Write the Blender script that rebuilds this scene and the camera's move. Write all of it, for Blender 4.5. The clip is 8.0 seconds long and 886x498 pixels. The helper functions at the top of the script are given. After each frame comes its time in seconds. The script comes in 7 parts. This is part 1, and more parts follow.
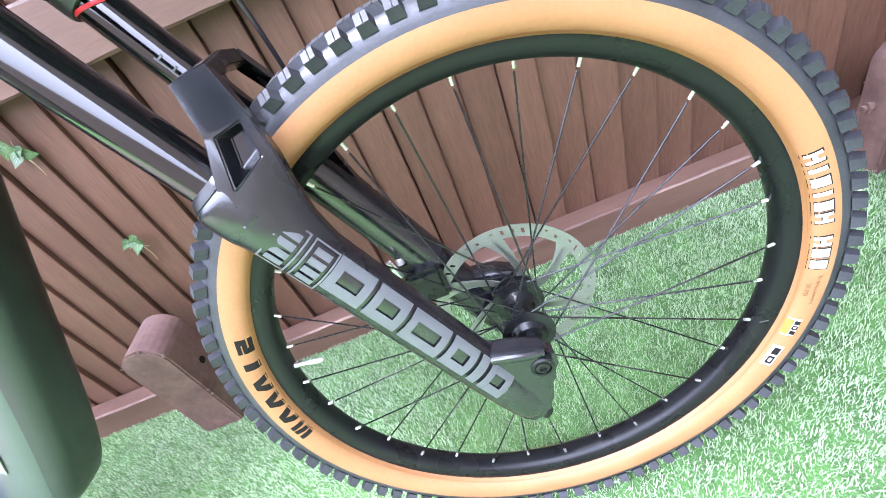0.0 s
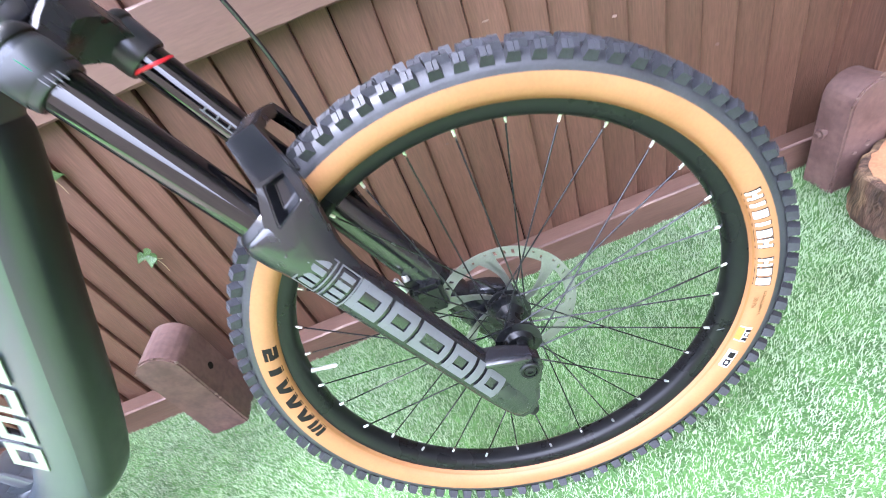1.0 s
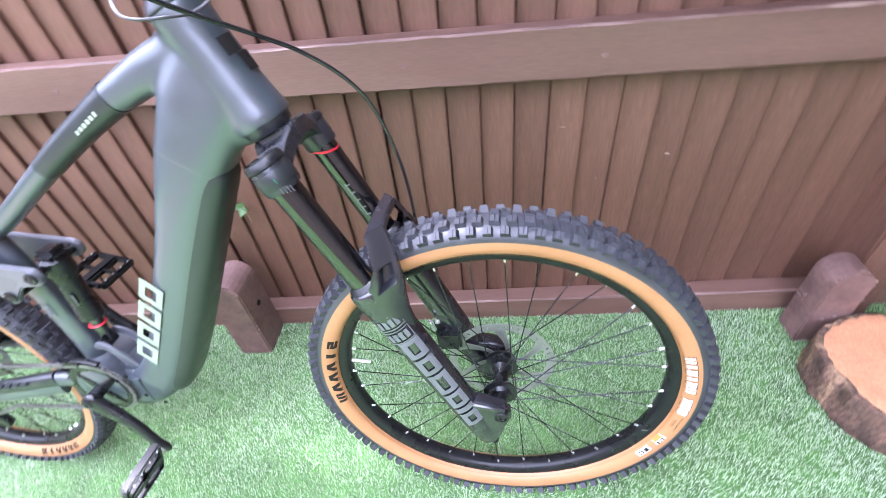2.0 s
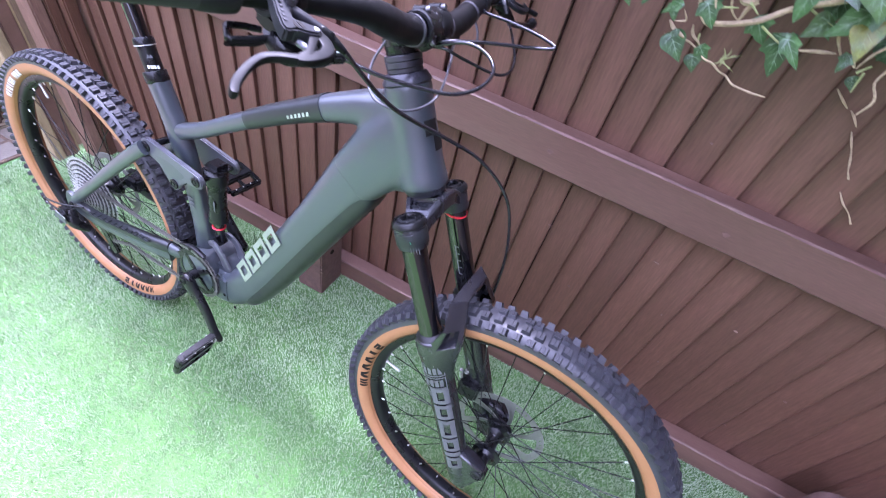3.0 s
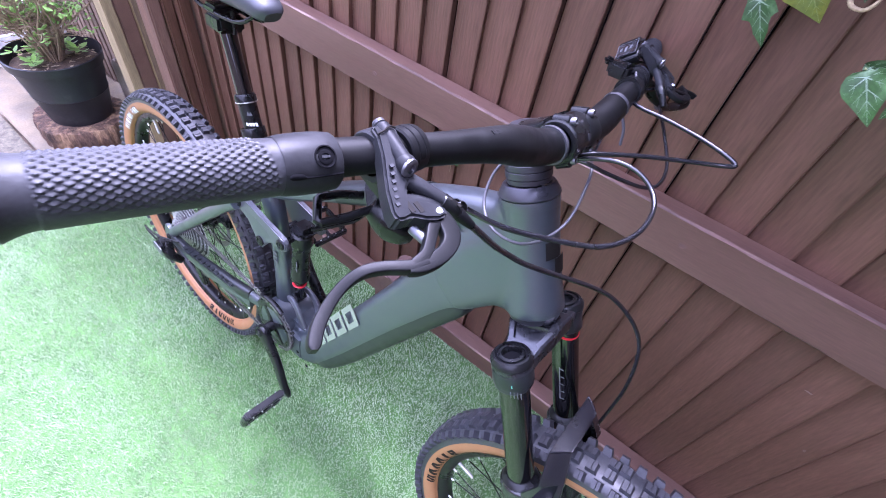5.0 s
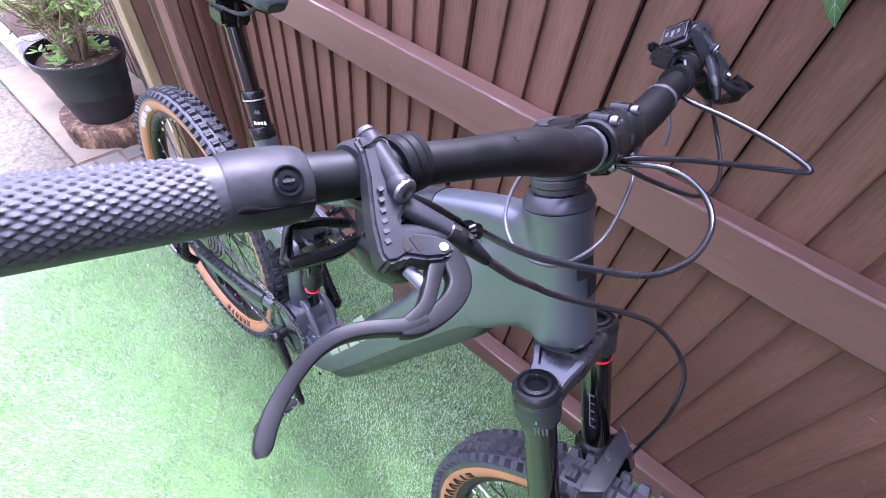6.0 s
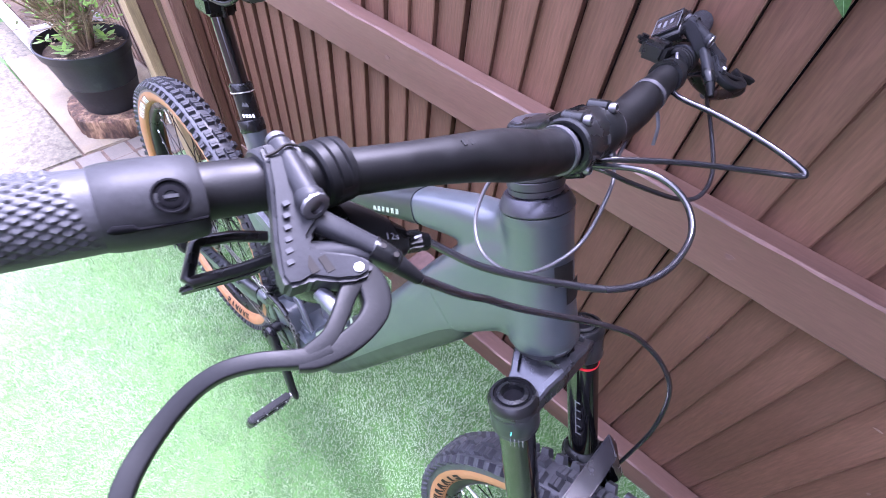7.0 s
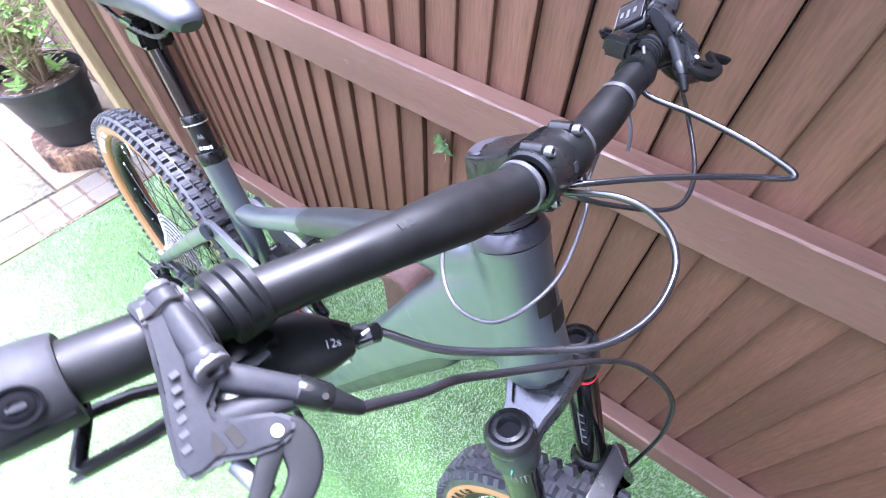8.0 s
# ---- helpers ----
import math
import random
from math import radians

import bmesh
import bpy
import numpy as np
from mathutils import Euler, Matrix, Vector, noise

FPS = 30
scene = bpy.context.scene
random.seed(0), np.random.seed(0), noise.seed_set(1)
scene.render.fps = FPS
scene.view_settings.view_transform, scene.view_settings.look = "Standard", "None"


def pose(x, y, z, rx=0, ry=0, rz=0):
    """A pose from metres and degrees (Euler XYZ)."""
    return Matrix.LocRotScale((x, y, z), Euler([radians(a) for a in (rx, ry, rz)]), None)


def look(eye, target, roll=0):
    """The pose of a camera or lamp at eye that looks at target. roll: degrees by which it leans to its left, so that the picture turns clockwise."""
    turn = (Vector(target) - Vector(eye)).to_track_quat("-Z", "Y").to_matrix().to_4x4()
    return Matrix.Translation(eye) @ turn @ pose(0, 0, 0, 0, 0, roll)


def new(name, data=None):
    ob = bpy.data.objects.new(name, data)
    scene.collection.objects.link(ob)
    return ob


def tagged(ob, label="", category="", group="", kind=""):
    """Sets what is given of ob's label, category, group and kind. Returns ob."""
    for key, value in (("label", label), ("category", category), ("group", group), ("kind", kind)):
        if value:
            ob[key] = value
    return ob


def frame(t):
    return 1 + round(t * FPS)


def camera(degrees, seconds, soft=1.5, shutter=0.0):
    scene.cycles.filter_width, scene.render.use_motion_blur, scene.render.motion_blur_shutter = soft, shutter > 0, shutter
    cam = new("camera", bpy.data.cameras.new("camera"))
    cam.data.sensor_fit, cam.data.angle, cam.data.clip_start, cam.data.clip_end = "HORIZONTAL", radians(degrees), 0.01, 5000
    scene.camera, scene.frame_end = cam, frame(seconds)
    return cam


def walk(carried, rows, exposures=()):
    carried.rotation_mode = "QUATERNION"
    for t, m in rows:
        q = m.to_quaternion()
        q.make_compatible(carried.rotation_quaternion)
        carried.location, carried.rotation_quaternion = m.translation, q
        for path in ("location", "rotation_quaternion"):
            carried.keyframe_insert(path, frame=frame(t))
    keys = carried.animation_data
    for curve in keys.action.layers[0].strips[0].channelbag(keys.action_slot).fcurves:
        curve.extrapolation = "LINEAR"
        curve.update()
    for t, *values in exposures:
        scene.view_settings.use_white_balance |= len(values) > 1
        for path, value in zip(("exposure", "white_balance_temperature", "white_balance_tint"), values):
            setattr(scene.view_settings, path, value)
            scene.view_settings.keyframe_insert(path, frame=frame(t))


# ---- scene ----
cam = camera(90.0, 8.0, soft=0.8, shutter=0.3)
PATH = [
    (0, (-0.004, -0.318, 0.761), (-0.187, 1.246, -0.472), -24.6),
    (0.5, (-0.006, -0.326, 0.76), (-0.151, 1.242, -0.474), -24.8),
    (1, (-0.004, -0.361, 0.826), (-0.136, 1.203, -0.412), -23.5),
    (1.5, (0.003, -0.406, 0.957), (-0.135, 1.145, -0.297), -19.7),
    (1.7, (0.003, -0.417, 1.01), (-0.154, 1.099, -0.285), -15.4),
    (2.8, (-0.039, -0.415, 1.257), (-0.452, 0.92, -0.174), 13.0),
    (3, (-0.073, -0.406, 1.279), (-0.488, 0.925, -0.155), 15.5),
    (3.5, (-0.142, -0.371, 1.314), (-0.583, 0.944, -0.126), 17.7),
    (4, (-0.184, -0.346, 1.325), (-0.658, 0.953, -0.12), 18.8),
    (4.5, (-0.203, -0.306, 1.308), (-0.808, 0.922, -0.15), 14.2),
    (4.7, (-0.208, -0.289, 1.302), (-0.857, 0.914, -0.157), 12.9),
    (5.8, (-0.244, -0.224, 1.265), (-1.008, 0.873, -0.223), 9.4),
    (6, (-0.246, -0.215, 1.264), (-1.007, 0.872, -0.232), 8.8),
    (6.5, (-0.242, -0.201, 1.262), (-1.008, 0.857, -0.252), 8.2),
    (7, (-0.232, -0.173, 1.261), (-1.01, 0.856, -0.268), 7.9),
    (7.5, (-0.226, -0.128, 1.262), (-1.012, 0.88, -0.276), 7.5),
    (8, (-0.253, -0.111, 1.273), (-0.976, 0.871, -0.313), 1.4),
]
EXPOSURES = [(0, 3.35, 5700, 21), (1.5, 3.30, 5750, 23), (3, 2.44, 5350, 42), (3.5, 2.22, 5350, 43), (4.5, 2.14, 5250, 44), (6, 2.34, 5450, 43), (7, 2.54, 5450, 42), (8, 3.06, 5500, 28)]

walk(cam, [(t, look(eye, target, roll)) for t, eye, target, roll in PATH], exposures=EXPOSURES)

# ---- light: a bright overcast sky, with a broad weak sun behind thin cloud ----
sky = bpy.data.worlds.new("overcast_sky")
scene.world = sky
sky.use_nodes = True
sn, sl = sky.node_tree.nodes, sky.node_tree.links
sky_tex = sn.new("ShaderNodeTexSky")
sky_tex.sky_type = "NISHITA"
sky_tex.sun_disc = False
sky_tex.sun_elevation = radians(67)
sky_tex.sun_rotation = radians(330)
sky_tex.dust_density = 4.0
sky_tex.air_density = 1.0
cloud = sn.new("ShaderNodeMixRGB")
cloud.inputs[0].default_value = 0.72
cloud.inputs[2].default_value = (17.6, 18.4, 20.4, 1)
sl.new(sky_tex.outputs[0], cloud.inputs[1])
# an overcast sky is brightest overhead and dims towards the horizon
high = sn.new("ShaderNodeTexCoord")
apart = sn.new("ShaderNodeSeparateXYZ")
dim = sn.new("ShaderNodeMapRange")
dim.inputs[1].default_value, dim.inputs[2].default_value = 0.0, 1.0
dim.inputs[3].default_value, dim.inputs[4].default_value = 0.30, 1.70
veil = sn.new("ShaderNodeMixRGB")
veil.blend_type = "MULTIPLY"
veil.inputs[0].default_value = 1.0
sl.new(high.outputs["Generated"], apart.inputs[0])
sl.new(apart.outputs["Z"], dim.inputs[0])
sl.new(cloud.outputs[0], veil.inputs[1])
sl.new(dim.outputs[0], veil.inputs[2])
sl.new(veil.outputs[0], sn["Background"].inputs[0])
sn["Background"].inputs[1].default_value = 0.082
sun = new("sun", bpy.data.lights.new("sun", "SUN"))
sun.data.energy = 5.0
sun.data.angle = radians(30)
sun.data.color = (1.0, 0.985, 0.96)
sun.matrix_world = look((-1.0, 1.75, 4.0), (0.0, 0.0, 0.0))

# ---- materials ----


def material(name, base, rough=0.6, metal=0.0, vary=0.15, scale=20.0, fine=200.0, bump=0.0, second=None,
             second_at=(0.5, 0.7), stretch=(1, 1, 1), random_tint=0.0, coat=0.0, rough_vary=0.1, island=0.0, spec=0.5,
             bump_scale=None):
    """A surface of one stuff: base colour that varies at two scales, with worn or stained patches of a second colour."""
    m = bpy.data.materials.new(name)
    m.use_nodes = True
    nt, ln = m.node_tree.nodes, m.node_tree.links
    p = nt["Principled BSDF"]
    p.inputs["Roughness"].default_value = rough
    p.inputs["Metallic"].default_value = metal
    p.inputs["Coat Weight"].default_value = coat
    p.inputs["Specular IOR Level"].default_value = spec
    tc = nt.new("ShaderNodeTexCoord")
    mp = nt.new("ShaderNodeMapping")
    mp.inputs["Scale"].default_value = stretch
    ln.new(tc.outputs["Object"], mp.inputs[0])

    def nz(sc, detail=4.0):
        n = nt.new("ShaderNodeTexNoise")
        n.inputs["Scale"].default_value = sc
        n.inputs["Detail"].default_value = detail
        ln.new(mp.outputs[0], n.inputs["Vector"])
        return n.outputs["Fac"]

    def remap(fac, lo, hi, a=0.3, b=0.7):
        r = nt.new("ShaderNodeMapRange")
        r.inputs[1].default_value, r.inputs[2].default_value = a, b
        r.inputs[3].default_value, r.inputs[4].default_value = lo, hi
        ln.new(fac, r.inputs[0])
        return r.outputs[0]

    def times(a, b):
        n = nt.new("ShaderNodeMath")
        n.operation = "MULTIPLY"
        ln.new(a, n.inputs[0])
        ln.new(b, n.inputs[1])
        return n.outputs[0]

    coarse, small = nz(scale), nz(fine, 2.0)
    value = times(remap(coarse, 1 - vary, 1 + vary), remap(small, 1 - vary * 0.6, 1 + vary * 0.6))
    if random_tint:
        oi = nt.new("ShaderNodeObjectInfo")
        value = times(value, remap(oi.outputs["Random"], 1 - random_tint, 1 + random_tint, 0, 1))
    if island:
        ge = nt.new("ShaderNodeNewGeometry")
        value = times(value, remap(ge.outputs["Random Per Island"], 1 - island, 1 + island, 0, 1))
    colour = nt.new("ShaderNodeMixRGB")
    colour.inputs[1].default_value = (*base, 1)
    colour.inputs[2].default_value = (*(second or base), 1)
    if second:
        ln.new(remap(nz(scale * 0.6, 6.0), 0, 1, *second_at), colour.inputs[0])
    else:
        colour.inputs[0].default_value = 0
    hsv = nt.new("ShaderNodeHueSaturation")
    ln.new(colour.outputs[0], hsv.inputs["Color"])
    ln.new(value, hsv.inputs["Value"])
    ln.new(hsv.outputs[0], p.inputs["Base Color"])
    if rough_vary:
        ln.new(remap(coarse, max(0.02, rough - rough_vary), min(1, rough + rough_vary)), p.inputs["Roughness"])
    if bump:
        b = nt.new("ShaderNodeBump")
        b.inputs["Strength"].default_value = 0.6
        b.inputs["Distance"].default_value = bump
        ln.new(nz(bump_scale or fine, 5.0), b.inputs["Height"])
        ln.new(b.outputs[0], p.inputs["Normal"])
    return m


DRAB = material("weathered_boundary", (0.13, 0.10, 0.085), 0.85, vary=0.3, scale=3, fine=40, bump=0.002)
FENCE = material("brown_fence_paint", (0.100, 0.050, 0.032), 0.42, vary=0.26, scale=5, fine=90, bump=0.0013, stretch=(3, 3, 0.3),
                 second=(0.134, 0.072, 0.050), second_at=(0.5, 0.72), random_tint=0.15, bump_scale=95, spec=0.32)
RAIL = material("brown_rail_paint", (0.118, 0.064, 0.046), 0.48, vary=0.15, scale=6, fine=110, bump=0.0006, stretch=(0.3, 3, 3),
                second=(0.158, 0.090, 0.066), second_at=(0.5, 0.72), bump_scale=50)
RAIL_WORN = material("worn_paint_edge", (0.27, 0.19, 0.155), 0.7, vary=0.3, scale=25, fine=160, stretch=(0.3, 3, 3), second=(0.12, 0.070, 0.057), second_at=(0.34, 0.52))
SPUR = material("painted_concrete_spur", (0.150, 0.088, 0.074), 0.62, vary=0.22, scale=14, fine=70, bump=0.0012, second=(0.095, 0.053, 0.044), second_at=(0.5, 0.66), bump_scale=45)
CONCRETE = material("bare_weathered_concrete", (0.36, 0.31, 0.25), 0.85, vary=0.25, scale=16, fine=150, bump=0.002)
# weathered paint, made paler still to carry the patio's light on the post
WEATHERED = material("sun_bleached_brown_paint", (0.200, 0.118, 0.083), 0.6, vary=0.28, scale=7, fine=90, bump=0.0012, stretch=(3, 3, 0.3), second=(0.135, 0.072, 0.050), second_at=(0.48, 0.66))
PALE_WOOD = material("weathered_pale_timber", (0.27, 0.205, 0.11), 0.75, vary=0.25, scale=8, fine=80, bump=0.0015, stretch=(4, 4, 0.4))
OLD_WOOD = material("old_grey_brown_timber", (0.19, 0.13, 0.09), 0.8, vary=0.3, scale=8, fine=80, bump=0.0015, stretch=(4, 4, 0.4), random_tint=0.25)
TURF_BACK = material("turf_backing", (0.070, 0.160, 0.040), 0.9, vary=0.3, scale=18, fine=240, bump=0.004)
TURF = material("artificial_grass_fibre", (0.260, 0.361, 0.192), 0.55, vary=0.14, scale=3, fine=30, second=(0.366, 0.459, 0.302), second_at=(0.42, 0.62), island=0.22, rough_vary=0.0, spec=0.35)
SLAB = material("cream_grey_paving", (0.200, 0.162, 0.102), 0.85, vary=0.16, scale=14, fine=150, bump=0.002, second=(0.185, 0.155, 0.108), second_at=(0.45, 0.6), random_tint=0.12)
PEBBLE = material("pale_grey_pebbled_paving", (0.140, 0.124, 0.086), 0.9, vary=0.3, scale=60, fine=190, bump=0.003, second=(0.095, 0.086, 0.062), second_at=(0.5, 0.62), random_tint=0.1, bump_scale=110)
BLOCK = material("grey_paving_block", (0.150, 0.132, 0.105), 0.85, vary=0.16, scale=14, fine=160, bump=0.002, random_tint=0.15)
SOIL = material("dry_soil", (0.11, 0.075, 0.05), 0.95, vary=0.4, scale=40, fine=200, bump=0.008)
BARK = material("rough_bark", (0.095, 0.056, 0.036), 0.9, vary=0.6, scale=30, fine=140, bump=0.02, stretch=(1, 1, 0.35), second=(0.24, 0.150, 0.085), second_at=(0.5, 0.6), bump_scale=70)
CUT_WOOD = material("fresh_cut_log_face", (0.45, 0.215, 0.105), 0.7, vary=0.2, scale=12, fine=160, bump=0.0012, second=(0.33, 0.14, 0.06), second_at=(0.5, 0.7))
WHITE_POT = material("white_glazed_pot", (0.62, 0.61, 0.62), 0.35, vary=0.08, scale=14, fine=120, second=(0.50, 0.49, 0.48), second_at=(0.6, 0.75))
POT = material("black_plastic_pot", (0.013, 0.014, 0.018), 0.45, vary=0.25, scale=10, fine=120, second=(0.06, 0.06, 0.06), second_at=(0.6, 0.8))
LEAF = material("shrub_leaf", (0.22, 0.40, 0.08), 0.45, vary=0.2, scale=40, fine=200, island=0.35, rough_vary=0)
TWIG = material("pale_twig", (0.33, 0.25, 0.17), 0.8, vary=0.3, scale=40, fine=200)
IVY = material("ivy_leaf_green", (0.024, 0.066, 0.016), 0.36, vary=0.35, scale=2.5, fine=14, second=(0.060, 0.108, 0.046), second_at=(0.45, 0.65), random_tint=0.4)
IVY_OLD = material("ivy_leaf_yellowing", (0.130, 0.140, 0.014), 0.4, vary=0.25, scale=2.5, fine=14, second=(0.06, 0.11, 0.020), second_at=(0.45, 0.6))
IVY_FRESH = material("fresh_ivy_leaf", (0.045, 0.095, 0.022), 0.38, vary=0.25, scale=2.5, fine=14, random_tint=0.3)
VEIN = material("ivy_vein", (0.150, 0.225, 0.14), 0.5, vary=0.1)
VEIN_OLD = material("yellowing_ivy_vein", (0.16, 0.20, 0.06), 0.5, vary=0.1)
VINE = material("woody_ivy_stem", (0.36, 0.28, 0.17), 0.8, vary=0.3, scale=60, fine=300, bump=0.001)
GREEN_STEM = material("green_ivy_stem", (0.25, 0.28, 0.11), 0.6, vary=0.2)

FRAME_GREY = material("satin_slate_grey_paint", (0.034, 0.0425, 0.050), 0.34, spec=0.9, metal=0.12, vary=0.05, scale=30, fine=600, rough_vary=0.05, coat=0.25)
FRAME_LIGHT = material("satin_silver_grey_paint", (0.098, 0.103, 0.116), 0.36, metal=0.45, vary=0.05, scale=30, fine=600, rough_vary=0.05, coat=0.1)
FRAME_DARK = material("satin_dark_green_black_paint", (0.013, 0.016, 0.017), 0.36, spec=0.5, metal=0.1, vary=0.06, scale=30, fine=600, rough_vary=0.05)
LIME = material("pale_lime_decal", (0.19, 0.235, 0.165), 0.5, vary=0.05)
BLACK = material("satin_black_anodised", (0.006, 0.0065, 0.007), 0.28, spec=0.32, vary=0.12, scale=40, fine=500)
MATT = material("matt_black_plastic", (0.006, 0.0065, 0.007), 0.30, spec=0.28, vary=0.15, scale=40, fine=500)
LEG = material("matt_black_fork_lower", (0.008, 0.0085, 0.011), 0.25, spec=0.8, vary=0.08, scale=30, fine=600, rough_vary=0.05)
GLOSS = material("polished_black_stanchion", (0.003, 0.003, 0.0035), 0.09, spec=0.8, coat=0.0, vary=0.04, rough_vary=0.02)
BAR = material("sandblasted_black_bar", (0.005, 0.0052, 0.0056), 0.45, vary=0.12, scale=50, fine=900, bump=0.0001, spec=0.22)
RUBBER = material("black_tyre_rubber", (0.027, 0.028, 0.033), 0.46, vary=0.2, scale=25, fine=300, bump=0.0004, spec=0.55)
KNOB = material("tread_knob_rubber", (0.029, 0.030, 0.035), 0.58, vary=0.2, scale=60, fine=400, random_tint=0.18, bump=0.0003, spec=0.4)
GRIP = material("grey_black_grip_rubber", (0.032, 0.033, 0.036), 0.55, vary=0.16, scale=40, fine=400, bump=0.0003, spec=0.24)
GRIP_CLAMP = material("worn_grip_collar", (0.017, 0.0175, 0.019), 0.5, vary=0.2, scale=40, fine=300, spec=0.16, bump=0.0002, second=(0.036, 0.036, 0.039), second_at=(0.58, 0.75))
TAN = material("tan_skinwall", (0.300, 0.142, 0.058), 0.55, vary=0.07, scale=14, fine=300, second=(0.27, 0.120, 0.046), second_at=(0.5, 0.75), bump=0.00025)
RIM = material("satin_black_rim", (0.007, 0.0075, 0.008), 0.3, spec=0.22, vary=0.1, scale=20, fine=400)
STEEL = material("brushed_steel", (0.52, 0.52, 0.51), 0.36, metal=0.65, vary=0.1, scale=60, fine=500)
CASSETTE = material("worn_cassette_steel", (0.50, 0.50, 0.48), 0.34, metal=0.7, vary=0.15, scale=60, fine=500)
SILVER = material("silver_nipple", (0.75, 0.75, 0.74), 0.25, metal=0.9, vary=0.05)
ROTOR = material("worn_rotor_steel", (0.20, 0.21, 0.185), 0.45, metal=0.6, vary=0.12, scale=60, fine=500)
LEVER = material("grey_black_lever_composite", (0.006, 0.0063, 0.0068), 0.48, vary=0.14, scale=40, fine=700, spec=0.13, bump=0.00012)
CABLE = material("shiny_black_cable", (0.010, 0.010, 0.012), 0.2, spec=0.7, vary=0.05)
# near-black colour that stands for shade inside gaps, sockets and slits
SHADE_BLACK = material("dark_recess", (0.005, 0.005, 0.006), 0.9, spec=0.05, vary=0.1)
HEADSET = material("dark_grey_headset_cover", (0.040, 0.040, 0.048), 0.35, metal=0.3, vary=0.06)
CROWN = material("dark_grey_forged_crown", (0.052, 0.054, 0.060), 0.30, metal=0.7, vary=0.06, scale=30, fine=500)
DARK_STEEL = material("dark_bolt_steel", (0.14, 0.14, 0.15), 0.34, metal=0.8, vary=0.1)
SPOKE = material("black_spoke", (0.022, 0.022, 0.025), 0.25, metal=0.6, vary=0.05)
CHAIN = material("oiled_chain_steel", (0.16, 0.155, 0.145), 0.38, metal=0.65, vary=0.2)
RED = material("red_o_ring", (0.62, 0.02, 0.03), 0.4, vary=0.05)
INK = material("black_print", (0.012, 0.011, 0.010), 0.6, vary=0.1, spec=0.1)
WHITE = material("white_print", (0.72, 0.74, 0.74), 0.5, vary=0.06)
BODY_PRINT = material("grey_body_print", (0.032, 0.033, 0.036), 0.5, vary=0.06, spec=0.12)
MASTER = material("grey_composite_body", (0.018, 0.0187, 0.021), 0.45, vary=0.14, scale=40, fine=700, spec=0.15, bump=0.00012)
GREY_PRINT = material("grey_fork_graphic", (0.085, 0.088, 0.093), 0.45, vary=0.06)
BEAD = material("dark_orange_bead_line", (0.26, 0.115, 0.035), 0.5, vary=0.06)
BROWN_PRINT = material("brown_sidewall_print", (0.16, 0.085, 0.03), 0.6, vary=0.1)
ORANGE = material("orange_print", (0.60, 0.17, 0.03), 0.5, vary=0.1)
TEAL = material("teal_print", (0.06, 0.42, 0.30), 0.4, vary=0.05)
ZIP = material("grey_cable_tie", (0.05, 0.05, 0.056), 0.4, vary=0.1)
SCREEN = material("dark_display_glass", (0.02, 0.022, 0.026), 0.12, vary=0.05, coat=0.5)
SADDLE = material("grey_saddle_cover", (0.035, 0.038, 0.044), 0.45, vary=0.1, scale=30, fine=500)

# ---- mesh tools ----


def part(name, bm, mat, parent=None, label="", smooth=True, where=None):
    """One mesh object from a bmesh, under a thing or a part."""
    me = bpy.data.meshes.new(name)
    bmesh.ops.recalc_face_normals(bm, faces=bm.faces)
    bm.to_mesh(me)
    bm.free()
    for one in mat if isinstance(mat, (list, tuple)) else [mat]:
        me.materials.append(one)
    if smooth:
        me.shade_smooth()
        me.set_sharp_from_angle(angle=radians(38))
    ob = new(name, me)
    if parent:
        ob.parent = parent
    if where is not None:
        ob.matrix_basis = where
    if label:
        ob["label"] = label
    return ob


def thing(name, label, category, where=None, group="", kind=""):
    ob = new(name)
    if where is not None:
        ob.matrix_basis = where
    return tagged(ob, label, category, group, kind)


def joined(*bms):
    bm = bms[0]
    for other in bms[1:]:
        me = bpy.data.meshes.new("tmp")
        other.to_mesh(me)
        other.free()
        bm.from_mesh(me)
        bpy.data.meshes.remove(me)
    return bm


def smooth_line(pts, n=4):
    """A Catmull-Rom line through rows of numbers."""
    p = np.array(pts, float)
    if n < 2 or len(p) < 3:
        return p
    q = np.vstack([2 * p[0] - p[1], p, 2 * p[-1] - p[-2]])
    out = []
    for i in range(1, len(q) - 2):
        a, b, c, d = q[i - 1:i + 3]
        for t in np.arange(n) / n:
            out.append(0.5 * (2 * b + (c - a) * t + (2 * a - 5 * b + 4 * c - d) * t * t + (3 * b - a - 3 * c + d) * t ** 3))
    return np.array(out + [p[-1]])


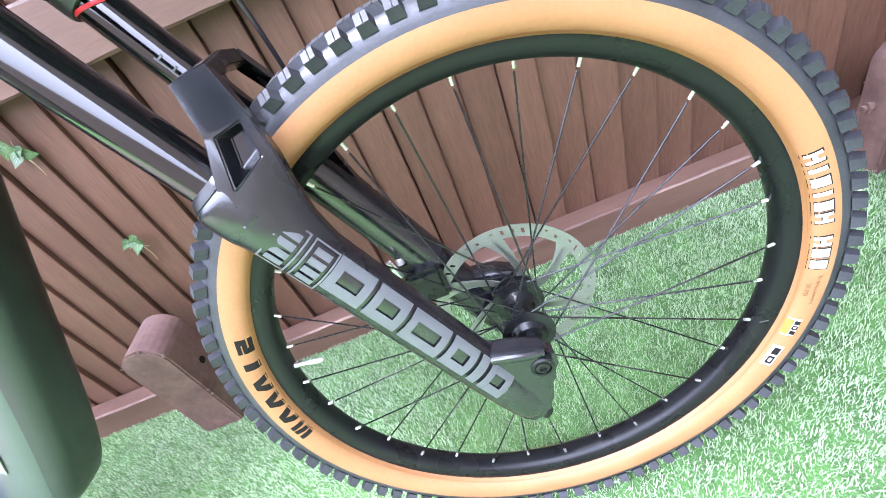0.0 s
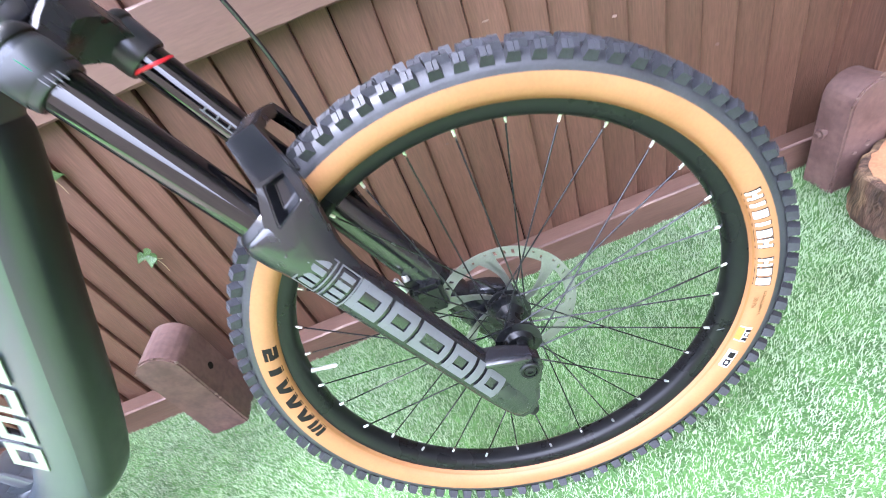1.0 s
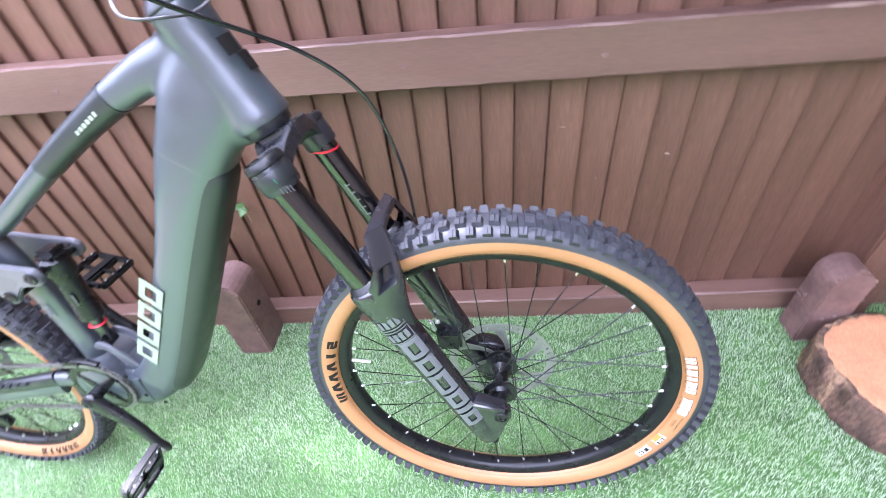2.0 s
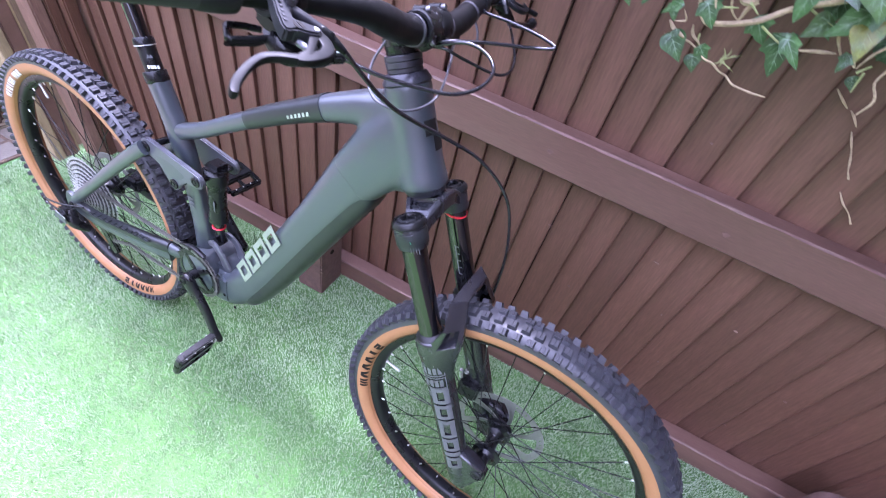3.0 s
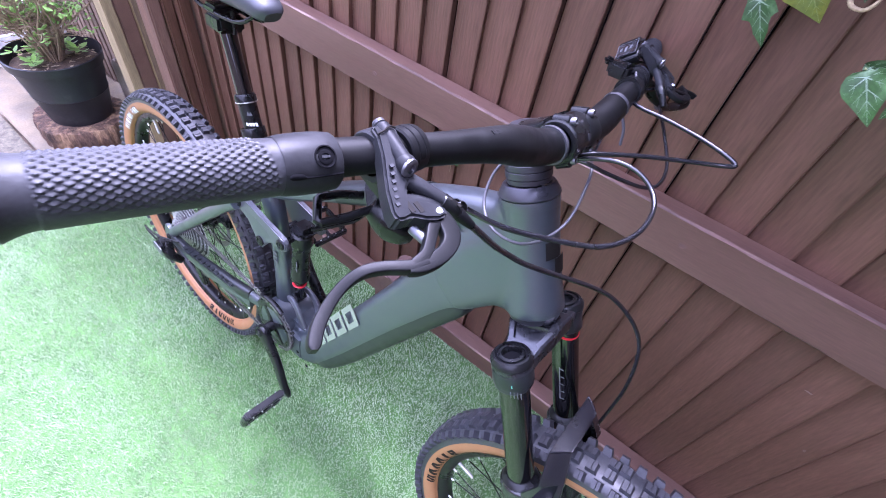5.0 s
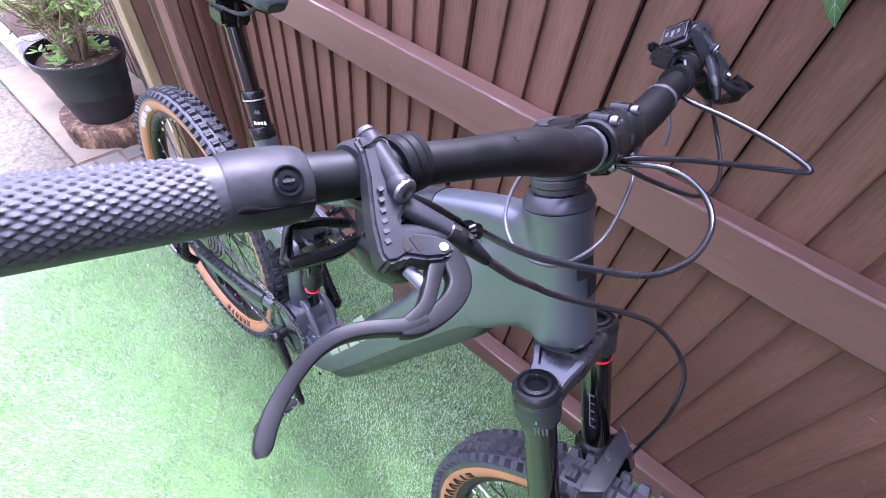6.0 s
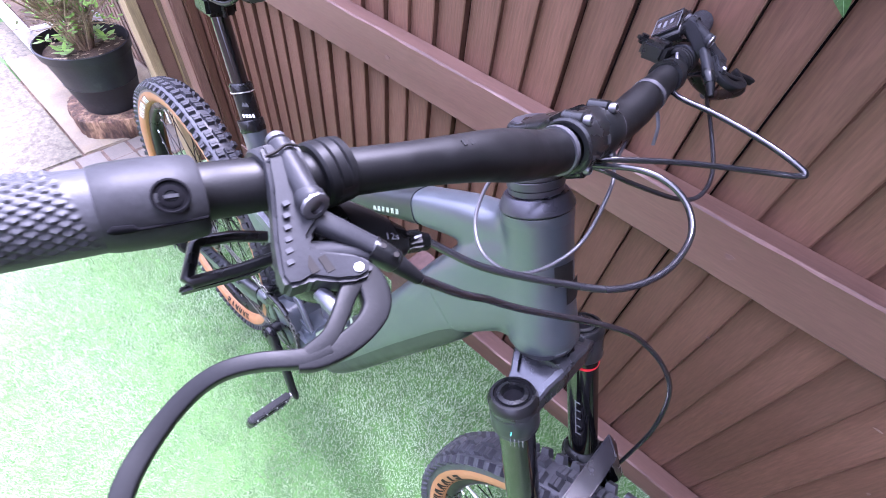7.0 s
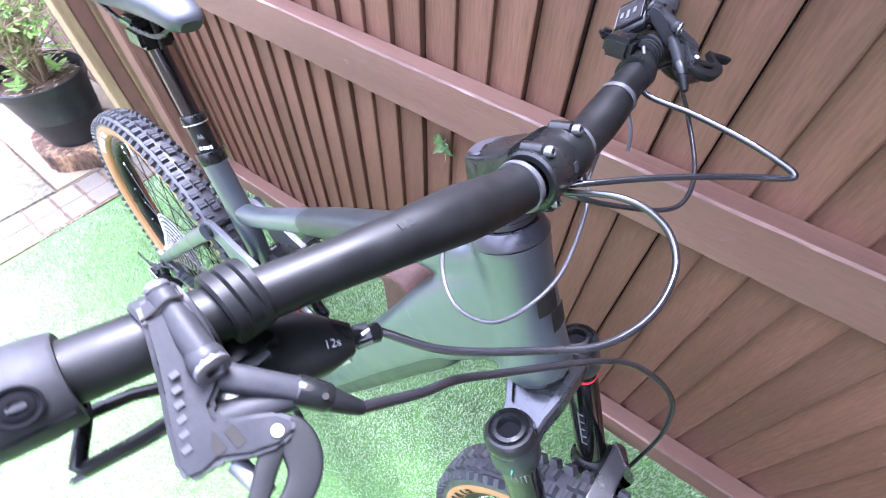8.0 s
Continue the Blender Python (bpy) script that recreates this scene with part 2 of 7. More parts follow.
def sweep(pts, rad, seg=12, ref=(0, 1, 0), power=2.0, n=4, caps=True):
    """A tube along pts. rad: one radius, or for each point (half size along ref, half size across). ref None: no fixed side."""
    k = len(pts)
    if isinstance(rad, (int, float)):
        rad = [(rad, rad)] * k
    rad = [(r, r) if isinstance(r, (int, float)) else r for r in rad]
    rows = smooth_line([(*p, *r) for p, r in zip(pts, rad)], n)
    bm = bmesh.new()
    rings, side = [], None
    for i, row in enumerate(rows):
        here = Vector(row[:3])
        tan = Vector(rows[min(i + 1, len(rows) - 1)][:3]) - Vector(rows[max(i - 1, 0)][:3])
        tan.normalize()
        if ref is None:
            side = tan.orthogonal() if side is None else side
        else:
            side = Vector(ref)
        side = (side - side.dot(tan) * tan).normalized()
        other = tan.cross(side)
        ring = []
        for j in range(seg):
            w = 2 * math.pi * j / seg
            c, s = math.cos(w), math.sin(w)
            c = math.copysign(abs(c) ** (2 / power), c)
            s = math.copysign(abs(s) ** (2 / power), s)
            ring.append(bm.verts.new(here + side * (row[3] * c) + other * (row[4] * s)))
        rings.append(ring)
    for a, b in zip(rings, rings[1:]):
        for j in range(seg):
            bm.faces.new((a[j], a[(j + 1) % seg], b[(j + 1) % seg], b[j]))
    if caps:
        bm.faces.new(rings[0])
        bm.faces.new(rings[-1][::-1])
    return bm


def lathe(profile, origin=(0, 0, 0), axis=(0, 1, 0), seg=32):
    """A turned piece: rows of (way along the axis, radius)."""
    axis = Vector(axis).normalized()
    u = axis.orthogonal().normalized()
    v = axis.cross(u)
    bm = bmesh.new()
    rings = []
    for h, r in profile:
        c = Vector(origin) + axis * h
        if r < 1e-6:
            rings.append([bm.verts.new(c)])
        else:
            rings.append([bm.verts.new(c + (u * math.cos(w) + v * math.sin(w)) * r) for w in (2 * math.pi * j / seg for j in range(seg))])
    for a, b in zip(rings, rings[1:]):
        for j in range(seg):
            k = (j + 1) % seg
            if len(a) == 1 and len(b) == 1:
                continue
            if len(a) == 1:
                bm.faces.new((a[0], b[k], b[j]))
            elif len(b) == 1:
                bm.faces.new((a[j], a[k], b[0]))
            else:
                bm.faces.new((a[j], a[k], b[k], b[j]))
    return bm


def ring_of(profile, seg=96):
    """A closed ring round the y axis from a closed profile of (radius, y)."""
    bm = bmesh.new()
    rows = [[bm.verts.new((r * math.cos(w), y, r * math.sin(w))) for r, y in profile] for w in (2 * math.pi * j / seg for j in range(seg))]
    k = len(profile)
    for i in range(seg):
        a, b = rows[i], rows[(i + 1) % seg]
        for j in range(k):
            bm.faces.new((a[j], b[j], b[(j + 1) % k], a[(j + 1) % k]))
    return bm


def strip_ring(profile, seg=128):
    """An open band round the y axis from a line of (radius, y)."""
    bm = bmesh.new()
    rows = [[bm.verts.new((r * math.cos(w), y, r * math.sin(w))) for r, y in profile] for w in (2 * math.pi * j / seg for j in range(seg))]
    for i in range(seg):
        a, b = rows[i], rows[(i + 1) % seg]
        for j in range(len(profile) - 1):
            bm.faces.new((a[j], b[j], b[j + 1], a[j + 1]))
    return bm


def plate(outline, u, v, origin, thick, bevel=0.0, round_n=0):
    """A flat piece: an outline in the plane of u and v, thick across it."""
    u, v = Vector(u), Vector(v)
    w = u.cross(v).normalized()
    pts = [tuple(p) for p in outline]
    if round_n:
        pts = [tuple(p) for p in smooth_line(pts + [pts[0]], round_n)[:-1]]
    bm = bmesh.new()
    lo = [bm.verts.new(Vector(origin) + u * a + v * b - w * thick / 2) for a, b in pts]
    hi = [bm.verts.new(Vector(origin) + u * a + v * b + w * thick / 2) for a, b in pts]
    bm.faces.new(lo[::-1])
    bm.faces.new(hi)
    for i in range(len(pts)):
        j = (i + 1) % len(pts)
        bm.faces.new((lo[i], lo[j], hi[j], hi[i]))
    bmesh.ops.recalc_face_normals(bm, faces=bm.faces)
    if bevel:
        bmesh.ops.bevel(bm, geom=list(bm.edges), offset=bevel, segments=2, affect="EDGES", clamp_overlap=True)
    return bm


def block(lo, hi, bevel=0.0, seg=2, m=None):
    bm = bmesh.new()
    bmesh.ops.create_cube(bm, size=1)
    for vert in bm.verts:
        vert.co = [lo[i] + (hi[i] - lo[i]) * (vert.co[i] + 0.5) for i in range(3)]
    if bevel:
        bmesh.ops.bevel(bm, geom=list(bm.edges), offset=bevel, segments=seg, affect="EDGES", clamp_overlap=True)
    if m is not None:
        bmesh.ops.transform(bm, matrix=m, verts=bm.verts)
    return bm


def rod(a, b, r, seg=12, r2=None, bevel=0.0):
    a, b = Vector(a), Vector(b)
    length = (b - a).length
    r2 = r if r2 is None else r2
    e = min(bevel, length / 3)
    rows = [(0, 0), (0, r - e), (e, r), (length - e, r2), (length, r2 - e), (length, 0)] if e else [(0, 0), (0, r), (length, r2), (length, 0)]
    return lathe(rows, a, b - a, seg)


def bolt(at, axis, r=0.004, h=0.003):
    """A socket-head bolt with its hole."""
    return lathe([(0, 0), (0, r), (h * 0.7, r), (h, r * 0.8), (h, r * 0.5), (h * 0.3, r * 0.45), (h * 0.3, 0)], at, axis, 12)


def frame_of(x_axis, y_hint, origin):
    x = Vector(x_axis).normalized()
    z = x.cross(Vector(y_hint)).normalized()
    y = z.cross(x)
    return Matrix(((x[0], y[0], z[0], origin[0]), (x[1], y[1], z[1], origin[1]), (x[2], y[2], z[2], origin[2]), (0, 0, 0, 1)))


def lettering(name, text, size, m, mat, parent):
    """Flat words in the built-in font, centred at m."""
    cu = bpy.data.curves.new(name, "FONT")
    cu.body, cu.size, cu.align_x, cu.align_y, cu.extrude = text, size, "CENTER", "CENTER", 0.0002
    ob = bpy.data.objects.new(name, cu)
    me = bpy.data.meshes.new_from_object(ob)
    bpy.data.objects.remove(ob)
    me.materials.clear()
    me.materials.append(mat)
    ob = new(name, me)
    ob.parent, ob.matrix_basis = parent, m
    return ob

SLOPE = 0.041  # the lawn falls gently towards the patio
BOARD_Y, RAIL_Y = 0.52, 0.47


def ground_z(x):
    return SLOPE * x


# ---- ground ----
bm = bmesh.new()
corners = [(-60, -60), (60, -60), (60, 60), (-60, 60)]
bm.faces.new([bm.verts.new((x, y, ground_z(max(-6, min(6, x))) - 0.012)) for x, y in corners])
bmesh.ops.subdivide_edges(bm, edges=list(bm.edges), cuts=39, use_grid_fill=True)
for vert in bm.verts:
    vert.co.z = ground_z(max(-4, min(4, vert.co.x))) - 0.012
tagged(part("ground", bm, TURF_BACK), "green artificial turf backing laid over the whole yard", "lawn", kind="structure")


def turf(count, x0, x1, y0, y1, seed):
    """Curled fibres of artificial grass, standing on the lawn."""
    rng = np.random.default_rng(seed)
    x, y = rng.uniform(x0, x1, count), rng.uniform(y0, y1, count)
    keep = (x > -2.12 + 0.02 * np.sin(14 * y)) & ~((x + 0.75) ** 2 < 0.05 ** 2 * (y > 0.345))
    x, y = x[keep], y[keep]
    k = len(x)
    turn = rng.uniform(0, 2 * np.pi, k) + 0.0
    tall = rng.uniform(0.0055, 0.0115, k)
    lean = rng.uniform(0.15, 1.0, k) * tall
    wide = rng.uniform(0.0005, 0.00085, k)
    c, s = np.cos(turn), np.sin(turn)
    z = SLOPE * x - 0.014
    twist = rng.uniform(-0.5, 0.5, k)
    pos = np.zeros((k, 5, 3))
    for i, (up, out, w) in enumerate(((0, 0, -1), (0, 0, 1), (0.62, 0.45, -0.9), (0.62, 0.45, 0.9), (1.0, 1.0, 0))):
        pos[:, i, 0] = x + c * lean * out - s * wide * w + twist * s * lean * out
        pos[:, i, 1] = y + s * lean * out + c * wide * w - twist * c * lean * out
        pos[:, i, 2] = z + tall * up + 0.002 * (i > 1)
    base = np.arange(k)[:, None] * 5
    tri = np.concatenate([base + [0, 1, 2], base + [1, 3, 2], base + [2, 3, 4]], 1).reshape(-1)
    me = bpy.data.meshes.new("grass_fibres")
    me.vertices.add(k * 5)
    me.vertices.foreach_set("co", pos.reshape(-1))
    me.loops.add(len(tri))
    me.loops.foreach_set("vertex_index", tri.astype(np.int32))
    me.polygons.add(len(tri) // 3)
    me.polygons.foreach_set("loop_start", np.arange(0, len(tri), 3, dtype=np.int32))
    me.update()
    me.materials.append(TURF)
    ob = new("grass_fibres", me)
    return tagged(ob, "short bright green artificial grass fibres covering the lawn", "artificial grass", kind="stuff")


turf(560000, -2.14, 1.5, -1.25, 0.463, 1)
turf(22000, -2.14, 1.5, -2.2, -1.25, 2)

# ---- the fence of upright feather-edge boards ----
fence = thing("fence", "brown painted featheredge timber fence with upright boards and a rail", "fence", kind="structure")
PITCH, FIRST = 0.0753, -0.0215
BOARD_TOP = 1.86


def board_mesh():
    """A board thin at one edge and thick at the other, its thick edge lapping over the next."""
    bm = bmesh.new()
    xs = (0.0, 0.003, 0.0705, 0.0733)
    fronts = (-0.0015, -0.003, -0.0125, -0.0115)
    lo, hi = -0.12, BOARD_TOP
    rows = []
    for z in (lo, 0.45, 1.0, hi):
        rows.append([bm.verts.new((x, f, z)) for x, f in zip(xs, fronts)] + [bm.verts.new((xs[-1], 0.004, z)), bm.verts.new((xs[0], 0.004, z))])
    for a, b in zip(rows, rows[1:]):
        for j in range(6):
            bm.faces.new((a[j], a[(j + 1) % 6], b[(j + 1) % 6], b[j]))
    bm.faces.new(rows[0][::-1])
    bm.faces.new(rows[-1])
    return bm


first_board = None
for k in range(-25, 13):
    x = FIRST + PITCH * k + random.uniform(-0.0018, 0.0018)
    if x > 0.9 or x < -1.93:
        continue
    m = pose(x, BOARD_Y + 0.004 + random.uniform(-0.0012, 0.0012), 0, 0, random.uniform(-0.12, 0.12), random.uniform(-0.5, 0.5))
    if first_board is None:
        first_board = part("fence_board", board_mesh(), FENCE, fence, where=m, smooth=False)
    else:
        ob = new("fence_board", first_board.data)
        ob.parent, ob.matrix_basis = fence, m


# black sheet behind the boards, put there to paint the shade in their gaps
part("fence_backing", block((-1.93, 0.5300, -0.12), (3.2, 0.5350, BOARD_TOP - 0.01)), SHADE_BLACK, fence)


def worn_beam(name, x0, x1, y0, y1, z_low, z_top, parent, label, tilt=0.0, steps=70):
    """A sawn length of timber with slightly uneven arrises."""
    bm = bmesh.new()
    rows = []
    for i in range(steps + 1):
        x = x0 + (x1 - x0) * i / steps
        dz = tilt * x
        r = [random.uniform(-0.0012, 0.0012) for _ in range(6)]
        e = 0.004
        rows.append([bm.verts.new(p) for p in ((x, y1, z_low + dz), (x, y0 + e, z_low + dz + r[0]), (x, y0, z_low + e + dz + r[1]), (x, y0 + r[2] * 0.5, z_top - e + dz + r[3]),
                                               (x, y0 + e + r[4], z_top + dz + r[5] * 0.6), (x, y1, z_top + dz))])
    for a, b in zip(rows, rows[1:]):
        for j in range(6):
            f = bm.faces.new((a[j], a[(j + 1) % 6], b[(j + 1) % 6], b[j]))
            f.material_index = 1 if j == 3 else 0
    bm.faces.new(rows[0][::-1])
    bm.faces.new(rows[-1])
    return part(name, bm, [RAIL, RAIL_WORN], parent, label, smooth=False)


worn_beam("rail", -1.93, 0.9, RAIL_Y, BOARD_Y - 0.009, 0.722, 0.823, fence, "brown horizontal fence rail with a chipped top edge")
worn_beam("rail", -1.93, 0.9, RAIL_Y, BOARD_Y - 0.009, 1.52, 1.62, fence, "brown horizontal fence rail with a chipped top edge")
worn_beam("gravel_board", -1.93, 0.9, 0.462, BOARD_Y - 0.009, -0.03, 0.066, fence, "brown kickboard along the foot of the fence", tilt=SLOPE)

# splashes and chips of pale bare wood on the rail and boards
for x, z, w, h in ((0.10, 0.905, 0.006, 0.004), (0.61, 0.388, 0.008, 0.006), (0.33, 0.30, 0.005, 0.005), (0.40, 0.52, 0.009, 0.005), (0.16, 0.60, 0.012, 0.003), (-0.10, 0.56, 0.010, 0.004),
                   (0.58, 0.20, 0.005, 0.004), (-0.30, 0.98, 0.012, 0.003), (0.02, 0.40, 0.006, 0.004), (0.25, 0.46, 0.004, 0.007)):
    w, h = 0.6 * w, 0.7 * h
    part("paint_chip", plate([(-w, 0), (-w * 0.3, h), (w, h * 0.4), (w * 0.5, -h * 0.7)], (1, 0, 0), (0, 0, 1), (x, BOARD_Y - 0.0108, z), 0.0008, 0, 2), RAIL_WORN, fence, smooth=False)
# knots in the rail
for x, z in ((-0.17, 0.772), (-0.945, 0.770), (-0.52, 0.80), (0.22, 0.765), (-1.35, 0.765)):
    part("knot", plate([(0.007 * math.cos(a) * (1 + 0.3 * math.sin(3 * a)), 0.005 * math.sin(a)) for a in (i * math.pi / 5 for i in range(10))], (1, 0, 0), (0, 0, 1), (x, RAIL_Y - 0.0003, z), 0.0012), SPUR, fence)


def post(name, x0, x1, y0, y1, top, mat, parent, label):
    return part(name, block((x0, y0, ground_z(x0) - 0.08), (x1, y1, top), 0.005), mat, parent, label)


post("fence_post", 0.905, 1.005, 0.43, 0.56, 1.95, FENCE, fence, "brown square fence post")
post("fence_post", -1.94, -1.865, 0.467, 0.509, 1.95, FENCE, fence, "brown square fence post")
post("fence_post", -1.97, -1.895, 0.426, 0.464, 1.95, FENCE, fence, "dark brown square fence post")
post("fence_post", -1.985, -1.90, 0.382, 0.4235, 1.95, WEATHERED, fence, "weathered brown square fence post, coloured paler for patio light")
part("kick_rail", block((1.005, 0.47, -0.03), (3.2, 0.52, 0.10), 0.004), RAIL, fence)
for k in range(28):
    m = pose(1.007 + PITCH * k, BOARD_Y + 0.004, 0)
    ob = new("fence_board", first_board.data)
    ob.parent, ob.matrix_basis = fence, m


def spur_post(x0, x1, y0, y1, top, mat, label):
    """A short repair post with a half-round head."""
    w, zb = (x1 - x0) / 2, ground_z(x0) - 0.06
    outline = [(-w, zb), (w, zb)] + [(w * math.cos(a), top - w + w * math.sin(a)) for a in (math.pi * i / 12 for i in range(13))]
    bm = plate(outline, (1, 0, 0), (0, 0, 1), ((x0 + x1) / 2, (y0 + y1) / 2, 0), y1 - y0, 0.004)
    return tagged(part("spur_post", bm, mat), label, "post", group="short posts at the fence")


one = spur_post(-0.803, -0.700, 0.348, 0.461, 0.262, SPUR, "short brown round-topped post bracing the fence")
# shallow black disc; the shade inside the hole is only its colour
part("bolt_hole", lathe([(0, 0.0), (0, 0.009), (0.002, 0.009), (0.002, 0.006), (0.001, 0.0)], (-0.7005, 0.405, 0.135), (1, 0, 0), 14), INK, one)
two = spur_post(0.790, 0.884, 0.350, 0.428, 0.278, SPUR, "chipped brown round-topped post with a rusty bolt")
part("bolt", joined(rod((0.792, 0.395, 0.160), (0.767, 0.395, 0.160), 0.006, 10), lathe([(0, 0), (0, 0.012), (0.008, 0.012), (0.008, 0)], (0.782, 0.395, 0.160), (-1, 0, 0), 6)), RAIL_WORN, two, "rusty hexagon bolt")
for x, z, w, h in ((0.835, 0.285, 0.010, 0.006), (0.845, 0.13, 0.006, 0.010), (0.86, 0.23, 0.005, 0.004), (0.822, 0.115, 0.005, 0.005)):
    part("paint_chip", plate([(-w, 0), (-w * 0.3, h), (w, h * 0.4), (w * 0.5, -h * 0.7)], (1, 0, 0), (0, 0, 1), (x, 0.3495, z), 0.0012, 0, 2), RAIL_WORN, two)
chip_rng = random.Random(9)
for holder, xc, w, top_, y0_ in ((one, -0.7515, 0.0515, 0.262, 0.348), (two, 0.837, 0.047, 0.278, 0.350)):
    for k in range(16):
        a = chip_rng.uniform(-0.5, math.pi + 0.5)
        x_, z_ = (xc + w * math.cos(a), top_ - w + w * math.sin(a)) if 0 < a < math.pi else (xc + w * (1 if a < 1 else -1), chip_rng.uniform(0.02, top_ - w))
        q = chip_rng.uniform(0.0018, 0.0045)
        part("paint_chip", block((-q, -q * 0.6, -q), (q, q * 0.6, q * 0.8), q * 0.4, m=pose(x_, y0_ + 0.002, z_, 0, chip_rng.uniform(0, 90), 0)), RAIL_WORN, holder)
spur_post(-2.56, -2.44, 0.40, 0.48, 0.20, CONCRETE, "bare grey round-topped concrete post by the pot")

# the corner posts and the old slatted panel beyond the end of the fence
corner = thing("corner_post", "wide brown painted post at the end of the fence", "post", kind="structure")
part("post_body", block((-2.10, 0.318, -0.15), (-2.0, 0.367, 1.95), 0.004), RAIL, corner)
part("corner_batten", block((-2.07, 0.283, -0.15), (-2.00, 0.3165, 1.95), 0.003), PALE_WOOD, corner, "bare pale timber batten")
part("edge_strip", block((-2.08, 0.3690, -0.15), (-2.012, 0.3785, 1.95), 0.002), PALE_WOOD, corner)
part("filler_batten", block((-2.10, 0.380, -0.15), (-2.05, 0.470, 1.9), 0.002), OLD_WOOD, corner)
old = thing("slatted_fence", "old grey-brown slatted fence beyond the corner post", "fence", kind="structure")
for k in range(34):
    part("slat", block((-2.12 - 0.062 * k - 0.045, 0.50, -0.22), (-2.12 - 0.062 * k, 0.512, 1.7), 0.002), OLD_WOOD, old, smooth=False)
part("back_rail", block((-4.3, 0.513, 0.25), (-2.1, 0.55, 0.33), 0.003), OLD_WOOD, old)
# added black panel: it stands for the shade seen between the slats
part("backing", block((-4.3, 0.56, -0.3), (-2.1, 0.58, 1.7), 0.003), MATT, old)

# ---- unseen walls round the yard, added to block low sky and shade its right ----
for name, lo, hi in (("wall_south", (-6.0, -3.6, -0.4), (2.0, -3.5, 1.9)), ("wall_east", (1.75, -3.5, -0.1), (2.0, 0.5, 4.6)), ("wall_west", (-6.1, -3.6, -0.4), (-6.0, 0.6, 1.5))):
    tagged(part(name, block(lo, hi, 0.004), DRAB), "plain unseen wall added to block low sky light", "fence", kind="structure")

# ---- the log slice in the lawn ----
def log_slice(name, x, y, r, h, label, seed, cut):
    rng = random.Random(seed)
    n, zb = 72, ground_z(x) - 0.01
    wob = [1 + 0.035 * math.sin(2 * a + seed) + 0.025 * math.sin(5 * a + 1) + rng.uniform(-0.03, 0.02) for a in (2 * math.pi * i / n for i in range(n))]
    bm = bmesh.new()
    rings = []
    for hh, f in ((0, 1.0), (h * 0.25, 1.02), (h * 0.5, 1.0), (h * 0.75, 1.02), (h * 0.97, 1.0), (h, 0.975)):
        rings.append([bm.verts.new((r * wob[i] * f * (1 + rng.uniform(-0.022, 0.022)) * math.cos(2 * math.pi * i / n), r * wob[i] * f * math.sin(2 * math.pi * i / n), zb + hh)) for i in range(n)])
    for a, b in zip(rings, rings[1:]):
        for j in range(n):
            bm.faces.new((a[j], a[(j + 1) % n], b[(j + 1) % n], b[j]))
    bm.faces.new(rings[-1])
    bm.faces.new(rings[0][::-1])
    log = part(name, bm, BARK, None)
    log.location = (x, y, 0)
    tagged(log, label, "log slice")
    bm = bmesh.new()
    rows = [[bm.verts.new((r * q * wob[i] * math.cos(2 * math.pi * i / n), r * q * wob[i] * math.sin(2 * math.pi * i / n), zb + h + 0.002 + 0.0012 * (k % 2))) for i in range(n)] for k, q in enumerate(np.linspace(0.93, 0.05, 16))]
    for a, b in zip(rows, rows[1:]):
        for j in range(n):
            bm.faces.new((a[j], a[(j + 1) % n], b[(j + 1) % n], b[j]))
    bm.faces.new(rows[-1])
    part("cut_face", bm, cut, log, "pale orange sawn face with faint rings")
    return log


log_slice("log_slice", 0.925, 0.185, 0.172, 0.105, "thick log slice with rough bark and a pale sawn top", 3, CUT_WOOD)
log_slice("log_slice", -2.55, 0.200, 0.184, 0.105, "bark-covered log slice under the plant pot", 8, BARK)

# ---- the patio ----
patio = thing("patio", "cream and grey stone paving beside the lawn", "paving", kind="structure")
bm = block((-5.5, -3.0, -0.05), (-2.13, 0.5, -0.006))
for vert in bm.verts:
    vert.co.z += ground_z(vert.co.x)
part("bedding", bm, SOIL, patio, smooth=False)
rows_x = [-2.36, -2.90, -3.44, -3.98, -4.52, -5.06, -5.50]
for i, (xb, xa) in enumerate(zip(rows_x, rows_x[1:])):
    for ya, yb in ((-0.03, 0.49), (-0.63, -0.036), (-1.23, -0.636), (-1.83, -1.236), (-2.43, -1.836)):
        zc = ground_z((xa + xb) / 2) + 0.012 + random.uniform(-0.002, 0.002)
        part("paving_slab", block((xa + 0.012, ya + 0.004, zc - 0.04), (xb, yb, zc + 0.002), 0.005), SLAB if ya > -0.1 and xb > -3.3 else PEBBLE, patio)
edge = None
for k in range(22):
    y = 0.45 - 0.105 * k
    for x in (-2.355, -2.245):
        m = pose(x, y, ground_z(x) - 0.001 + random.uniform(-0.0015, 0.0015), 0, 0, random.uniform(-0.6, 0.6))
        if edge is None:
            edge = part("paving_block", block((0, -0.099, -0.05), (0.104, 0, 0.0), 0.004), BLOCK, patio, where=m)
        else:
            ob = new("paving_block", edge.data)
            ob.parent, ob.matrix_basis = patio, m

# ---- plant pot and shrub on the second log slice ----
px, py, pz = -2.536, 0.204, ground_z(-2.55) + 0.098
pot = thing("plant_pot", "black plastic plant pot standing on a log slice", "plant pot", pose(px, py, pz))
part("pot_wall", lathe([(0, 0), (0, 0.118), (0.02, 0.122), (0.12, 0.142), (0.125, 0.1445), (0.13, 0.1425), (0.245, 0.163), (0.247, 0.172), (0.282, 0.176), (0.284, 0.170), (0.250, 0.161), (0.20, 0.152)], (0, 0, 0), (0, 0, 1), 48), POT, pot)
bm = lathe([(0.236, 0.157), (0.243, 0.10), (0.249, 0.0)], (0, 0, 0), (0, 0, 1), 32)
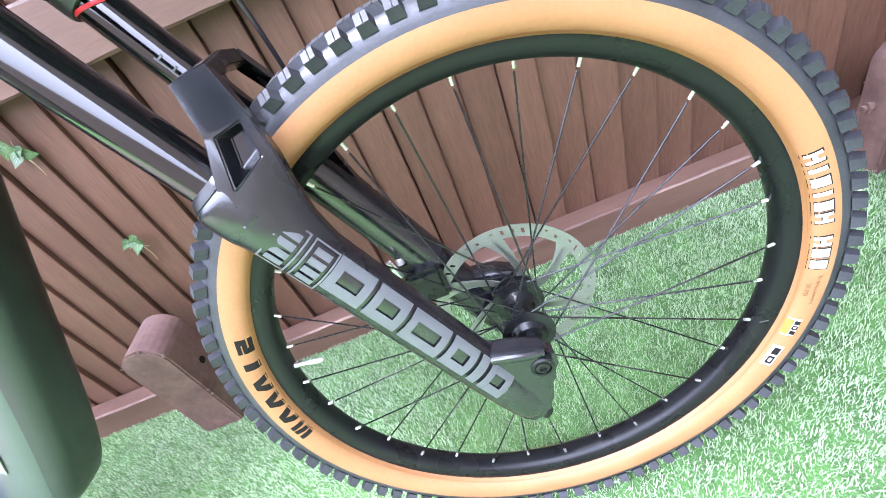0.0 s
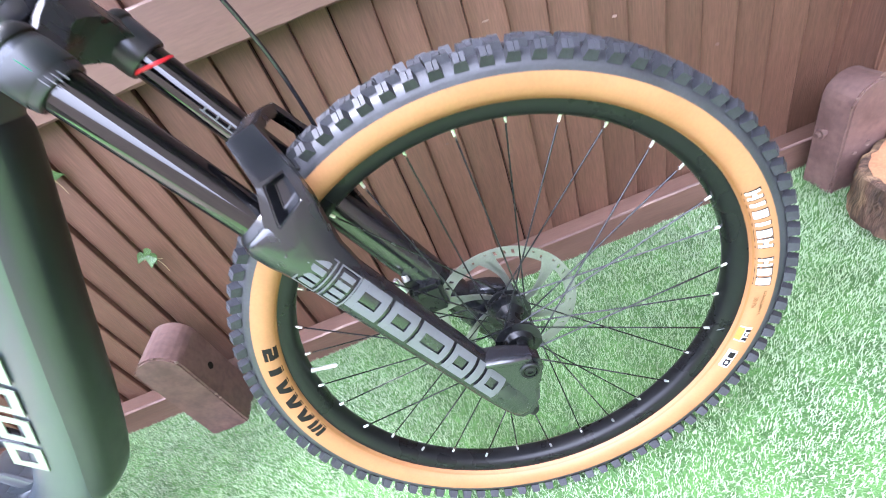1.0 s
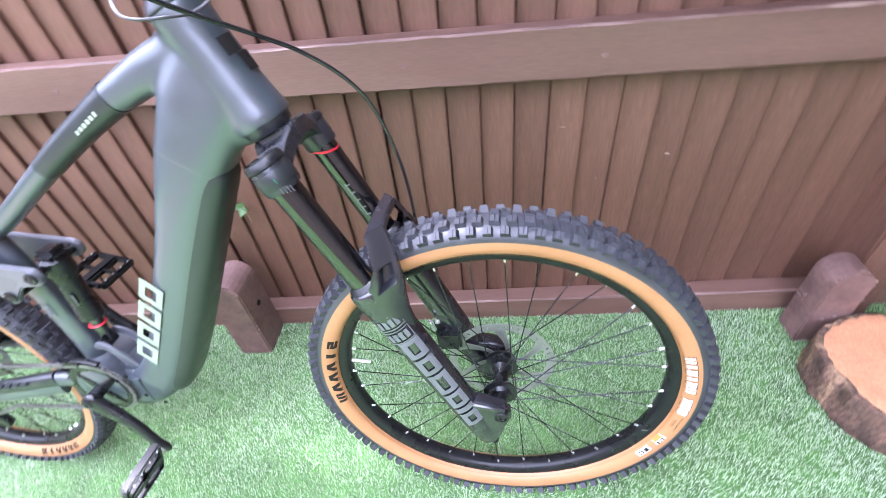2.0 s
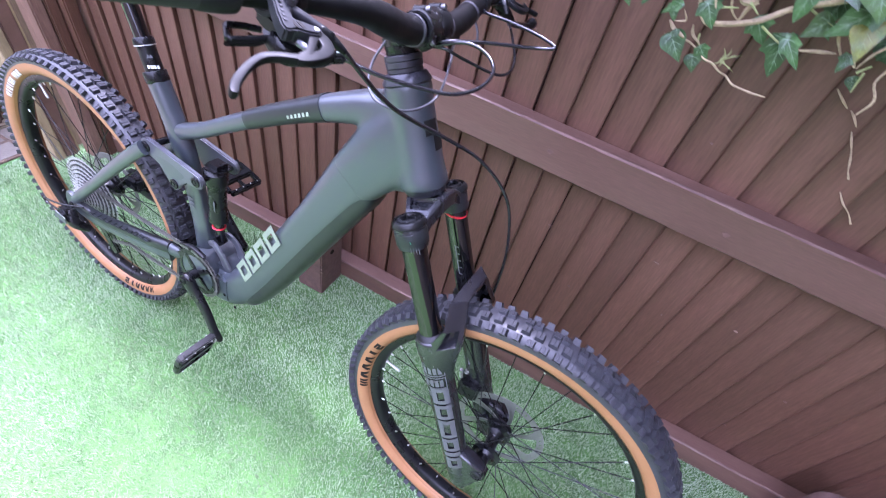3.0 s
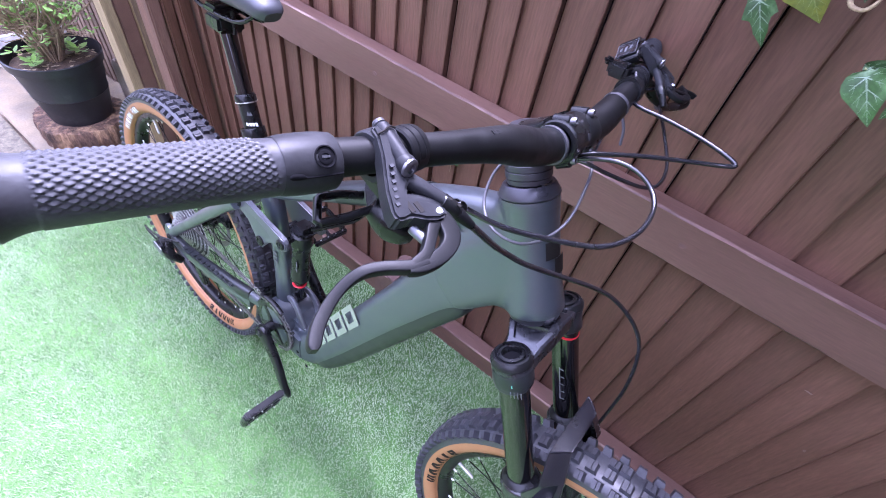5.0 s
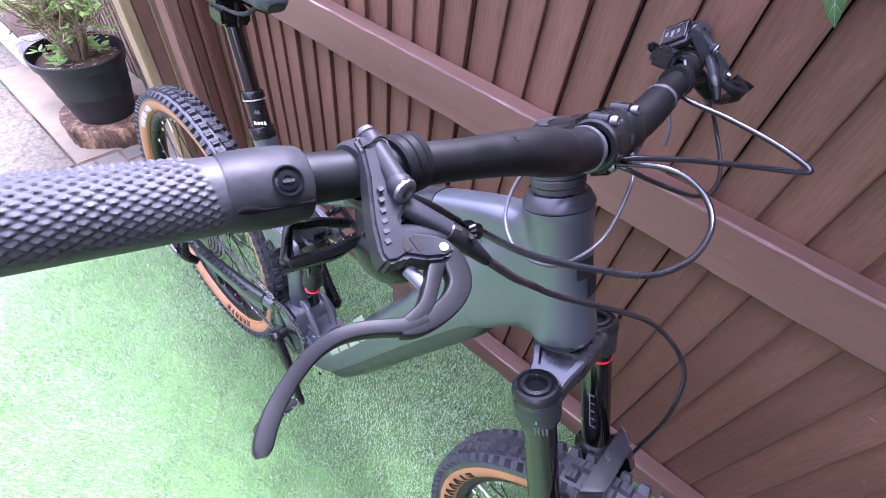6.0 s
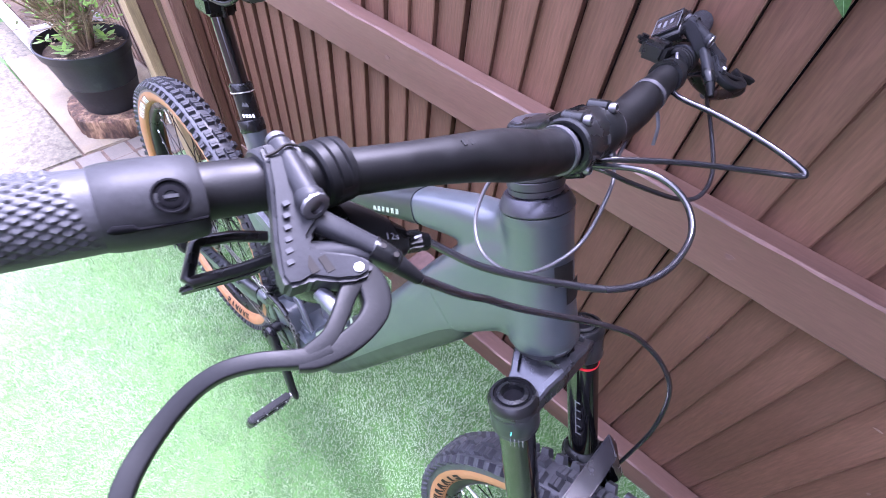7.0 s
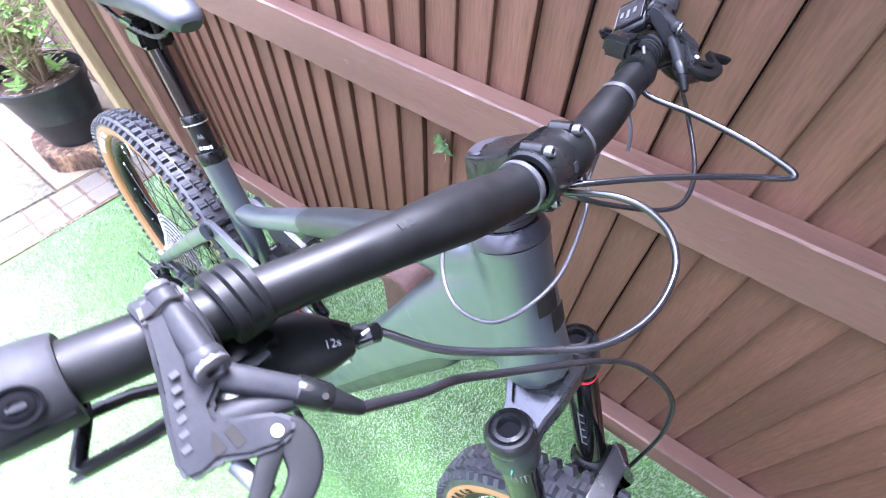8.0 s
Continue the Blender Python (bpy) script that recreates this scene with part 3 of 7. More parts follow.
for vert in bm.verts:
    vert.co.z += random.uniform(-0.006, 0.008)
part("soil", bm, SOIL, pot, "dry brown soil with leaf litter")
litter = bmesh.new()
rng = random.Random(4)
for _ in range(70):
    a, r = rng.uniform(0, 6.28), 0.145 * math.sqrt(rng.random())
    c = Vector((r * math.cos(a), r * math.sin(a), 0.252 + rng.uniform(0, 0.006)))
    d = Vector((rng.uniform(-1, 1), rng.uniform(-1, 1), rng.uniform(-0.3, 0.3))) * 0.014
    e = d.cross(Vector((rng.uniform(-0.3, 0.3), 0, 1))) * 0.45
    litter.faces.new([litter.verts.new(c + q) for q in (-d, e, d, -e)])
tagged(part("leaf_litter", litter, VINE, pot, smooth=False), kind="stuff")


def shrub(x, y, z, height, spread, stems, leaves, seed, label, low=0):
    rng = random.Random(seed)
    plant = thing("shrub", label, "shrub", pose(x, y, z))
    lf = bmesh.new()
    tips = []
    for k in range(stems):
        a = 2 * math.pi * k / stems + rng.uniform(-0.4, 0.4)
        reach = spread * rng.uniform(0.35, 1.0)
        top = height * rng.uniform(0.55, 1.0)
        pts = [(0.03 * math.cos(a), 0.03 * math.sin(a), 0)]
        for q in (0.3, 0.6, 0.85, 1.0):
            pts.append((reach * q ** 1.1 * math.cos(a) + rng.uniform(-0.04, 0.04), reach * q ** 1.3 * math.sin(a) + rng.uniform(-0.03, 0.03), top * q))
        bm = sweep(pts, [0.0042, 0.0034, 0.0026, 0.0018, 0.0010], 6, None)
        for q in (1, 2, 3):
            for _ in range(4):
                p = Vector(pts[q])
                d = Vector((rng.uniform(-1, 1), rng.uniform(-1, 1), rng.uniform(-0.1, 0.9))).normalized() * rng.uniform(0.08, 0.19)
                kink = Vector((rng.uniform(-1, 1), rng.uniform(-1, 1), rng.uniform(-0.5, 1))) * 0.02
                bm = joined(bm, sweep([p, p + d * 0.45 + kink, p + d * 0.75 - kink * 0.4, p + d], [0.0022, 0.0018, 0.0013, 0.0008], 4, None, n=1))
                if q > 1 or rng.random() < 0.3:
                    tips.append((p, d))
        part("stem", bm, TWIG, plant)
        tips.append((Vector(pts[-2]), Vector(pts[-1]) - Vector(pts[-2])))
    for _ in range(leaves):
        p, d = rng.choice(tips)
        c = p + d * rng.uniform(0.2, 1.15) + Vector((rng.gauss(0, 0.018), rng.gauss(0, 0.018), rng.gauss(0, 0.014)))
        u = Vector((rng.uniform(-1, 1), rng.uniform(-1, 1), rng.uniform(-0.3, 0.7))).normalized() * rng.uniform(0.010, 0.019)
        w = u.cross(Vector((rng.uniform(-0.4, 0.4), rng.uniform(-0.4, 0.4), 1))).normalized() * u.length * 0.45
        up = u.cross(w).normalized() * 0.003
        v = [lf.verts.new(c + q) for q in (-u, -u * 0.2 + w + up, u * 0.5 + w * 0.8 + up, u, u * 0.5 - w * 0.8 + up, -u * 0.2 - w + up)]
        mid = [lf.verts.new(c + u * q) for q in (-0.2, 0.5)]
        for f in ((v[0], v[1], mid[0]), (mid[0], v[1], v[2], mid[1]), (mid[1], v[2], v[3]), (mid[1], v[3], v[4]), (mid[0], mid[1], v[4], v[5]), (v[0], mid[0], v[5])):
            lf.faces.new(f)
    # leafy shoots low down among the bare stems
    for _ in range(low):
        a, r = rng.uniform(0, 6.283), rng.uniform(0.03, 0.12)
        c = Vector((r * math.cos(a), r * math.sin(a), rng.uniform(0.015, 0.20)))
        for k in range(rng.randint(7, 12)):
            b = rng.uniform(0, 6.283)
            u = Vector((math.cos(b), math.sin(b), rng.uniform(-0.1, 0.7))).normalized() * rng.uniform(0.014, 0.026)
            w = u.cross(Vector((0, 0, 1))).normalized() * u.length * 0.42
            o = c + u * 1.1 + Vector((0, 0, rng.uniform(-0.012, 0.015)))
            v = [lf.verts.new(o + q) for q in (-u, -u * 0.2 + w, u * 0.5 + w * 0.8, u, u * 0.5 - w * 0.8, -u * 0.2 - w)]
            lf.faces.new(v)
    part("foliage", lf, LEAF, plant, "small fresh green leaves", smooth=False)
    return plant


shrub(px, py, pz + 0.243, 0.62, 0.40, 40, 1900, 5, "twiggy half-bare shrub with fresh green leaves in a pot", low=12)
shrub(-3.62, 0.30, ground_z(-3.62) + 0.125, 0.70, 0.35, 12, 420, 11, "leafy green shrub growing in the white-edged bed")

# a white pot and a white-edged planting bed half hidden behind the shrub
white_pot = thing("plant_pot", "white glazed plant pot with soil behind the black pot", "plant pot", pose(-2.92, 0.205, ground_z(-2.92) + 0.014))
part("pot_wall", lathe([(0, 0), (0, 0.062), (0.02, 0.066), (0.20, 0.132), (0.222, 0.145), (0.246, 0.148), (0.250, 0.142), (0.220, 0.134), (0.17, 0.112)], (0, 0, 0), (0, 0, 1), 40), WHITE_POT, white_pot)
part("soil", lathe([(0.208, 0.128), (0.216, 0.06), (0.214, 0.0)], (0, 0, 0), (0, 0, 1), 24), SOIL, white_pot, "dry brown soil")
bed = thing("planting_bed", "white-edged bed of dry brown soil on the patio", "planter", pose(-3.80, 0.36, ground_z(-3.8) + 0.016))
for lo, hi in (((-0.42, -0.25, 0), (0.42, -0.21, 0.16)), ((-0.42, 0.09, 0), (0.42, 0.13, 0.16)), ((-0.42, -0.208, 0), (-0.38, 0.088, 0.16)), ((0.38, -0.208, 0), (0.42, 0.088, 0.16))):
    part("bed_edge", block(lo, hi, 0.006), WHITE_POT, bed)
part("soil", block((-0.378, -0.208, 0.0), (0.378, 0.088, 0.13), 0.01), SOIL, bed)

# ---- ivy over the fence ----


def ivy_leaf_mesh(half, veins):
    """A heart-shaped or lobed leaf of width 1 and length 1 with raised pale veins, folded a little along its middle."""
    bm = bmesh.new()

    def bend(x, y, lift=0.0):
        return (x, y, 0.16 * abs(x) - 0.10 * y * y + 0.025 * math.sin(9 * x + 4 * y) + 0.02 * math.sin(13 * y - 5 * x) + lift)

    mid = [bm.verts.new(bend(0, y)) for _, y in half]
    for sgn in (1, -1):
        near = [bm.verts.new(bend(sgn * x * 0.5, y)) if x else mid[i] for i, (x, y) in enumerate(half)]
        out = [bm.verts.new(bend(sgn * x, y)) if x else mid[i] for i, (x, y) in enumerate(half)]
        for one, two in ((mid, near), (near, out)):
            for i in range(len(half) - 1):
                ring = [one[i], two[i], two[i + 1], one[i + 1]]
                ring = [v for k, v in enumerate(ring) if v not in ring[:k]]
                if len(ring) > 2:
                    bm.faces.new(ring if sgn > 0 else ring[::-1])
    for x0, y0, x1, y1, wide in veins:
        for sgn in ((1, -1) if x1 else (1,)):
            d = Vector((sgn * (x1 - x0), y1 - y0))
            w = Vector((-d[1], d[0])).normalized() * wide
            prev = None
            for i in range(6):
                q = i / 5
                c = Vector((sgn * x0, y0)) + d * q
                k = 1 - 0.75 * q
                pair = [bm.verts.new(bend(c[0] + w[0] * k, c[1] + w[1] * k, 0.008)), bm.verts.new(bend(c[0] - w[0] * k, c[1] - w[1] * k, 0.008))]
                if prev:
                    bm.faces.new((prev[0], prev[1], pair[1], pair[0])).material_index = 1
                prev = pair
    return bm


HEART = ([(0, 0.02), (0.10, -0.10), (0.24, -0.14), (0.38, -0.08), (0.47, 0.04), (0.50, 0.18), (0.47, 0.30), (0.39, 0.42), (0.31, 0.53), (0.21, 0.67), (0.11, 0.83), (0.0, 1.0)],
         [(0, 0, 0, 0.95, 0.017), (0, 0, 0.43, 0.26, 0.014), (0, 0, 0.30, -0.07, 0.011), (0, 0.22, 0.29, 0.50, 0.011), (0, 0.45, 0.17, 0.68, 0.008), (0.2, 0.12, 0.36, 0.08, 0.007), (0.22, 0.135, 0.30, 0.36, 0.007), (0.14, 0.355, 0.19, 0.56, 0.006), (0, 0.62, 0.09, 0.80, 0.006), (0.16, -0.035, 0.33, -0.01, 0.006)])
LOBED = ([(0, 0.03), (0.08, -0.05), (0.20, -0.13), (0.31, -0.13), (0.34, -0.03), (0.41, 0.08), (0.50, 0.30), (0.40, 0.33), (0.29, 0.38), (0.24, 0.50), (0.20, 0.66), (0.10, 0.84), (0.0, 1.0)],
         [(0, 0, 0, 0.95, 0.017), (0, 0, 0.46, 0.29, 0.015), (0, 0, 0.28, -0.10, 0.012), (0, 0.30, 0.21, 0.50, 0.010), (0, 0.52, 0.13, 0.70, 0.008), (0.23, 0.145, 0.37, 0.13, 0.007), (0.2, 0.126, 0.24, 0.33, 0.007), (0, 0.16, 0.19, 0.36, 0.007), (0.14, -0.05, 0.30, -0.02, 0.006)])
leaf_kinds = {}
for lobed, (half, veins) in enumerate((HEART, LOBED)):
    for kind, one in enumerate((IVY, IVY_OLD, IVY_FRESH)):
        me = bpy.data.meshes.new("ivy_leaf")
        bm = ivy_leaf_mesh(half, veins)
        bm.to_mesh(me)
        bm.free()
        me.materials.append(one)
        me.materials.append(VEIN_OLD if kind == 1 else VEIN)
        me.shade_smooth()
        leaf_kinds[kind, lobed] = me


def ivy(label, leaves, stems, twigs, seed):
    rng = random.Random(seed)
    plant = thing("ivy", label, "ivy")
    for y, r, pts in stems:
        run = [(x, y + rng.uniform(-0.003, 0.003), z) for x, z in pts]
        part("stem", sweep(run, [r * rng.uniform(0.85, 1.15) * (0.45 if k in (0, len(pts) - 1) else 1.0) for k in range(len(pts))], 8, None), VINE, plant)
    for y, r, pts in twigs:
        part("tendril", sweep([(x, y, z) for x, z in pts], [r] * (len(pts) - 1) + [r * 0.5], 6, None), GREEN_STEM, plant)
    for x, y, z, size, turn, wide, kind, lobed, tilt in leaves:
        ob = new("ivy_leaf", leaf_kinds[kind, lobed])
        ob.parent = plant
        ob.matrix_basis = pose(x, y, z) @ pose(0, 0, 0, 0, turn, 0) @ pose(0, 0, 0, tilt, rng.uniform(-14, 14), 0) @ pose(0, 0, 0, 0, 0, 180) @ Matrix.Diagonal((size * wide, size, size * 0.8, 1))
    return plant


rng = random.Random(21)
# hanging leaves: x, y, z of the leaf's base, its length, turn, width to length, kind of colour, lobed
hang = [(-0.275, 0.46, 1.149, 0.066, -22, 0.58, 0, 1), (-0.245, 0.47, 1.186, 0.071, -34, 0.92, 1, 0), (-0.187, 0.44, 1.2, 0.026, -25, 0.95, 0, 1), (-0.171, 0.4, 1.214, 0.034, -56, 0.9, 0, 1), (-0.141, 0.32, 1.241, 0.023, -43, 1.05, 0, 0), (-0.124, 0.32, 1.25, 0.031, -45, 0.85, 0, 0), (-0.11, 0.33, 1.222, 0.034, 30, 0.62, 0, 1), (-0.153, 0.25, 1.163, 0.051, -28, 0.66, 0, 0), (-0.154, 0.27, 1.166, 0.036, -104, 0.38, 0, 0), (-0.111, 0.29, 1.152, 0.033, 25, 0.7, 0, 1), (-0.092, 0.31, 1.191, 0.057, -21, 0.92, 1, 0)]
hang += [(-0.103, 0.26, 1.174, 0.026, -29, 0.95, 0, 1), (-0.073, 0.31, 1.139, 0.031, 42, 0.5, 0, 1), (-0.08, 0.32, 1.133, 0.025, -45, 0.9, 0, 1), (-0.05, 0.34, 1.18, 0.031, 11, 0.7, 0, 0), (-0.037, 0.34, 1.155, 0.026, -13, 0.9, 0, 0), (-0.037, 0.33, 1.173, 0.031, -61, 0.75, 0, 1), (-0.03, 0.3, 1.203, 0.028, 15, 0.62, 2, 0), (-0.042, 0.32, 1.146, 0.039, -24, 1.0, 0, 1), (-0.071, 0.29, 1.253, 0.078, -44, 0.5, 0, 1), (-0.083, 0.33, 1.259, 0.019, 3, 0.8, 0, 0), (-0.057, 0.33, 1.258, 0.033, -49, 0.7, 0, 1)]
hang += [(-0.06, 0.33, 1.103, 0.016, 15, 0.6, 0, 0), (-0.026, 0.36, 1.165, 0.022, -77, 0.9, 0, 0), (-0.067, 0.36, 1.268, 0.035, -40, 0.9, 0, 0), (-0.165, 0.36, 1.236, 0.016, -7, 0.9, 0, 0), (-0.063, 0.35, 1.091, 0.047, -43, 0.75, 0, 0), (-0.023, 0.35, 1.074, 0.028, -27, 0.85, 0, 0), (-0.02, 0.35, 1.088, 0.029, -63, 0.8, 0, 1), (0.027, 0.36, 1.138, 0.043, -40, 0.95, 0, 1), (0.067, 0.36, 1.128, 0.064, -21, 0.72, 0, 1), (0.101, 0.37, 1.161, 0.039, 29, 0.85, 2, 0), (0.152, 0.38, 1.13, 0.027, -4, 0.9, 0, 1)]
hang += [(0.179, 0.4, 1.104, 0.023, -25, 0.7, 0, 0), (0.071, 0.355, 1.13, 0.052, -40, 0.5, 0, 1)]
leaves = [(x, y + rng.uniform(-0.006, 0.006), z, s, t + rng.uniform(-4, 4), min(1.0, w * 1.2), o, l, rng.uniform(72, 94)) for x, y, z, s, t, w, o, l in hang]
leaves = [(x, y, z, size * 0.84, *rest) for x, y, z, size, *rest in leaves]
for _ in range(30):
    x = rng.uniform(0.0, 0.4)
    z = 1.17 + 0.10 * max(0, 0.15 - x) + rng.uniform(0.0, 0.14)
    leaves.append((x, rng.uniform(0.36, 0.47), z, rng.uniform(0.028, 0.052), rng.uniform(-60, 40), rng.uniform(0.6, 0.95), rng.choice((0, 0, 0, 0, 2, 1)), rng.randrange(2), rng.uniform(50, 95)))
for _ in range(110):
    x = rng.uniform(-0.36, 0.75)
    low = 1.23 + 0.10 * max(0, -x - 0.05) - 0.08 * max(0, min(0.4, x))
    z = low + abs(rng.gauss(0, 0.16)) + 0.03
    leaves.append((x, rng.uniform(0.34, 0.49), z, rng.uniform(0.03, 0.06), rng.uniform(-50, 50), rng.uniform(0.6, 0.95), rng.choice((0, 0, 0, 0, 0, 0, 0, 1)), rng.randrange(2), rng.uniform(45, 90)))
# woody stems and green twigs: y, radius, x and z along the stem
stems = [(0.290, 0.0025, [(-0.150, 1.300), (-0.135, 1.276), (-0.120, 1.249), (-0.114, 1.237), (-0.108, 1.227), (-0.114, 1.216), (-0.122, 1.204), (-0.125, 1.195), (-0.121, 1.186), (-0.117, 1.177), (-0.116, 1.171)]),
          (0.280, 0.0014, [(-0.116, 1.183), (-0.105, 1.170)]),
          (0.360, 0.0034, [(-0.068, 1.233), (-0.071, 1.221), (-0.073, 1.209), (-0.069, 1.191), (-0.061, 1.175), (-0.056, 1.156), (-0.051, 1.140), (-0.044, 1.127), (-0.030, 1.117), (-0.018, 1.119), (-0.002, 1.124), (0.018, 1.133), (0.033, 1.140)]),
          (0.320, 0.0044, [(-0.151, 1.317), (-0.114, 1.280), (-0.083, 1.248), (-0.072, 1.236), (-0.061, 1.221), (-0.048, 1.201), (-0.038, 1.186)])]
stems += [(0.360, 0.0033, [(-0.105, 1.211), (-0.079, 1.206), (-0.058, 1.202)]),
          (0.360, 0.0024, [(-0.099, 1.215), (-0.062, 1.214)]),
          (0.350, 0.0041, [(0.025, 1.197), (0.017, 1.181), (0.010, 1.166), (0.003, 1.156), (-0.006, 1.157), (-0.012, 1.168)]),
          (0.352, 0.0027, [(0.006, 1.152), (0.004, 1.133)]),
          (0.350, 0.0019, [(-0.105, 1.196), (-0.085, 1.184), (-0.064, 1.176)]),
          (0.310, 0.0020, [(-0.049, 1.208), (-0.049, 1.184), (-0.044, 1.167), (-0.032, 1.146)]),
          (0.310, 0.0026, [(-0.051, 1.213), (-0.036, 1.201), (-0.023, 1.200), (-0.009, 1.210)])]
stems += [(0.430, 0.0024, [(-0.205, 1.237), (-0.197, 1.198), (-0.194, 1.181), (-0.187, 1.175), (-0.177, 1.175), (-0.172, 1.181), (-0.169, 1.191)]),
          (0.360, 0.0025, [(-0.155, 1.216), (-0.133, 1.221), (-0.129, 1.235), (-0.131, 1.254)]),
          (0.340, 0.0027, [(-0.075, 1.110), (-0.066, 1.102), (-0.054, 1.098), (-0.047, 1.095)]),
          (0.340, 0.0013, [(-0.069, 1.110), (-0.056, 1.115), (-0.064, 1.127)]),
          (0.350, 0.0020, [(-0.044, 1.112), (-0.038, 1.100), (-0.023, 1.092)]),
          (0.260, 0.0020, [(-0.059, 1.238), (-0.053, 1.237), (-0.050, 1.242)]),
          (0.260, 0.0016, [(-0.053, 1.237), (-0.039, 1.235)])]
stems += [(0.440, 0.0017, [(-0.208, 1.186), (-0.197, 1.178)]),
          (0.360, 0.0037, [(-0.000, 1.125), (0.030, 1.141), (0.052, 1.161), (0.076, 1.175), (0.100, 1.188), (0.132, 1.210)]),
          (0.360, 0.0029, [(0.006, 1.133), (0.007, 1.148), (0.015, 1.157)]),
          (0.390, 0.0031, [(0.114, 1.187), (0.126, 1.164), (0.148, 1.142), (0.167, 1.119)]),
          (0.390, 0.0027, [(0.095, 1.115), (0.119, 1.123), (0.138, 1.127)]),
          (0.390, 0.0023, [(0.121, 1.162), (0.129, 1.143), (0.145, 1.126)])]
twigs = [(0.270, 0.0018, [(-0.118, 1.176), (-0.125, 1.166), (-0.137, 1.159)]),
          (0.265, 0.0011, [(-0.137, 1.161), (-0.149, 1.160), (-0.157, 1.166)]),
          (0.340, 0.0014, [(-0.077, 1.238), (-0.078, 1.214), (-0.080, 1.178)]),
          (0.330, 0.0015, [(-0.028, 1.144), (-0.017, 1.147), (-0.006, 1.150)]),
          (0.320, 0.0019, [(0.002, 1.161), (0.017, 1.152)]),
          (0.455, 0.0014, [(-0.267, 1.167), (-0.270, 1.151)]),
          (0.290, 0.0010, [(-0.120, 1.192), (-0.111, 1.184)]),
          (0.330, 0.0015, [(-0.100, 1.251), (-0.085, 1.243)])]
stems.append((0.355, 0.0015, [(-0.072, 1.105), (-0.051, 1.091), (-0.036, 1.088), (-0.021, 1.082), (-0.008, 1.076), (0.006, 1.074), (0.019, 1.067), (0.031, 1.064), (0.044, 1.058), (0.056, 1.057), (0.074, 1.056), (0.092, 1.058)]))
twigs += [(0.355, 0.0012, [(-0.030, 1.103), (-0.026, 1.092), (-0.010, 1.082)]),
          (0.360, 0.0015, [(0.035, 1.134), (0.058, 1.125), (0.074, 1.120)]),
          (0.370, 0.0017, [(0.065, 1.171), (0.082, 1.164), (0.112, 1.156)]),
          (0.400, 0.0022, [(0.177, 1.112), (0.187, 1.125)]),
          (0.400, 0.0017, [(0.185, 1.115), (0.189, 1.088)])]
# a small dried cluster of buds at the end of a twig
for k in range(11):
    a, b = rng.uniform(-0.016, 0.016), rng.uniform(-0.014, 0.014)
    twigs.append((0.350 + rng.uniform(-0.008, 0.004), 0.0008, [(0.012, 1.083), (0.018 + a * 0.5, 1.086 + b * 0.6), (0.019 + a, 1.087 + b)]))
for _ in range(70):
    x = rng.uniform(-0.10, 0.45)
    leaves.append((x, rng.uniform(0.33, 0.46), 1.20 - 0.10 * max(0.0, x) + abs(rng.gauss(0, 0.10)), rng.uniform(0.030, 0.058), rng.uniform(-60, 45), rng.uniform(0.65, 1.0), rng.choice((0, 0, 0, 0, 0, 2, 1)), rng.randrange(2), rng.uniform(50, 92)))
for _ in range(30):
    x = rng.uniform(0.05, 0.26)
    leaves.append((x, rng.uniform(0.33, 0.45), rng.uniform(1.145, 1.24), rng.uniform(0.028, 0.050), rng.uniform(-60, 45), rng.uniform(0.65, 1.0), rng.choice((0, 0, 0, 0, 2, 1)), rng.randrange(2), rng.uniform(50, 92)))
for k in range(16):
    x, z, turn = rng.uniform(-0.05, 0.40), rng.uniform(1.16, 1.36), rng.uniform(0, 6.28)
    run = []
    for _ in range(6):
        run.append((x, z))
        turn += rng.uniform(-0.8, 0.8)
        x, z = x + 0.028 * math.cos(turn), z + 0.024 * math.sin(turn)
    stems.append((rng.uniform(0.34, 0.45), rng.uniform(0.0013, 0.0034), run))
ivy("ivy with woody stems hanging over the fence top", leaves, stems, twigs, 31)
# unseen ivy growth above the hanging stems, spread outward to shade fence and lawn
crest = bmesh.new()
rng = random.Random(77)
for k in range(5000):
    x = rng.uniform(-0.30 if k < 1900 else -0.10, 1.72)
    out = 0.28 if k < 1900 else 0.35 + 0.75 * max(0.0, min(1.0, (x + 0.1) / 0.5))
    c = Vector((x, 0.50 - out * rng.random() ** (1.2 if k < 1900 else 0.9), 0))
    c.z = (1.50 if k < 1900 else 1.64) + 0.2 * (0.5 - c.y) + rng.random() * 0.7
    u = Vector((rng.uniform(-1, 1), rng.uniform(-1, 0.4), rng.uniform(-1, 0.2))).normalized() * rng.uniform(0.03, 0.055)
    w = u.cross(Vector((rng.uniform(-0.5, 0.5), -0.6, 1))).normalized() * u.length * 0.75
    crest.faces.new([crest.verts.new(c + q) for q in (-u * 0.8, -u * 0.5 + w, u * 0.15 + w * 0.8, u, u * 0.15 - w * 0.8, -u * 0.5 - w)])
crown = part("ivy_crest", crest, IVY, None, smooth=False)
tagged(crown, "thick green ivy above the fence, its unseen overhang added for shade", "ivy", kind="stuff")
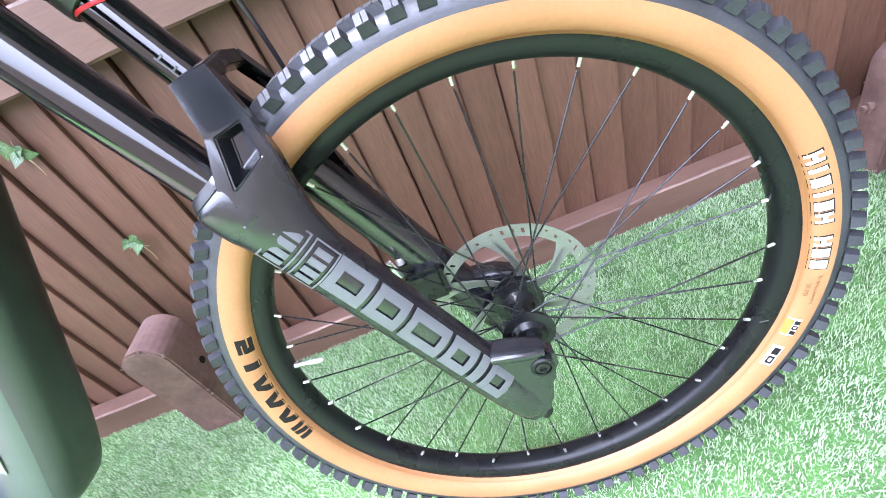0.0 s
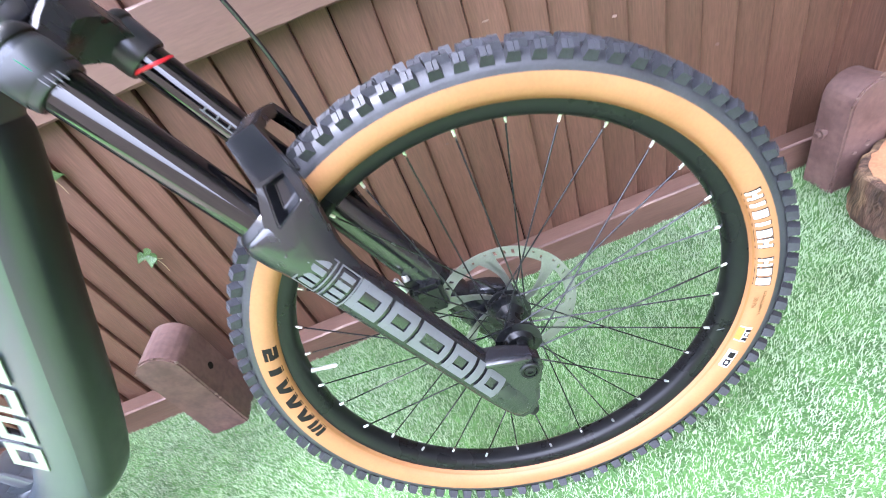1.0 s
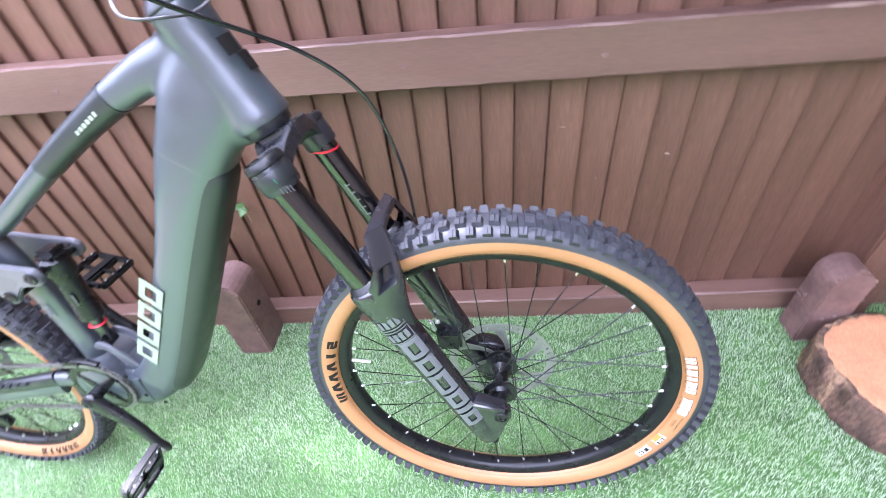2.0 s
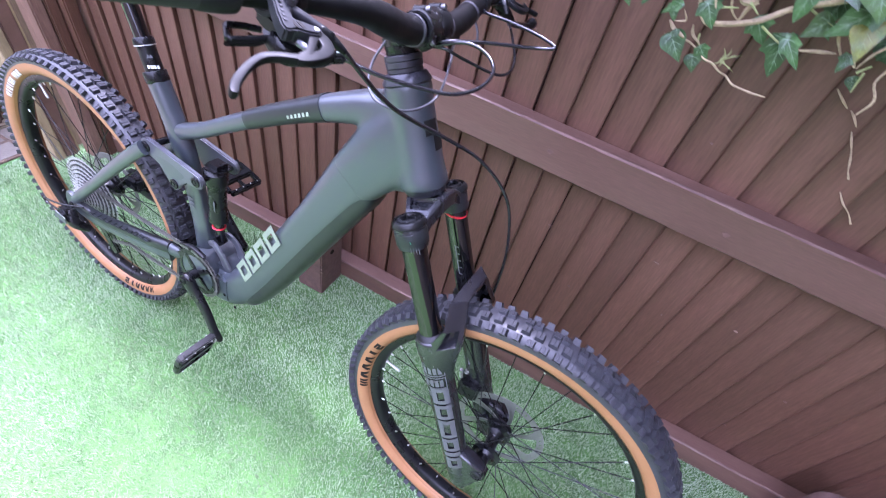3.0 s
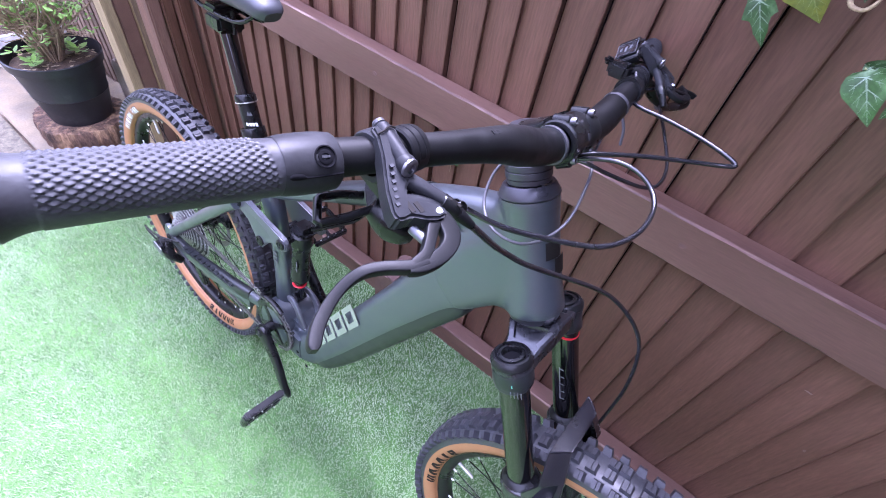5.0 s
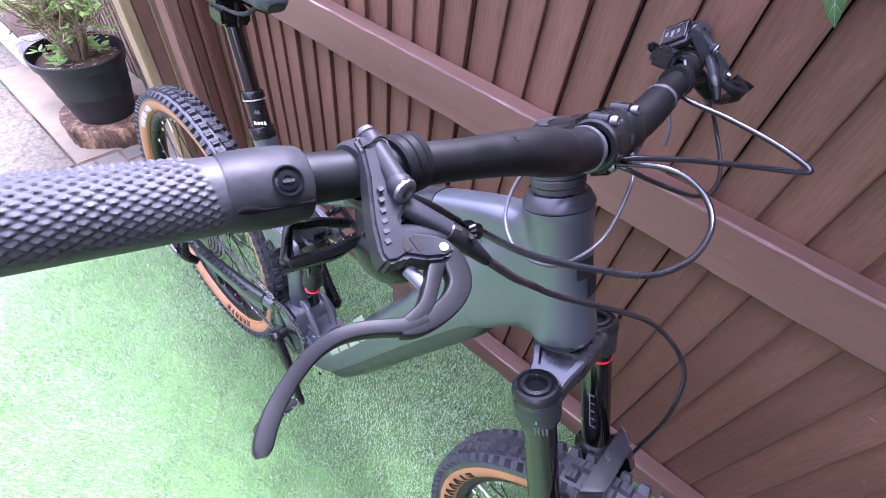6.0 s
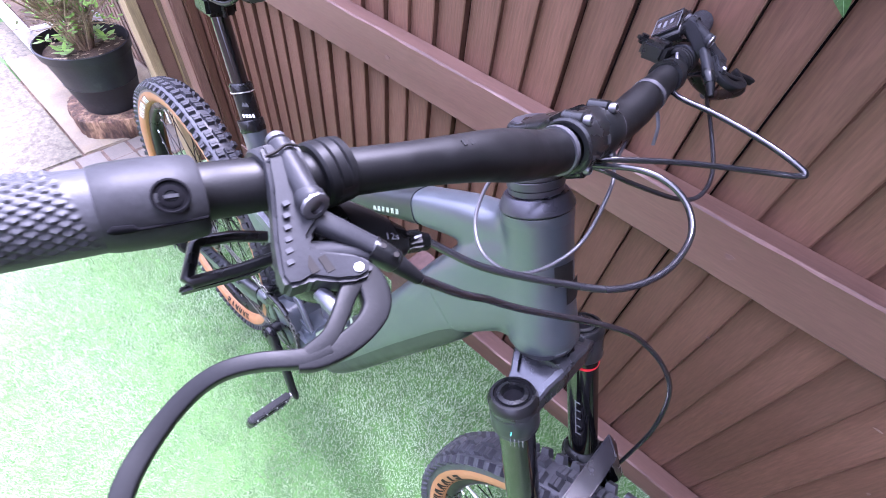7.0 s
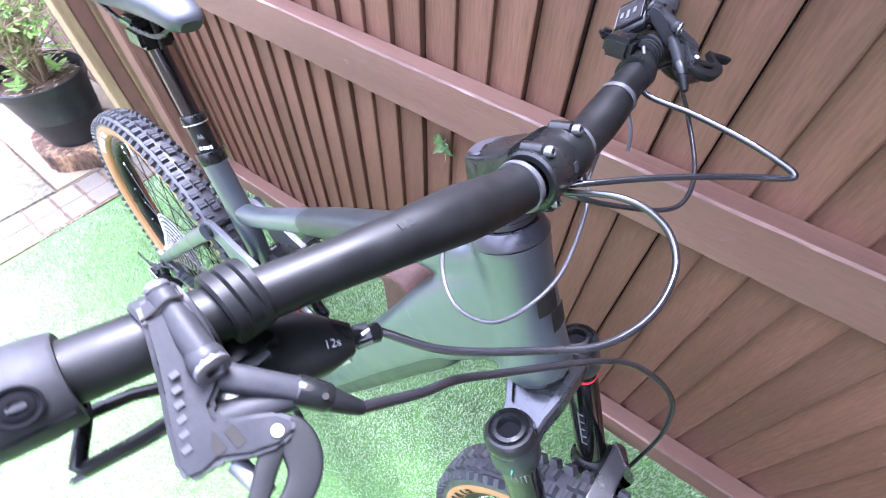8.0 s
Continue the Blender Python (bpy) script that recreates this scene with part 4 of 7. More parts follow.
# the dry root trail and three small sprigs clinging to the boards
trail = thing("ivy_tendril", "dry brown ivy root trail clinging to the fence", "ivy")
for run in ([(0.205, 1.062), (0.222, 1.050), (0.236, 1.041)], [(0.243, 1.040), (0.253, 1.033), (0.266, 1.021)], [(0.266, 1.012), (0.277, 0.998), (0.288, 0.984), (0.298, 0.969), (0.307, 0.954), (0.318, 0.941)], [(0.325, 0.915), (0.342, 0.899), (0.362, 0.886), (0.378, 0.870)]):
    part("root", sweep([(x, 0.504, z) for x, z in run], [0.0020 if k % 2 else 0.0011 for k in range(len(run))], 6, None), VINE, trail)
for x, z in ((-0.712, 0.655), (-0.676, 0.418), (0.89, 0.15)):
    sprig = [(x + rng.uniform(-0.012, 0.012), 0.500, z + rng.uniform(-0.012, 0.014), rng.uniform(0.017, 0.030), rng.uniform(-70, 70), 0.8, 2, 0, rng.uniform(50, 85)) for _ in range(7)]
    ivy("small pale ivy sprig growing between fence boards", sprig, [(0.504, 0.0012, [(x - 0.02, z - 0.012), (x, z), (x + 0.008, z + 0.012)]), (0.505, 0.0011, [(x + 0.004, z - 0.06), (x + 0.007, z - 0.036), (x + 0.003, z - 0.015), (x, z)]), (0.503, 0.0009, [(x + 0.018, z - 0.022), (x + 0.009, z - 0.018), (x, z - 0.004)])], [], int(abs(x) * 1000))


# ---- the bicycle: x forward, y to its left, z up, from the front hub ----
BIKE = Matrix(((0.998201, 0.044709, -0.039941, 0.0093), (-0.039583, 0.991862, 0.121009, 0.0269), (0.045026, -0.119210, 0.991848, 0.3540), (0, 0, 0, 1)))
bike = thing("bicycle", "dark slate electric mountain bike with tan-wall tyres leaning on the fence", "bicycle", BIKE)
REAR_X = -1.258

# tyre section: (radius, half width)
SIDE_LINE = [(0.3010, 0.0172), (0.3022, 0.0206), (0.3050, 0.0248), (0.309, 0.0283), (0.316, 0.0306), (0.323, 0.0314), (0.3280, 0.0313)]
TREAD_LINE = [(0.3280, 0.0313), (0.3320, 0.0308), (0.3365, 0.0298), (0.3420, 0.0262), (0.3458, 0.0200), (0.3482, 0.0120), (0.3490, 0.0)]


def side_point(r):
    """Half width of the sidewall at a radius."""
    for (r0, y0), (r1, y1) in zip(SIDE_LINE, SIDE_LINE[1:]):
        if r0 <= r <= r1:
            return y0 + (y1 - y0) * (r - r0) / (r1 - r0)
    return SIDE_LINE[-1][1]


def wall_patch(a0, a1, r0, r1, side=-1, lift=0.0005, na=None, nr=5, skew=0.0):
    """A print on the sidewall between two angles (degrees) and two radii."""
    na = na or max(2, int(abs(a1 - a0) / 1.2))
    bm = bmesh.new()
    rows = []
    for i in range(na + 1):
        row = []
        for j in range(nr + 1):
            r = r0 + (r1 - r0) * j / nr
            a = radians(a0 + (a1 - a0) * i / na + skew * (j / nr - 0.5))
            row.append(bm.verts.new(((r + lift * 0.3) * math.cos(a), side * (side_point(r) + lift), (r + lift * 0.3) * math.sin(a))))
        rows.append(row)
    for a, b in zip(rows, rows[1:]):
        for j in range(nr):
            bm.faces.new((a[j], b[j], b[j + 1], a[j + 1]))
    return bm


def letter_marks(a_start, a_step, r0, r1, kinds, side=-1, lift=0.0006):
    """A row of plain marks as broad and dense as heavy lettering: i narrow, b broad, o open."""
    out = None
    for k, kind in enumerate(kinds):
        a, w = a_start + a_step * k, a_step * 0.42
        t = (r1 - r0) * 0.28
        pieces = []
        if kind == "i":
            pieces.append(wall_patch(a - w * 0.4, a + w * 0.4, r0, r1, side, lift, 2))
        elif kind == "n":
            pieces += [wall_patch(a - w, a - w * 0.42, r0, r1, side, lift, 2), wall_patch(a + w * 0.42, a + w, r0, r1, side, lift, 2), wall_patch(a - w, a + w, (r0 + r1) / 2 - t * 0.5, (r0 + r1) / 2 + t * 0.5, side, lift, 4, 2)]
        elif kind == "m":
            pieces += [wall_patch(a + w * q - w * 0.26, a + w * q + w * 0.26, r0, r1, side, lift, 2, skew=a_step * k_) for q, k_ in ((-0.72, 0.0), (0.0, 0.12), (0.72, 0.0))]
        elif kind == "v":
            pieces += [wall_patch(a + w * q - w * 0.36, a + w * q + w * 0.36, r0, r1, side, lift, 2, skew=a_step * k_) for q, k_ in ((-0.42, 0.26), (0.42, -0.26))]
        elif kind == "z":
            pieces += [wall_patch(a - w * 0.8, a + w * 0.8, q, q + t, side, lift, 3, 2) for q in (r0, (r0 + r1 - t) / 2, r1 - t)] + [wall_patch(a - w * 0.8, a - w * 0.2, r0, (r0 + r1) / 2, side, lift, 2), wall_patch(a + w * 0.2, a + w * 0.8, (r0 + r1) / 2, r1, side, lift, 2)]
        elif kind == "o":
            pieces += [wall_patch(a - w, a - w * 0.45, r0, r1, side, lift, 2), wall_patch(a + w * 0.45, a + w, r0, r1, side, lift, 2), wall_patch(a - w, a + w, r1 - t, r1, side, lift, 4, 2), wall_patch(a - w, a + w, r0, r0 + t, side, lift, 4, 2)]
        else:
            pieces.append(wall_patch(a - w * 0.9, a + w * 0.9, r0, r1, side, lift, 3))
        for p in pieces:
            out = p if out is None else joined(out, p)
    return out


def knob_mesh(w, l, h):
    """A tread block with a sipe, tapering to its top: w across, l round the tyre, h high; stands on +z."""
    b = [(-l / 2, -w / 2, -0.002), (l / 2, -w / 2, -0.002), (l / 2, w / 2, -0.002), (-l / 2, w / 2, -0.002)]
    q = 0.87
    bm = bmesh.new()
    lo = [bm.verts.new(p) for p in b]
    hi = [bm.verts.new((x * q - (l * 0.10 if x > 0 else 0), y * q, h)) for x, y, _ in b]
    a, c = bm.verts.new((0, -w / 2 * q, h)), bm.verts.new((0, w / 2 * q, h))
    s0, s1 = bm.verts.new((0.0, -w / 2 * q, h - 0.0010)), bm.verts.new((0.0, w / 2 * q, h - 0.0010))
    e = l * 0.035
    l0, l1 = bm.verts.new((-e, -w / 2 * q, h)), bm.verts.new((-e, w / 2 * q, h))
    bm.verts.remove(a)
    bm.verts.remove(c)
    r0, r1 = bm.verts.new((e, -w / 2 * q, h)), bm.verts.new((e, w / 2 * q, h))
    bm.faces.new((hi[0], l0, l1, hi[3]))
    bm.faces.new((r0, hi[1], hi[2], r1))
    bm.faces.new((l0, s0, s1, l1))
    bm.faces.new((s0, r0, r1, s1))
    bm.faces.new((lo[0], lo[1], hi[1], r0, s0, l0, hi[0]))
    bm.faces.new((lo[2], lo[3], hi[3], l1, s1, r1, hi[2]))
    bm.faces.new((lo[1], lo[2], hi[2], hi[1]))
    bm.faces.new((lo[3], lo[0], hi[0], hi[3]))
    return bm


def knob_pose(angle, y, r, tilt):
    """On the tyre at an angle (degrees), at y across it, its top leaning out by tilt."""
    return pose(0, 0, 0, 0, -angle + 90, 0) @ pose(0, y, r, -tilt, 0, 0)


KNOBS = 92


def knob_rows():
    for k in range(KNOBS):
        a = 360 / KNOBS * k
        yield "side", a, -0.0268, 0.3430, -38
        yield "inner", a + 1.2, 0.0268, 0.3430, 38
        yield "centre", a + 2.4, -0.0088 - 0.0015 * (k % 2), 0.3489, -8
        yield "centre", a + 2.4 + 1.4 * (k % 2), 0.0088 + 0.0015 * (k % 2), 0.3489, 8


def rotor_mesh(r_out, r_in, y, thick):
    """A brake disc: an outer band pierced by slots, and slanting arms to the middle."""
    n, bm = 144, bmesh.new()
    radii = [r_in, r_in + 0.0045, r_in + 0.0085, r_out - 0.0045, r_out]
    grid = [[bm.verts.new((r * math.cos(w + 0.06 * (r - r_in) / (r_out - r_in)), y, r * math.sin(w + 0.06 * (r - r_in) / (r_out - r_in)))) for r in radii] for w in (2 * math.pi * i / n for i in range(n))]
    for i in range(n):
        for j in range(len(radii) - 1):
            if j == 1 and i % 24 in (2, 5, 8, 16) or j == 2 and i % 24 in (2, 5, 8, 11, 19):
                continue
            bm.faces.new((grid[i][j], grid[(i + 1) % n][j], grid[(i + 1) % n][j + 1], grid[i][j + 1]))
    out = bmesh.ops.extrude_face_region(bm, geom=list(bm.faces))
    bmesh.ops.translate(bm, vec=(0, thick, 0), verts=[g for g in out["geom"] if isinstance(g, bmesh.types.BMVert)])
    return bm


def rotor_arm(w, da, bend, r_in, y, thick):
    """A slanting arm from the carrier to the band."""
    bm = bmesh.new()
    prev = None
    for q in np.linspace(0, 1, 8):
        r = 0.024 + (r_in + 0.001 - 0.024) * q
        a = w + da * q + bend * q * (1.0 - 0.35 * q)
        h = (0.0042 + 0.0022 * q * q) / r
        pair = [bm.verts.new((r * math.cos(a - h), y, r * math.sin(a - h))), bm.verts.new((r * math.cos(a + h), y, r * math.sin(a + h)))]
        if prev:
            bm.faces.new((prev[0], prev[1], pair[1], pair[0]))
        prev = pair
    out = bmesh.ops.extrude_face_region(bm, geom=list(bm.faces))
    bmesh.ops.translate(bm, vec=(0, thick, 0), verts=[g for g in out["geom"] if isinstance(g, bmesh.types.BMVert)])
    return bm


def build_wheel(name, x, front, spin):
    at = pose(x, 0, 0) if front else pose(x - 0.005, 0, 0.010) @ Matrix.Diagonal((1.035, 1.0, 1.035, 1.0))
    rim = ring_of([(0.297, -0.0170), (0.2975, -0.0145), (0.290, -0.0135), (0.290, 0.0135), (0.2975, 0.0145), (0.297, 0.0170), (0.290, 0.0172), (0.2805, 0.0148), (0.2745, 0.0105), (0.2725, 0.005), (0.2720, 0), (0.2725, -0.005), (0.2745, -0.0105), (0.2805, -0.0148), (0.290, -0.0172)], 128)
    for vert in rim.verts:
        radial = math.hypot(vert.co.x, vert.co.z)
        k = (0.3020 - (0.2975 - radial) * 0.79) / radial
        vert.co.x, vert.co.z = vert.co.x * k, vert.co.z * k
    wheel = part(name, rim, RIM, bike, "black alloy rim with a tan-wall knobbly tyre", where=at)
    for side in (-1, 1):
        part("tyre_sidewall", strip_ring([(r, side * y) for r, y in SIDE_LINE], 160), TAN, wheel, "tan rubber sidewall")
        part("bead_line", ring_of([(0.3018, side * 0.0222), (0.3024, side * 0.0234), (0.3032, side * 0.0242), (0.3026, side * 0.0226)], 120), BEAD, wheel)
    part("tyre_tread", strip_ring([(r, -y) for r, y in TREAD_LINE] + [(r, y) for r, y in TREAD_LINE[-2::-1]], 160), RUBBER, wheel, "black rubber tread casing")
    shapes = {"side": (0.0130, 0.0140, 0.0095), "centre": (0.0160, 0.0165, 0.0064), "inner": (0.0130, 0.0140, 0.0095)}
    if front:
        made = {}
        for kind, a, y, r, tilt in knob_rows():
            m = knob_pose(a, y, r, tilt)
            if kind == "inner":
                continue
            if kind not in made:
                made[kind] = part("tread_knob", knob_mesh(*shapes[kind]), KNOB, wheel, where=m, smooth=False)
            else:
                ob = new("tread_knob", made[kind].data)
                ob.parent, ob.matrix_basis = wheel, m
    joined_kinds = ["inner"] if front else list(shapes)
    if joined_kinds:
        vs, fs = [], []
        for kind in joined_kinds:
            bm = knob_mesh(*shapes[kind])
            bm.verts.index_update()
            co, fa = [v.co.copy() for v in bm.verts], [[v.index for v in f.verts] for f in bm.faces]
            bm.free()
            for kk, a, y, r, tilt in knob_rows():
                if kk == kind:
                    m, base = knob_pose(a, y, r if front or kind == "centre" else r - 0.0045, tilt), len(vs)
                    vs += [m @ c for c in co]
                    fs += [[base + i for i in f] for f in fa]
        me = bpy.data.meshes.new("tread")
        me.from_pydata(vs, [], fs)
        me.materials.append(KNOB)
        ob = new("tread", me)
        ob.parent = wheel
        ob["kind"] = "stuff"
    # hub, spokes and nipples
    fl = 0.030 if front else 0.034
    if front:
        hub = lathe([(-0.052, 0), (-0.052, 0.011), (-0.040, 0.011), (-0.040, 0.017), (-0.033, 0.021), (-0.031, 0.030), (-0.027, 0.030), (-0.025, 0.018), (-0.012, 0.0135), (0.010, 0.0135), (0.022, 0.020), (0.025, 0.031), (0.029, 0.031), (0.031, 0.023), (0.041, 0.022), (0.042, 0.012), (0.054, 0.011), (0.054, 0)], seg=32)
    else:
        hub = lathe([(-0.072, 0), (-0.072, 0.011), (-0.03, 0.017), (-0.024, 0.021), (-0.023, 0.034), (-0.019, 0.034), (-0.016, 0.020), (0.016, 0.018), (0.024, 0.022), (0.027, 0.034), (0.031, 0.034), (0.033, 0.024), (0.044, 0.022), (0.045, 0.012), (0.072, 0.011), (0.072, 0)], seg=32)
    part("hub", hub, BLACK, wheel, "black hub with drilled flanges")
    shared = {}
    for k in range(32):
        side = -1 if k % 2 else 1
        kind = k % 4
        if kind not in shared:
            lead = 1 if kind < 2 else -1
            yf = -0.029 if side < 0 else 0.027
            a = radians(lead * 62)
            hole = Vector((fl * 0.86 * math.cos(a), yf, fl * 0.86 * math.sin(a)))
            end = Vector((0.2822, 0.0035 * side, 0))
            aim = (hole - end).normalized()
            s = part("spoke", rod(hole, end + aim * 0.010, 0.00105, 6), SPOKE, wheel)
            p = part("nipple", lathe([(0, 0), (0, 0.0026), (0.002, 0.0026), (0.003, 0.0019), (0.0105, 0.0018), (0.0105, 0)], end - aim * 0.003, aim, 8), SILVER, wheel)
            shared[kind] = (s, p)
        else:
            s, p = (new(q.name.split(".")[0], q.data) for q in shared[kind])
            s.parent = p.parent = wheel
        s.matrix_basis = p.matrix_basis = pose(0, 0, 0, 0, -(11.25 * k + spin), 0)
    va = pose(0, 0, 0, 0, -(170.5 if front else 120), 0)
    part("valve", lathe([(0, 0.0), (0, 0.0034), (0.004, 0.0034), (0.004, 0.0026), (0.018, 0.0026), (0.019, 0.0033), (0.034, 0.0030), (0.036, 0.0018), (0.036, 0)], (0.2815, 0, 0), (-1, 0, 0), 12), [STEEL], wheel, "silver valve stem", where=va)
    # rotor
    R = 0.100 if front else 0.092
    part("brake_rotor", rotor_mesh(R, R - 0.0155, 0.0405, 0.0018), ROTOR, wheel, "pierced steel brake disc")
    for k in range(6):
        for da, bend in ((0.0, 0.75), (0.42, 0.30)):
            part("rotor_arm", rotor_arm(2 * math.pi * k / 6, da, bend, R - 0.0155, 0.0406, 0.0016), ROTOR, wheel)
    part("rotor_carrier", ring_of([(0.014, 0.0395), (0.029, 0.0395), (0.029, 0.0432), (0.014, 0.0432)], 24), BLACK, wheel)
    # prints on the right sidewall, with the same marks on both
    for k, kind in enumerate("mvvviz"):
        part("print_mark", letter_marks((185.8 if front else 301) + (-5.6 if front else -4.9) * k, -5.6 if front else -4.9, 0.3025, 0.319, kind), INK, wheel, "black block marks printed on the sidewall")
    b0 = 18.5 if front else 146.0
    for k, kind in enumerate("nibibn nbb"):
        if kind != " ":
            part("badge_shade", letter_marks(b0 - 1.6 + (-2.75) * k, -3.3, 0.3040, 0.3212, kind, lift=0.0004), INK, wheel, "dark edge of a white mark")
            part("badge_mark", letter_marks(b0 - 1.6 + (-2.75) * k, -2.6, 0.3058, 0.3196, kind, lift=0.0009), WHITE, wheel, "white block mark on the sidewall")
    if front:
        part("badge_plate", wall_patch(-26.6, -22.0, 0.3055, 0.318, lift=0.0004), WHITE, wheel, "small white plate")
        part("badge_plate", wall_patch(-26.4, -22.2, 0.3045, 0.311, lift=0.0007), ORANGE, wheel, "orange stripe")
        for k, kind in enumerate("bob"):
            part("badge_mark", letter_marks(-23.0 + (-1.35) * k, -1.35, 0.3115, 0.3172, kind, lift=0.0010), INK, wheel)
        part("badge_plate", wall_patch(-35.6, -29.8, 0.3065, 0.3175, lift=0.0004), WHITE, wheel, "white plate with two marks")
        for k, kind in enumerate("bo"):
            part("badge_mark", letter_marks(-31.4 + (-2.6) * k, -2.6, 0.3085, 0.3158, kind, lift=0.0008), INK, wheel)
        part("rim_tick", plate([(-0.0008, -0.010), (0.0008, -0.010), (0.0008, 0.010), (-0.0008, 0.010)], (math.sin(radians(-24.5)), 0, -math.cos(radians(-24.5))), (math.cos(radians(-24.5)), 0.2, math.sin(radians(-24.5))), (0.2905 * math.cos(radians(-24.5)), -0.0168, 0.2905 * math.sin(radians(-24.5))), 0.0006), GREY_PRINT, wheel)
        # the size, lettered along the wall
        for text, a, r in (("27.5X2.50WT", -14.2, 0.3170), ("50 PSI", -14.2, 0.3090)):
            w = radians(a)
            out = Vector((math.cos(w), 0, math.sin(w)))
            along = Vector((math.sin(w), 0, -math.cos(w)))
            yy = side_point(r)
            face = Vector((0, -1, 0)) + out * (0.25 if r > 0.313 else -0.25)
            m = frame_of(along, out - face.normalized() * out.dot(face.normalized()), (r * out[0], -yy - 0.0007, r * out[2]))
            lettering("size_print", text, 0.0072, m, BROWN_PRINT, wheel)
    return wheel


build_wheel("front_wheel", 0, True, 7.35)
rear_wheel = build_wheel("rear_wheel", REAR_X, False, 5.0)

# ---- fork ----
LEG_D = Vector((-0.3935, 0, 0.919)).normalized()


def leg(s, y, out=0.0, fore=0.0):
    """A point on a fork leg's axis, s up it from the level of the hub; fore: ahead of the axis."""
    p = Vector((-0.051, y, 0)) + LEG_D * s
    return p + Vector((LEG_D[2], 0, -LEG_D[0])) * fore + Vector((0, out, 0))


fork = part("fork", sweep([leg(-0.082, -0.068), leg(-0.055, -0.068), leg(0.05, -0.068), leg(0.20, -0.068), leg(0.265, -0.068), leg(0.285, -0.068), leg(0.308, -0.068), leg(0.314, -0.068)],
                          [(0.010, 0.012), (0.0215, 0.0225), (0.0235, 0.0255), (0.0250, 0.0265), (0.0265, 0.0275), (0.0290, 0.0295), (0.0290, 0.0295), (0.026, 0.026)], 24), LEG, bike, "matt black suspension fork with a grey graphic")
part("lower_leg", sweep([leg(-0.082, 0.068), leg(-0.055, 0.068), leg(0.05, 0.068), leg(0.20, 0.068), leg(0.265, 0.068), leg(0.285, 0.068), leg(0.308, 0.068), leg(0.314, 0.068)],
                        [(0.010, 0.012), (0.0215, 0.0225), (0.0235, 0.0255), (0.0250, 0.0265), (0.0265, 0.0275), (0.0290, 0.0295), (0.0290, 0.0295), (0.026, 0.026)], 24), LEG, fork)
for y in (-0.068, 0.068):
    s = math.copysign(1, y)
    # the foot of the casting, flaring forward round the axle
    foot = [(-0.020, 0.03), (0.0, 0.036), (0.022, 0.031), (0.040, 0.019), (0.056, 0.005), (0.066, -0.012), (0.066, -0.028), (0.056, -0.040), (0.044, -0.048), (0.034, -0.060), (0.020, -0.080), (0.004, -0.089), (-0.014, -0.085), (-0.022, -0.07)]
    part("dropout", plate(foot, (LEG_D[2], 0, -LEG_D[0]), LEG_D, (-0.051, y, 0), 0.029, 0.007), LEG, fork, "flared fork foot round the axle")
    part("dropout_ridge", sweep([leg(0.026, y * 1.02, fore=0.020), leg(0.010, y * 1.04, fore=0.042), leg(-0.008, y * 1.02, fore=0.060)], [(0.0155, 0.006), (0.0150, 0.007), (0.012, 0.006)], 16, power=2.6), LEG, fork)
    part("axle_boss", lathe([(0, 0.0125), (0.002, 0.0125), (0.0032, 0.0112), (0.0032, 0.0090), (0.001, 0.0086), (0.001, 0)], (0.002, y + s * 0.0135, 0.002), (0, s, 0), 28), BLACK, fork)
    part("axle_end", bolt((0.002, y + s * 0.0142, 0.002), (0, s, 0), 0.0072, 0.0028), BLACK, fork, "black axle end with a star socket")
    part("foot_knob", rod(leg(-0.084, y), leg(-0.097, y), 0.0085, 14, bevel=0.002), BLACK, fork)
    part("wiper_seal", lathe([(0, 0.0245), (0.004, 0.0262), (0.009, 0.0228), (0.0115, 0.0197)], leg(0.311, y), LEG_D, 28), MATT, fork)
    part("stanchion", rod(leg(0.29, y), leg(0.505, y), 0.0195, 40), GLOSS, fork, "polished black stanchion")
    # crown socket with its top cap
    part("crown_socket", lathe([(0.0, 0.0180), (0.0, 0.0232), (0.003, 0.0245), (0.030, 0.0250), (0.035, 0.0238), (0.035, 0.021)], leg(0.486, y), LEG_D, 32), CROWN, fork)
    cap = lathe([(0.0, 0.0245), (0.002, 0.0262), (0.007, 0.0260), (0.0115, 0.0228), (0.0120, 0.0200), (0.0095, 0.0192), (0.0095, 0.0168), (0.0120, 0.0162), (0.0130, 0.0122), (0.0110, 0.0112), (0.0055, 0.0108), (0.0055, 0)], leg(0.519, y), LEG_D, 32)
    part("top_cap", cap, BLACK, fork, "black air-spring cap")
    # two dark faces paint the shade inside the cap's hollows
    part("cap_recess", lathe([(0.0098, 0.0191), (0.0099, 0.0169)], leg(0.519, y), LEG_D, 32), SHADE_BLACK, fork)
    part("cap_socket", lathe([(0.0057, 0.0106), (0.0058, 0.0)], leg(0.519, y), LEG_D, 24), SHADE_BLACK, fork)
part("travel_ring", ring_of([(0.0196, -0.0018), (0.0212, -0.0016), (0.0217, 0), (0.0212, 0.0016), (0.0196, 0.0018)], 32), RED, fork, "red travel ring", where=frame_of((1, 0, 0), LEG_D, leg(0.4805, 0.068)))
for k in range(5):
    a = radians(250 + 9 * (k % 2))
    p = leg(0.365 + 0.014 * k, 0.068)
    part("sag_mark", plate([(-0.0035, -0.0009), (0.0035, -0.0009), (0.0035, 0.0009), (-0.0035, 0.0009)], (1, 0, 0.35), LEG_D, p + Vector((0.004, -0.0192, 0)), 0.0006), GREY_PRINT, fork)
part("sag_mark", plate([(-0.0008, -0.03), (0.0008, -0.03), (0.0008, 0.03), (-0.0008, 0.03)], (1, 0, 0.35), LEG_D, leg(0.393, 0.068) + Vector((0.001, -0.0196, 0)), 0.0006), GREY_PRINT, fork)
